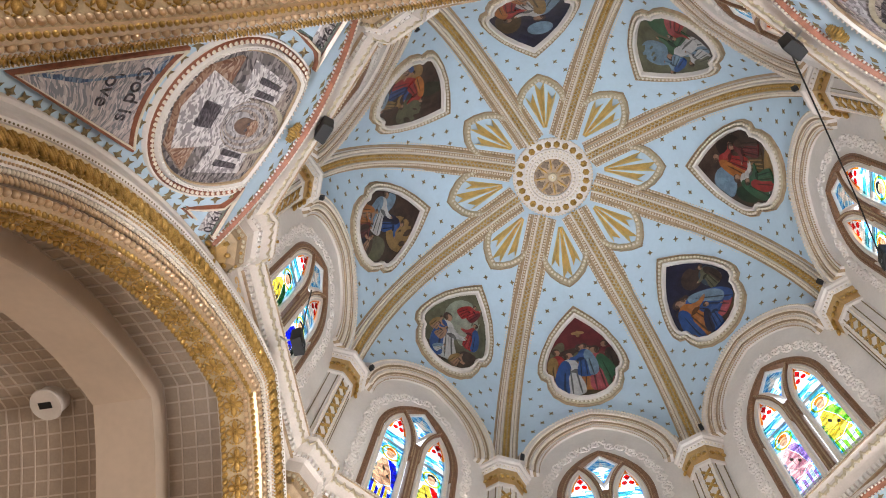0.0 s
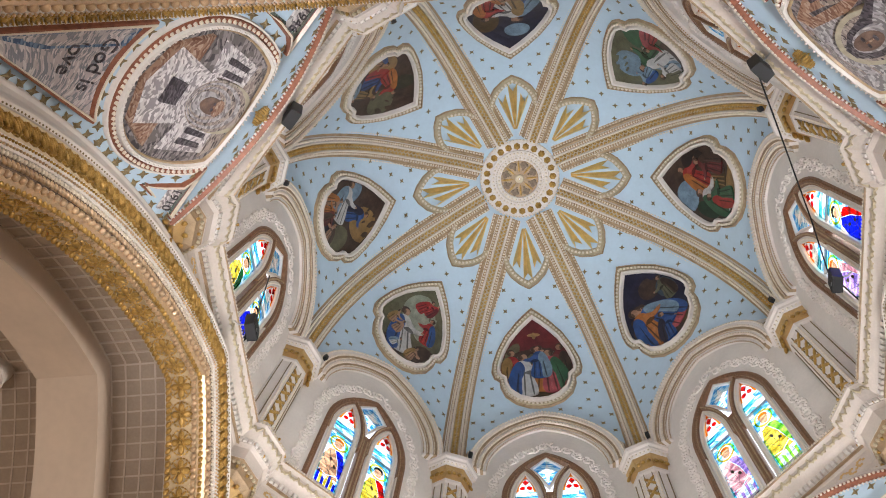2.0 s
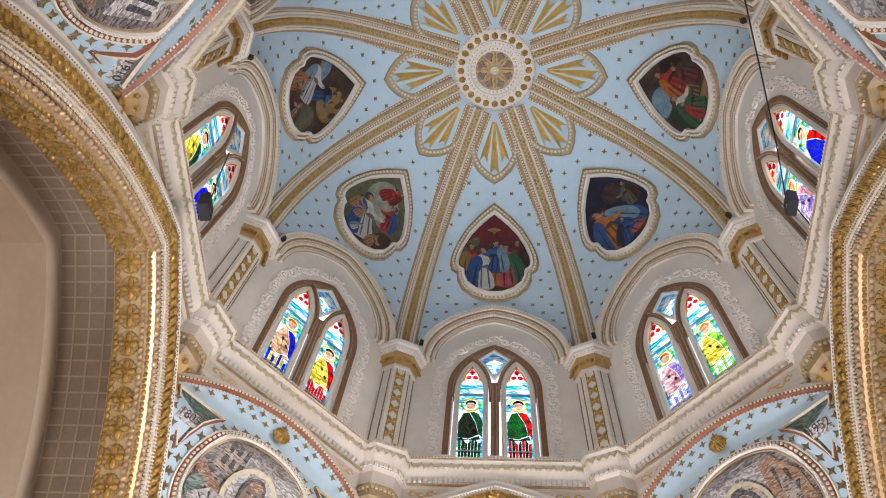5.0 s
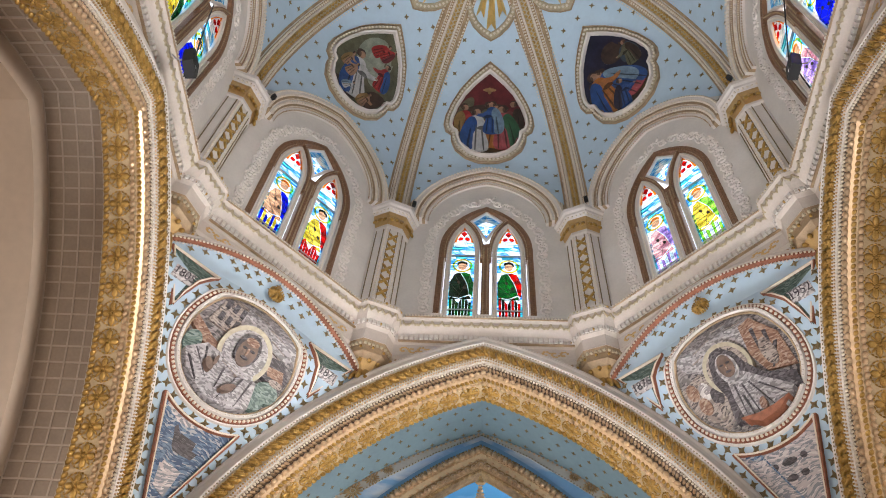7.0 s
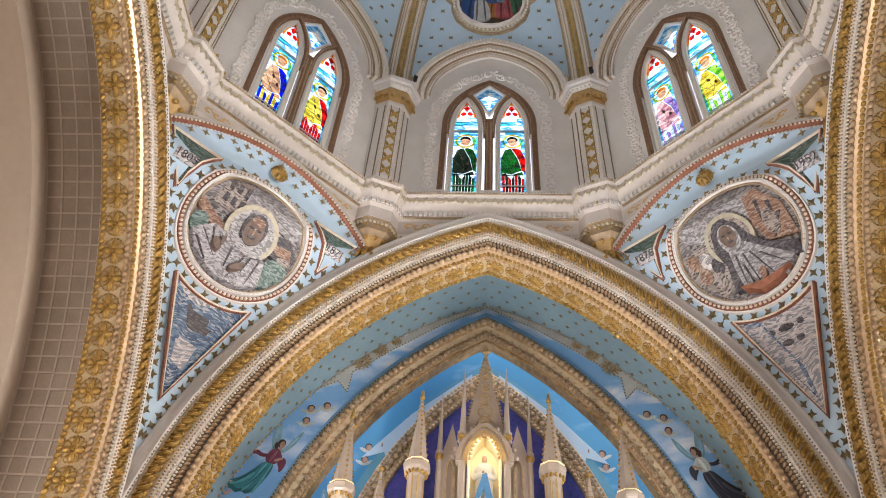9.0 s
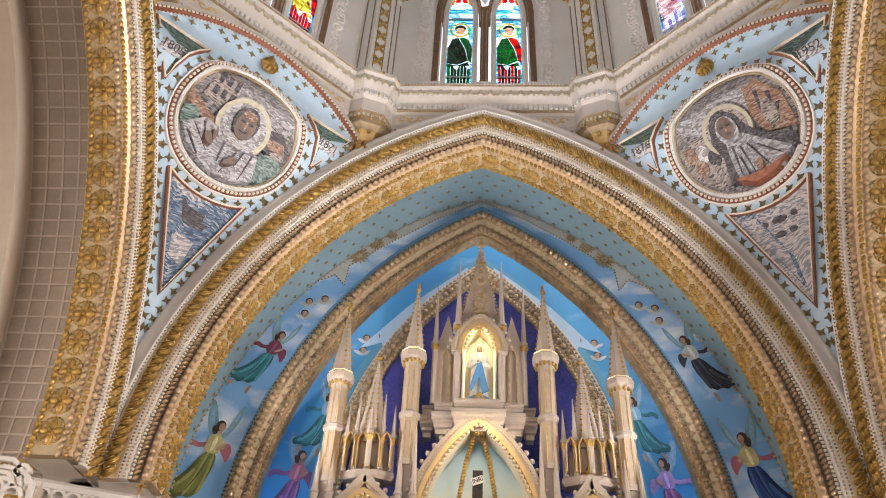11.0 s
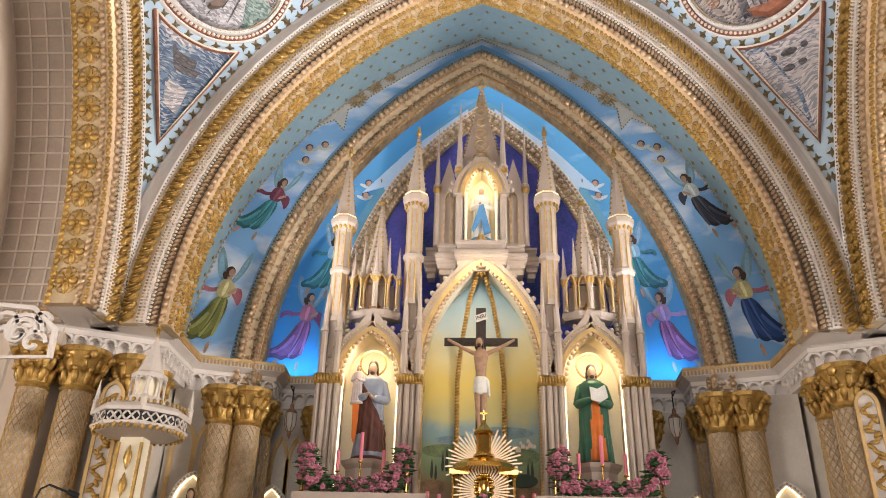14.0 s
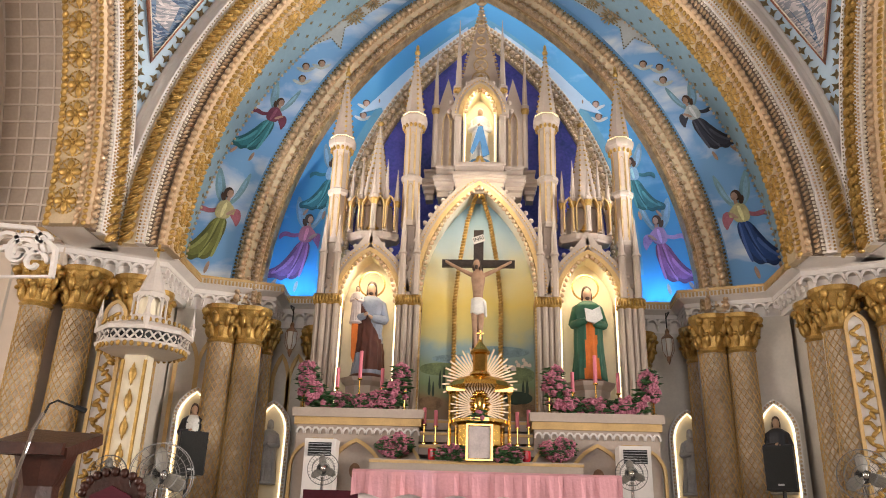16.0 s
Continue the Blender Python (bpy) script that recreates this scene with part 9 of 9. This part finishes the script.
mesh("white_cloth", *box(-1.0, 1.16, 2.60, 3.4, 1.2, 1.99), CLOTHW, table, "white cloth beneath")
tagged(mesh("kneeler_screen", *box(-1.62, -0.9, 3.3, 3.6, 1.15, 2.02), MAROON), "low maroon velvet draped bench", "bench", "draped benches")
tagged(mesh("kneeler_screen", *box(1.0, 1.85, 3.3, 3.6, 1.15, 2.02), MAROON), "low maroon velvet draped bench", "bench", "draped benches")

# ---- lit shell niches with statues along the chancel wall ----
def wall_niche(x, y, turn, robes, label, sz):
    g = group_of("wall_niche", "small pointed white niche with a glowing edge", "niche", "", "wall niches")
    line = [(-0.24, 1.9), *pointed(0.25, 0.42, 3.0, 8), (0.24, 1.9)]
    fr = mesh("niche_frame", *ribbon(line, 0.06, -0.05, 0.03), MOULD, g)
    b = Bag()
    for p, t in steps_along([(u, -0.06, w) for u, w in line], 0.05):
        b.add(ball(4, 3, 0.018, 0.014, 0.018), Matrix.Translation(p))
    b.done("frame_beads", CHAMPAGNE, fr, "", True, "stuff")
    mesh("niche_back", *plate(line, 0.0, 0.02), NICHEWALL, g)
    mesh("led_edge", *ribbon([(u * 0.84, w - 0.03) for u, w in line], 0.035, -0.035, -0.02), LED, g, "warm light strip along the edge")
    g.matrix_world = Matrix.Translation((x, y, 0)) @ Matrix.Rotation(turn, 4, "Z")
    st = statue("statue", label, 0, 0, 0, sz, robes, "cape", False)
    st.matrix_world = g.matrix_world @ Matrix.Translation((0, -0.12, 2.28))


wall_niche(-3.82, 6.2, 0.35, [WHITER, BLACKR, SKIN, HAIR, WHITER], "statue in a white surplice standing in a wall niche", 0.92)
wall_niche(-3.0, 7.2, 0.05, [STONER, STONER, STONER, STONER, STONER], "grey stone statue of a mitred figure in a wall niche", 0.86)
wall_niche(3.04, 7.2, -0.05, [STONER, STONER, STONER, STONER, STONER], "grey stone veiled statue in a wall niche", 0.86)
wall_niche(3.92, 6.2, -0.35, [BLACKR, BLACKR, SKIN, HAIR, STONER], "statue in a black robe standing in a wall niche", 0.92)

# ---- pulpit canopy, lectern, fans, loudspeakers and other loose things ----
def pulpit_canopy():
    g = group_of("pulpit_canopy", "white and gilt gothic pulpit canopy on a panelled post", "canopy")
    m = Matrix.Translation((-3.8, 4.25, 0))
    for prof, mt, nm in (([(0.44, 3.48), (0.51, 3.52), (0.52, 3.55)], CORNICE, "lower_rim"), ([(0.50, 3.55), (0.50, 3.65)], DARK, "pierced_band"), ([(0.53, 3.66), (0.54, 3.70), (0.50, 3.74), (0.42, 3.76)], CORNICE, "upper_rim"),
                         ([(0.42, 3.76), (0.24, 3.82), (0.20, 3.9)], CORNICE, "lantern_base"), ([(0.12, 3.9), (0.12, 4.14)], NICHEWALL, "lantern_core"), ([(0.20, 4.12), (0.20, 4.17), (0.15, 4.2), (0.02, 4.60), (0.012, 4.64)], CORNICE, "roof")):
        mesh(nm, *octagon(prof), mt, g).matrix_local = m
    b = Bag()
    for j in range(32):
        a = 2 * math.pi * j / 32
        b.add(ribbon([(-0.045, 3.55), (0.045, 3.65)], 0.018, -0.01, 0.01), m @ Matrix.Rotation(a, 4, "Z") @ Matrix.Translation((0, -0.485, 0)))
        b.add(ribbon([(0.045, 3.55), (-0.045, 3.65)], 0.018, -0.01, 0.01), m @ Matrix.Rotation(a, 4, "Z") @ Matrix.Translation((0, -0.485, 0)))
    b.done("lattice", CORNICE, g, "white lattice", False, "stuff")
    b = Bag()
    for j in range(40):
        a = 2 * math.pi * j / 40
        b.add(ball(5, 4, 0.026, 0.02, 0.035), m @ Matrix.Rotation(a, 4, "Z") @ Matrix.Translation((0, -0.475, 3.50)))
        b.add(ball(4, 3, 0.025, 0.02, 0.03), m @ Matrix.Rotation(a, 4, "Z") @ Matrix.Translation((0, -0.46, 3.78)))
    b.done("gilt_drops", GOLD, g, "gilded leaf drops", True, "stuff")
    for j in range(8):
        a = radians(22.5 + 45 * j)
        mesh("pillar", *lathe([(0.022, 3.88), (0.016, 3.92), (0.016, 4.12)], 6), CORNICE, g).matrix_local = m @ Matrix.Translation((0.18 * math.cos(a), 0.18 * math.sin(a), 0))
        mesh("pillar_arch", *ribbon(pointed(0.065, 0.09, 4.04, 4), 0.02, -0.01, 0.01), CORNICE, g).matrix_local = m @ Matrix.Rotation(radians(45 * j), 4, "Z") @ Matrix.Translation((0, -0.17, 0))
        if j % 2 == 0:
            mesh("corner_pinnacle", *octagon([(0.035, 3.7), (0.035, 3.8), (0.045, 3.82), (0.03, 3.84), (0.004, 4.05)]), CORNICE, g).matrix_local = m @ Matrix.Translation((0.50 * math.cos(a), 0.50 * math.sin(a), 0))
    mesh("crosslet", *ribbon([(-3.8, 4.6), (-3.8, 4.80)], 0.025, 4.24, 4.26), GOLD, g)
    mesh("crosslet_bar", *ribbon([(-3.86, 4.73), (-3.74, 4.73)], 0.025, 4.24, 4.26), GOLD, g)
    mesh("post", *box(-4.02, -3.76, 4.3, 4.5, 1.15, 3.50), NICHEWALL, g)
    mesh("post_edge", *ribbon([(-4.02, 1.15), (-4.02, 3.42)], 0.03, 4.27, 4.3), GOLD, g)
    mesh("post_edge", *ribbon([(-3.76, 1.15), (-3.76, 3.42)], 0.03, 4.27, 4.3), GOLD, g)
    for j in range(6):
        d = Bag()
        d.add(ball(6, 4, 0.05, 0.02, 0.09), Matrix.Translation((-3.89, 4.29, 3.26 - 0.30 * j)))
        d.add(ball(6, 4, 0.025, 0.02, 0.14), Matrix.Translation((-3.89, 4.29, 3.26 - 0.30 * j)))
        d.done("gilt_diamond", GOLD, g, "gilded diamond", True)


pulpit_canopy()

# gilded foliage panels on the faces of the front piers
for s in (-1, 1):
    g = group_of("pier_panel", "tall round-headed panel of gilded foliage on the pier", "panel", "structure")
    m = Matrix.Translation((s * 4.40, 4.70, 0)) @ Matrix.Rotation(s * 0.25 * -1, 4, "Z")
    line = [(-0.11, 1.3), (-0.11, 4.05), *pointed(0.11, 0.16, 4.05, 5), (0.11, 1.3)]
    mesh("panel_frame", *ribbon(line, 0.04, -0.05, 0.0), PALEGOLD, g).matrix_local = m
    mesh("panel_ground", *plate(line, -0.02, 0.0), MOULD, g).matrix_local = m
    b = Bag()
    r = random.Random(8)
    for j in range(64):
        z = 1.4 + 0.042 * j
        b.add(ball(5, 4, 0.06, 0.02, 0.026), m @ Matrix.Translation((0.05 * math.sin(j * 1.3), -0.035, z)) @ Matrix.Rotation(r.uniform(-1.2, 1.2), 4, "Y"))
    b.done("foliage", GOLD, g, "gilded foliage", True, "stuff")

WOOD = mat("dark_red_brown_wood", (0.055, 0.018, 0.012), 0.35, 0, 0.3, 6.0, 0.15, 30)
CHROME = mat("chromed_steel", (0.7, 0.7, 0.72), 0.15, 1.0, 0.05, 8)
lectern = group_of("lectern", "dark red-brown wooden lectern with a sloping top", "lectern")
tp = mesh("top", *box(-0.28, 0.28, -0.25, 0.25, -0.04, 0.04), WOOD, lectern)
tp.matrix_local = Matrix.Translation((-3.10, 1.4, 2.2)) @ Matrix.Rotation(0.05, 4, "Y") @ Matrix.Rotation(0.30, 4, "X")
mesh("ledge", *box(-3.36, -2.84, 1.12, 1.16, 2.10, 2.18), WOOD, lectern)
mesh("post", *lathe([(0.24, 1.15), (0.22, 1.25), (0.15, 1.35), (0.13, 1.9), (0.2, 2.1), (0.22, 2.16)], 8, 22.5), WOOD, lectern).location = (-3.10, 1.4, 0)
mesh("foot", *box(-3.36, -2.84, 1.2, 1.7, 1.15, 1.22), WOOD, lectern)


def tube(points, r, seg=6):
    v, f, n = [], [], len(points)
    for k, p in enumerate(points):
        a, b = Vector(points[max(k - 1, 0)]), Vector(points[min(k + 1, n - 1)])
        m = frame_at(Vector(p), b - a, (0.13, -0.97, 0.21))
        v += [m @ Vector((0, r * math.cos(2 * math.pi * j / seg), r * math.sin(2 * math.pi * j / seg))) for j in range(seg)]
    for k in range(n - 1):
        f += [(k * seg + j, k * seg + (j + 1) % seg, (k + 1) * seg + (j + 1) % seg, (k + 1) * seg + j) for j in range(seg)]
    f += [tuple(range(seg)), tuple((n - 1) * seg + j for j in range(seg - 1, -1, -1))]
    return v, f


mic = group_of("microphone_stand", "chromed microphone stand with a black gooseneck", "microphone")
mesh("stand_pole", *tube([(-3.1, 1.05, 1.15), (-3.1, 1.05, 1.85), (-3.06, 1.1, 2.25), (-3.02, 1.12, 2.38)], 0.014), CHROME, mic)
mesh("clutch", *tube([(-3.1, 1.05, 1.80), (-3.1, 1.05, 1.92)], 0.025), CHROME, mic)
mesh("gooseneck", *tube([(-3.02, 1.12, 2.36), (-3.0, 1.13, 2.44), (-2.95, 1.14, 2.47), (-2.86, 1.15, 2.44), (-2.80, 1.16, 2.42)], 0.008), DARK, mic)
mesh("capsule", *tube([(-2.82, 1.16, 2.43), (-2.75, 1.17, 2.405)], 0.018, 8), DARK, mic)

CAGE = mat("grey_wire_cage", (0.13, 0.125, 0.12), 0.4, 0.4, 0.1, 8)
BLADE = mat("pale_plastic_fan_blade", (0.22, 0.20, 0.17), 0.35, 0, 0.08, 5)


def pedestal_fan(x, y, z, r, turn):
    g = group_of("pedestal_fan", "grey pedestal fan with a wire cage, at rest", "fan", "", "pedestal fans")
    b = Bag()
    for yy, rr in ((-0.05, 1), (0.0, 1.0), (-0.075, 0.72), (-0.09, 0.4), (0.06, 0.7), (0.08, 0.4)):
        b.add(ribbon(circle(r * rr, 28), 0.006, yy - 0.003, yy + 0.003, True))
    for j in range(28):
        a = 2 * math.pi * j / 28
        c, s = math.cos(a), math.sin(a)
        b.add(tube([(0.2 * r * c, -0.09, 0.2 * r * s), (0.7 * r * c, -0.075, 0.7 * r * s), (r * c, -0.03, r * s)], 0.0018, 3))
    b.done("cage", CAGE, g, "wire cage")
    for j in range(3):
        m = Matrix.Rotation(2 * math.pi * j / 3 + 0.4, 4, "Y") @ Matrix.Translation((r * 0.48, -0.02, 0)) @ Matrix.Rotation(0.35, 4, "X")
        mesh("blade", *ball(10, 4, r * 0.42, 0.006, r * 0.27), BLADE, g, smooth=True).matrix_local = m
    mesh("motor", *lathe([(0.05, -0.02), (0.07, 0.02), (0.07, 0.12), (0.04, 0.16)], 12), DARK, g).matrix_local = Matrix.Rotation(-math.pi / 2, 4, "X")
    mesh("hub", *ball(10, 5, 0.035, 0.03, 0.035), CHROME, g, smooth=True).location = (0, -0.09, 0)
    mesh("pole", *lathe([(0.2, 1.15 - z), (0.2, 1.18 - z), (0.02, 1.2 - z), (0.018, -0.08)], 12), CHROME, g).location = (0, 0.08, 0)
    g.matrix_world = Matrix.Translation((x, y, z)) @ Matrix.Rotation(turn, 4, "Z")


pedestal_fan(-2.68, 2.5, 2.06, 0.27, 0.7)
pedestal_fan(-3.32, 2.9, 2.10, 0.15, 0.5)
pedestal_fan(3.66, 3.5, 2.29, 0.24, -0.3)
pedestal_fan(-1.72, 4.72, 2.31, 0.175, 0.2)
pedestal_fan(1.72, 4.72, 2.34, 0.175, -0.2)

GRILLE = mat("black_metal_grille", (0.009, 0.009, 0.008), 0.6, 0.1, 0.3, 60, 0.4, 200)


def loudspeaker(m, w, d, h, on_pole, label, z=0.0):
    g = group_of("loudspeaker", label, "loudspeaker", "", "loudspeakers")
    v, f = box(-w / 2, w / 2, -d / 2, d / 2, -h / 2, h / 2)
    v = [(x * (0.9 if y > 0 else 1), y, zz) for x, y, zz in v]
    mesh("cabinet", v, f, DARK, g)
    mesh("grille", *box(-w * 0.45, w * 0.45, -d / 2 - 0.012, -d / 2 - 0.001, -h * 0.46, h * 0.46), GRILLE, g)
    mesh("badge", *box(-w * 0.1, w * 0.1, -d / 2 - 0.016, -d / 2 - 0.012, -h * 0.40, -h * 0.36), STEEL, g)
    if on_pole:
        mesh("pole", *lathe([(0.02, 1.2 - z), (0.02, -h / 2)], 8), DARK, g)
        mesh("foot", *lathe([(0.24, 1.15 - z), (0.22, 1.19 - z), (0.03, 1.25 - z)], 10), DARK, g)
    else:
        mesh("bracket", *tube([(0, d / 2, h * 0.3), (0, d / 2 + 0.12, h * 0.45), (0, d / 2 + 0.2, h * 0.9)], 0.012), STEEL, g)
    g.matrix_world = m


loudspeaker(Matrix.Translation((-3.18, 4.5, 2.42)) @ Matrix.Rotation(0.5, 4, "Z"), 0.30, 0.28, 0.46, True, "black loudspeaker on a pole stand", 2.42)
loudspeaker(Matrix.Translation((3.28, 4.5, 2.42)) @ Matrix.Rotation(-0.5, 4, "Z"), 0.30, 0.28, 0.46, True, "black loudspeaker on a pole stand", 2.42)
# drum loudspeakers, set along the camera's rays to show in front of the cornice
for (x, y, z), a in (((-4.05, -0.33, 11.35), math.pi / 2), ((4.5, 0.2, 12.85), -math.pi / 2), ((-3.04, -3.19, 11.53), math.pi * 0.75), ((2.96, -3.17, 11.5), -math.pi * 0.75)):
    loudspeaker(Matrix.Translation((x, y, z)) @ Matrix.Rotation(a, 4, "Z") @ Matrix.Rotation(-0.25, 4, "X"), 0.27, 0.14, 0.44, False, "black loudspeaker hung in the drum")
for pts, nm in (([(2.96, -3.17, 11.70), (3.45, -2.1, 12.1), (4.1, -0.8, 12.8), (4.5, 0.2, 13.1)], "cable"), ([(-4.78, -0.1, 14.6), (-4.4, -0.2, 12.9), (-4.05, -0.33, 11.55)], "cable"), ([(4.5, 0.2, 12.62), (4.66, 0.4, 12.2), (4.5, 0.6, 11.98)], "cable")):
    tagged(mesh(nm, *tube(pts, 0.012), DARK), "black cable running to a hung loudspeaker", "cable", "loudspeaker cables")

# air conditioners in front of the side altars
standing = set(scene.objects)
for s in (-1, 1):
    g = group_of("air_conditioner", "white upright air conditioner with a dark louvre", "air conditioner", "", "air conditioners")
    x = s * 2.02
    mesh("body", *box(x - 0.20, x + 0.20, 5.95, 6.25, 1.10, 2.78), MOULD, g)
    mesh("louvre_recess", *box(x - 0.15, x + 0.15, 5.935, 5.955, 2.56, 2.73), DARK, g)
    for j in range(5):
        mesh("slat", *box(x - 0.15, x + 0.15, 5.92, 5.94, 2.575 + 0.033 * j, 2.579 + 0.033 * j), STEEL, g)

# air conditioners drawn towards the camera's eye by the same factor
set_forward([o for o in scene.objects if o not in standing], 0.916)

# lanterns hung from the chancel cornice
for s in (-1, 1):
    g = group_of("hanging_lantern", "small bronze lantern with frosted glass on a hook", "lantern", "", "hanging lanterns")
    m = Matrix.Translation((s * 2.70, 6.6, 0))
    mesh("hook", *tube([(s * 0.12, 0.5, 4.78), (s * 0.10, 0.2, 4.8), (0, 0, 4.72), (0, 0, 4.5)], 0.01), DARK, g).matrix_local = m
    mesh("cap", *lathe([(0.01, 4.5), (0.03, 4.46), (0.03, 4.42), (0.085, 4.36), (0.085, 4.34)][::-1], 8), BRONZE, g).matrix_local = m
    mesh("glass", *lathe([(0.03, 4.08), (0.075, 4.16), (0.08, 4.34)], 8), glow("frosted_lantern_glass", (0.42, 0.38, 0.33), 0.12), g, "frosted glass").matrix_local = m
    mesh("drop", *lathe([(0.006, 3.98), (0.03, 4.04), (0.035, 4.09)], 8), BRONZE, g).matrix_local = m
    for j in range(6):
        a = 2 * math.pi * j / 6
        mesh("bar", *tube([(0.035 * math.cos(a), 0.035 * math.sin(a), 4.08), (0.08 * math.cos(a), 0.08 * math.sin(a), 4.17), (0.085 * math.cos(a), 0.085 * math.sin(a), 4.34)], 0.006, 4), BRONZE, g).matrix_local = m

# floodlights that stand on the cornice shelves
for x, y in ((-4.62, 4.62), (-4.05, 5.02), (4.62, 4.62), (4.05, 5.02)):
    g = group_of("floodlight", "small black floodlight lying on the cornice", "floodlight", "", "cornice floodlights")
    mesh("housing", *box(-0.10, 0.10, -0.07, 0.07, 0, 0.06), DARK, g)
    mesh("stirrup", *tube([(-0.11, 0, 0.0), (-0.11, 0, 0.08), (0.11, 0, 0.08), (0.11, 0, 0.0)], 0.008), DARK, g)
    g.matrix_world = Matrix.Translation((x, y, 5.08)) @ Matrix.Rotation(0.4 * (1 if x < 0 else -1), 4, "Z")
# small black lamps at the feet of the dome ribs
for k in range(8):
    ob = tagged(mesh("rib_lamp", *box(0.24, 0.32, -0.62, -0.54, 15.72, 15.86), DARK), "small black lamp beside a rib's foot", "lamp", "rib lamps")
    ob.matrix_world = corner(k, CR)

# round fitting in the transept vault
ft = group_of("ceiling_speaker", "round white ceiling fitting with a dark slot", "ceiling fitting")
mesh("disc", *lathe([(0.24, 0), (0.25, 0.03), (0.22, 0.08), (0.22, 0.4)], 24), MOULD, ft)
mesh("slot", *box(-0.10, 0.10, -0.05, 0.05, -0.01, 0.01), DARK, ft)
ft.matrix_world = Matrix.Translation((-7.82, -0.071, 10.9))

# white scrollwork bracket at the transept pier
g = group_of("scroll_bracket", "white painted openwork scroll bracket on the pier", "bracket")
m = Matrix.Translation((-5.25, 3.9, 4.55))
for cx, cz, r in ((0, 0, 0.28), (0.18, -0.12, 0.16), (-0.22, 0.1, 0.18), (0.22, 0.16, 0.1), (0, 0, 0.2)):
    mesh("scroll", *ribbon([(cx + r * (1 - 0.07 * q) * math.cos(q * 0.5), cz + r * (1 - 0.07 * q) * math.sin(q * 0.5)) for q in range(13)], 0.045, -0.03, 0.03), MOULD, g).matrix_local = m
mesh("bar", *ribbon([(-0.6, 0.36), (0.1, 0.3), (0.4, 0.05), (0.42, -0.3)], 0.05, -0.03, 0.03), MOULD, g).matrix_local = m
mesh("bar", *ribbon([(-0.6, -0.3), (0.4, -0.28)], 0.03, -0.02, 0.02), MOULD, g).matrix_local = m
# carved chair beside the lectern
ch = group_of("carved_chair", "dark carved wooden chair with purple upholstery", "chair")
mesh("back", *plate([(-0.24, 1.6), (-0.26, 1.95), (-0.16, 2.05), (0, 2.1), (0.16, 2.05), (0.26, 1.95), (0.24, 1.6)], 0.0, 0.06), WOOD, ch)
mesh("back_pad", *plate([(-0.16, 1.62), (-0.17, 1.9), (0, 1.98), (0.17, 1.9), (0.16, 1.62)], -0.03, 0.0), MAROON, ch, "purple back cushion")
mesh("seat", *box(-0.26, 0.26, -0.5, 0.05, 1.55, 1.63), MAROON, ch)
for x in (-0.24, 0.20):
    for y in (-0.48, 0.0):
        mesh("leg", *box(x, x + 0.04, y, y + 0.04, 1.15, 1.55), WOOD, ch)
b = Bag()
for j in range(11):
    a = math.pi * j / 10
    b.add(ball(5, 4, 0.04, 0.03, 0.04), Matrix.Translation((0.25 * math.cos(a), 0.0, 1.92 + 0.17 * math.sin(a))))
b.done("carving", WOOD, ch, "carved crest", True, "stuff")
ch.location = (-2.98, 2.3, -0.02)
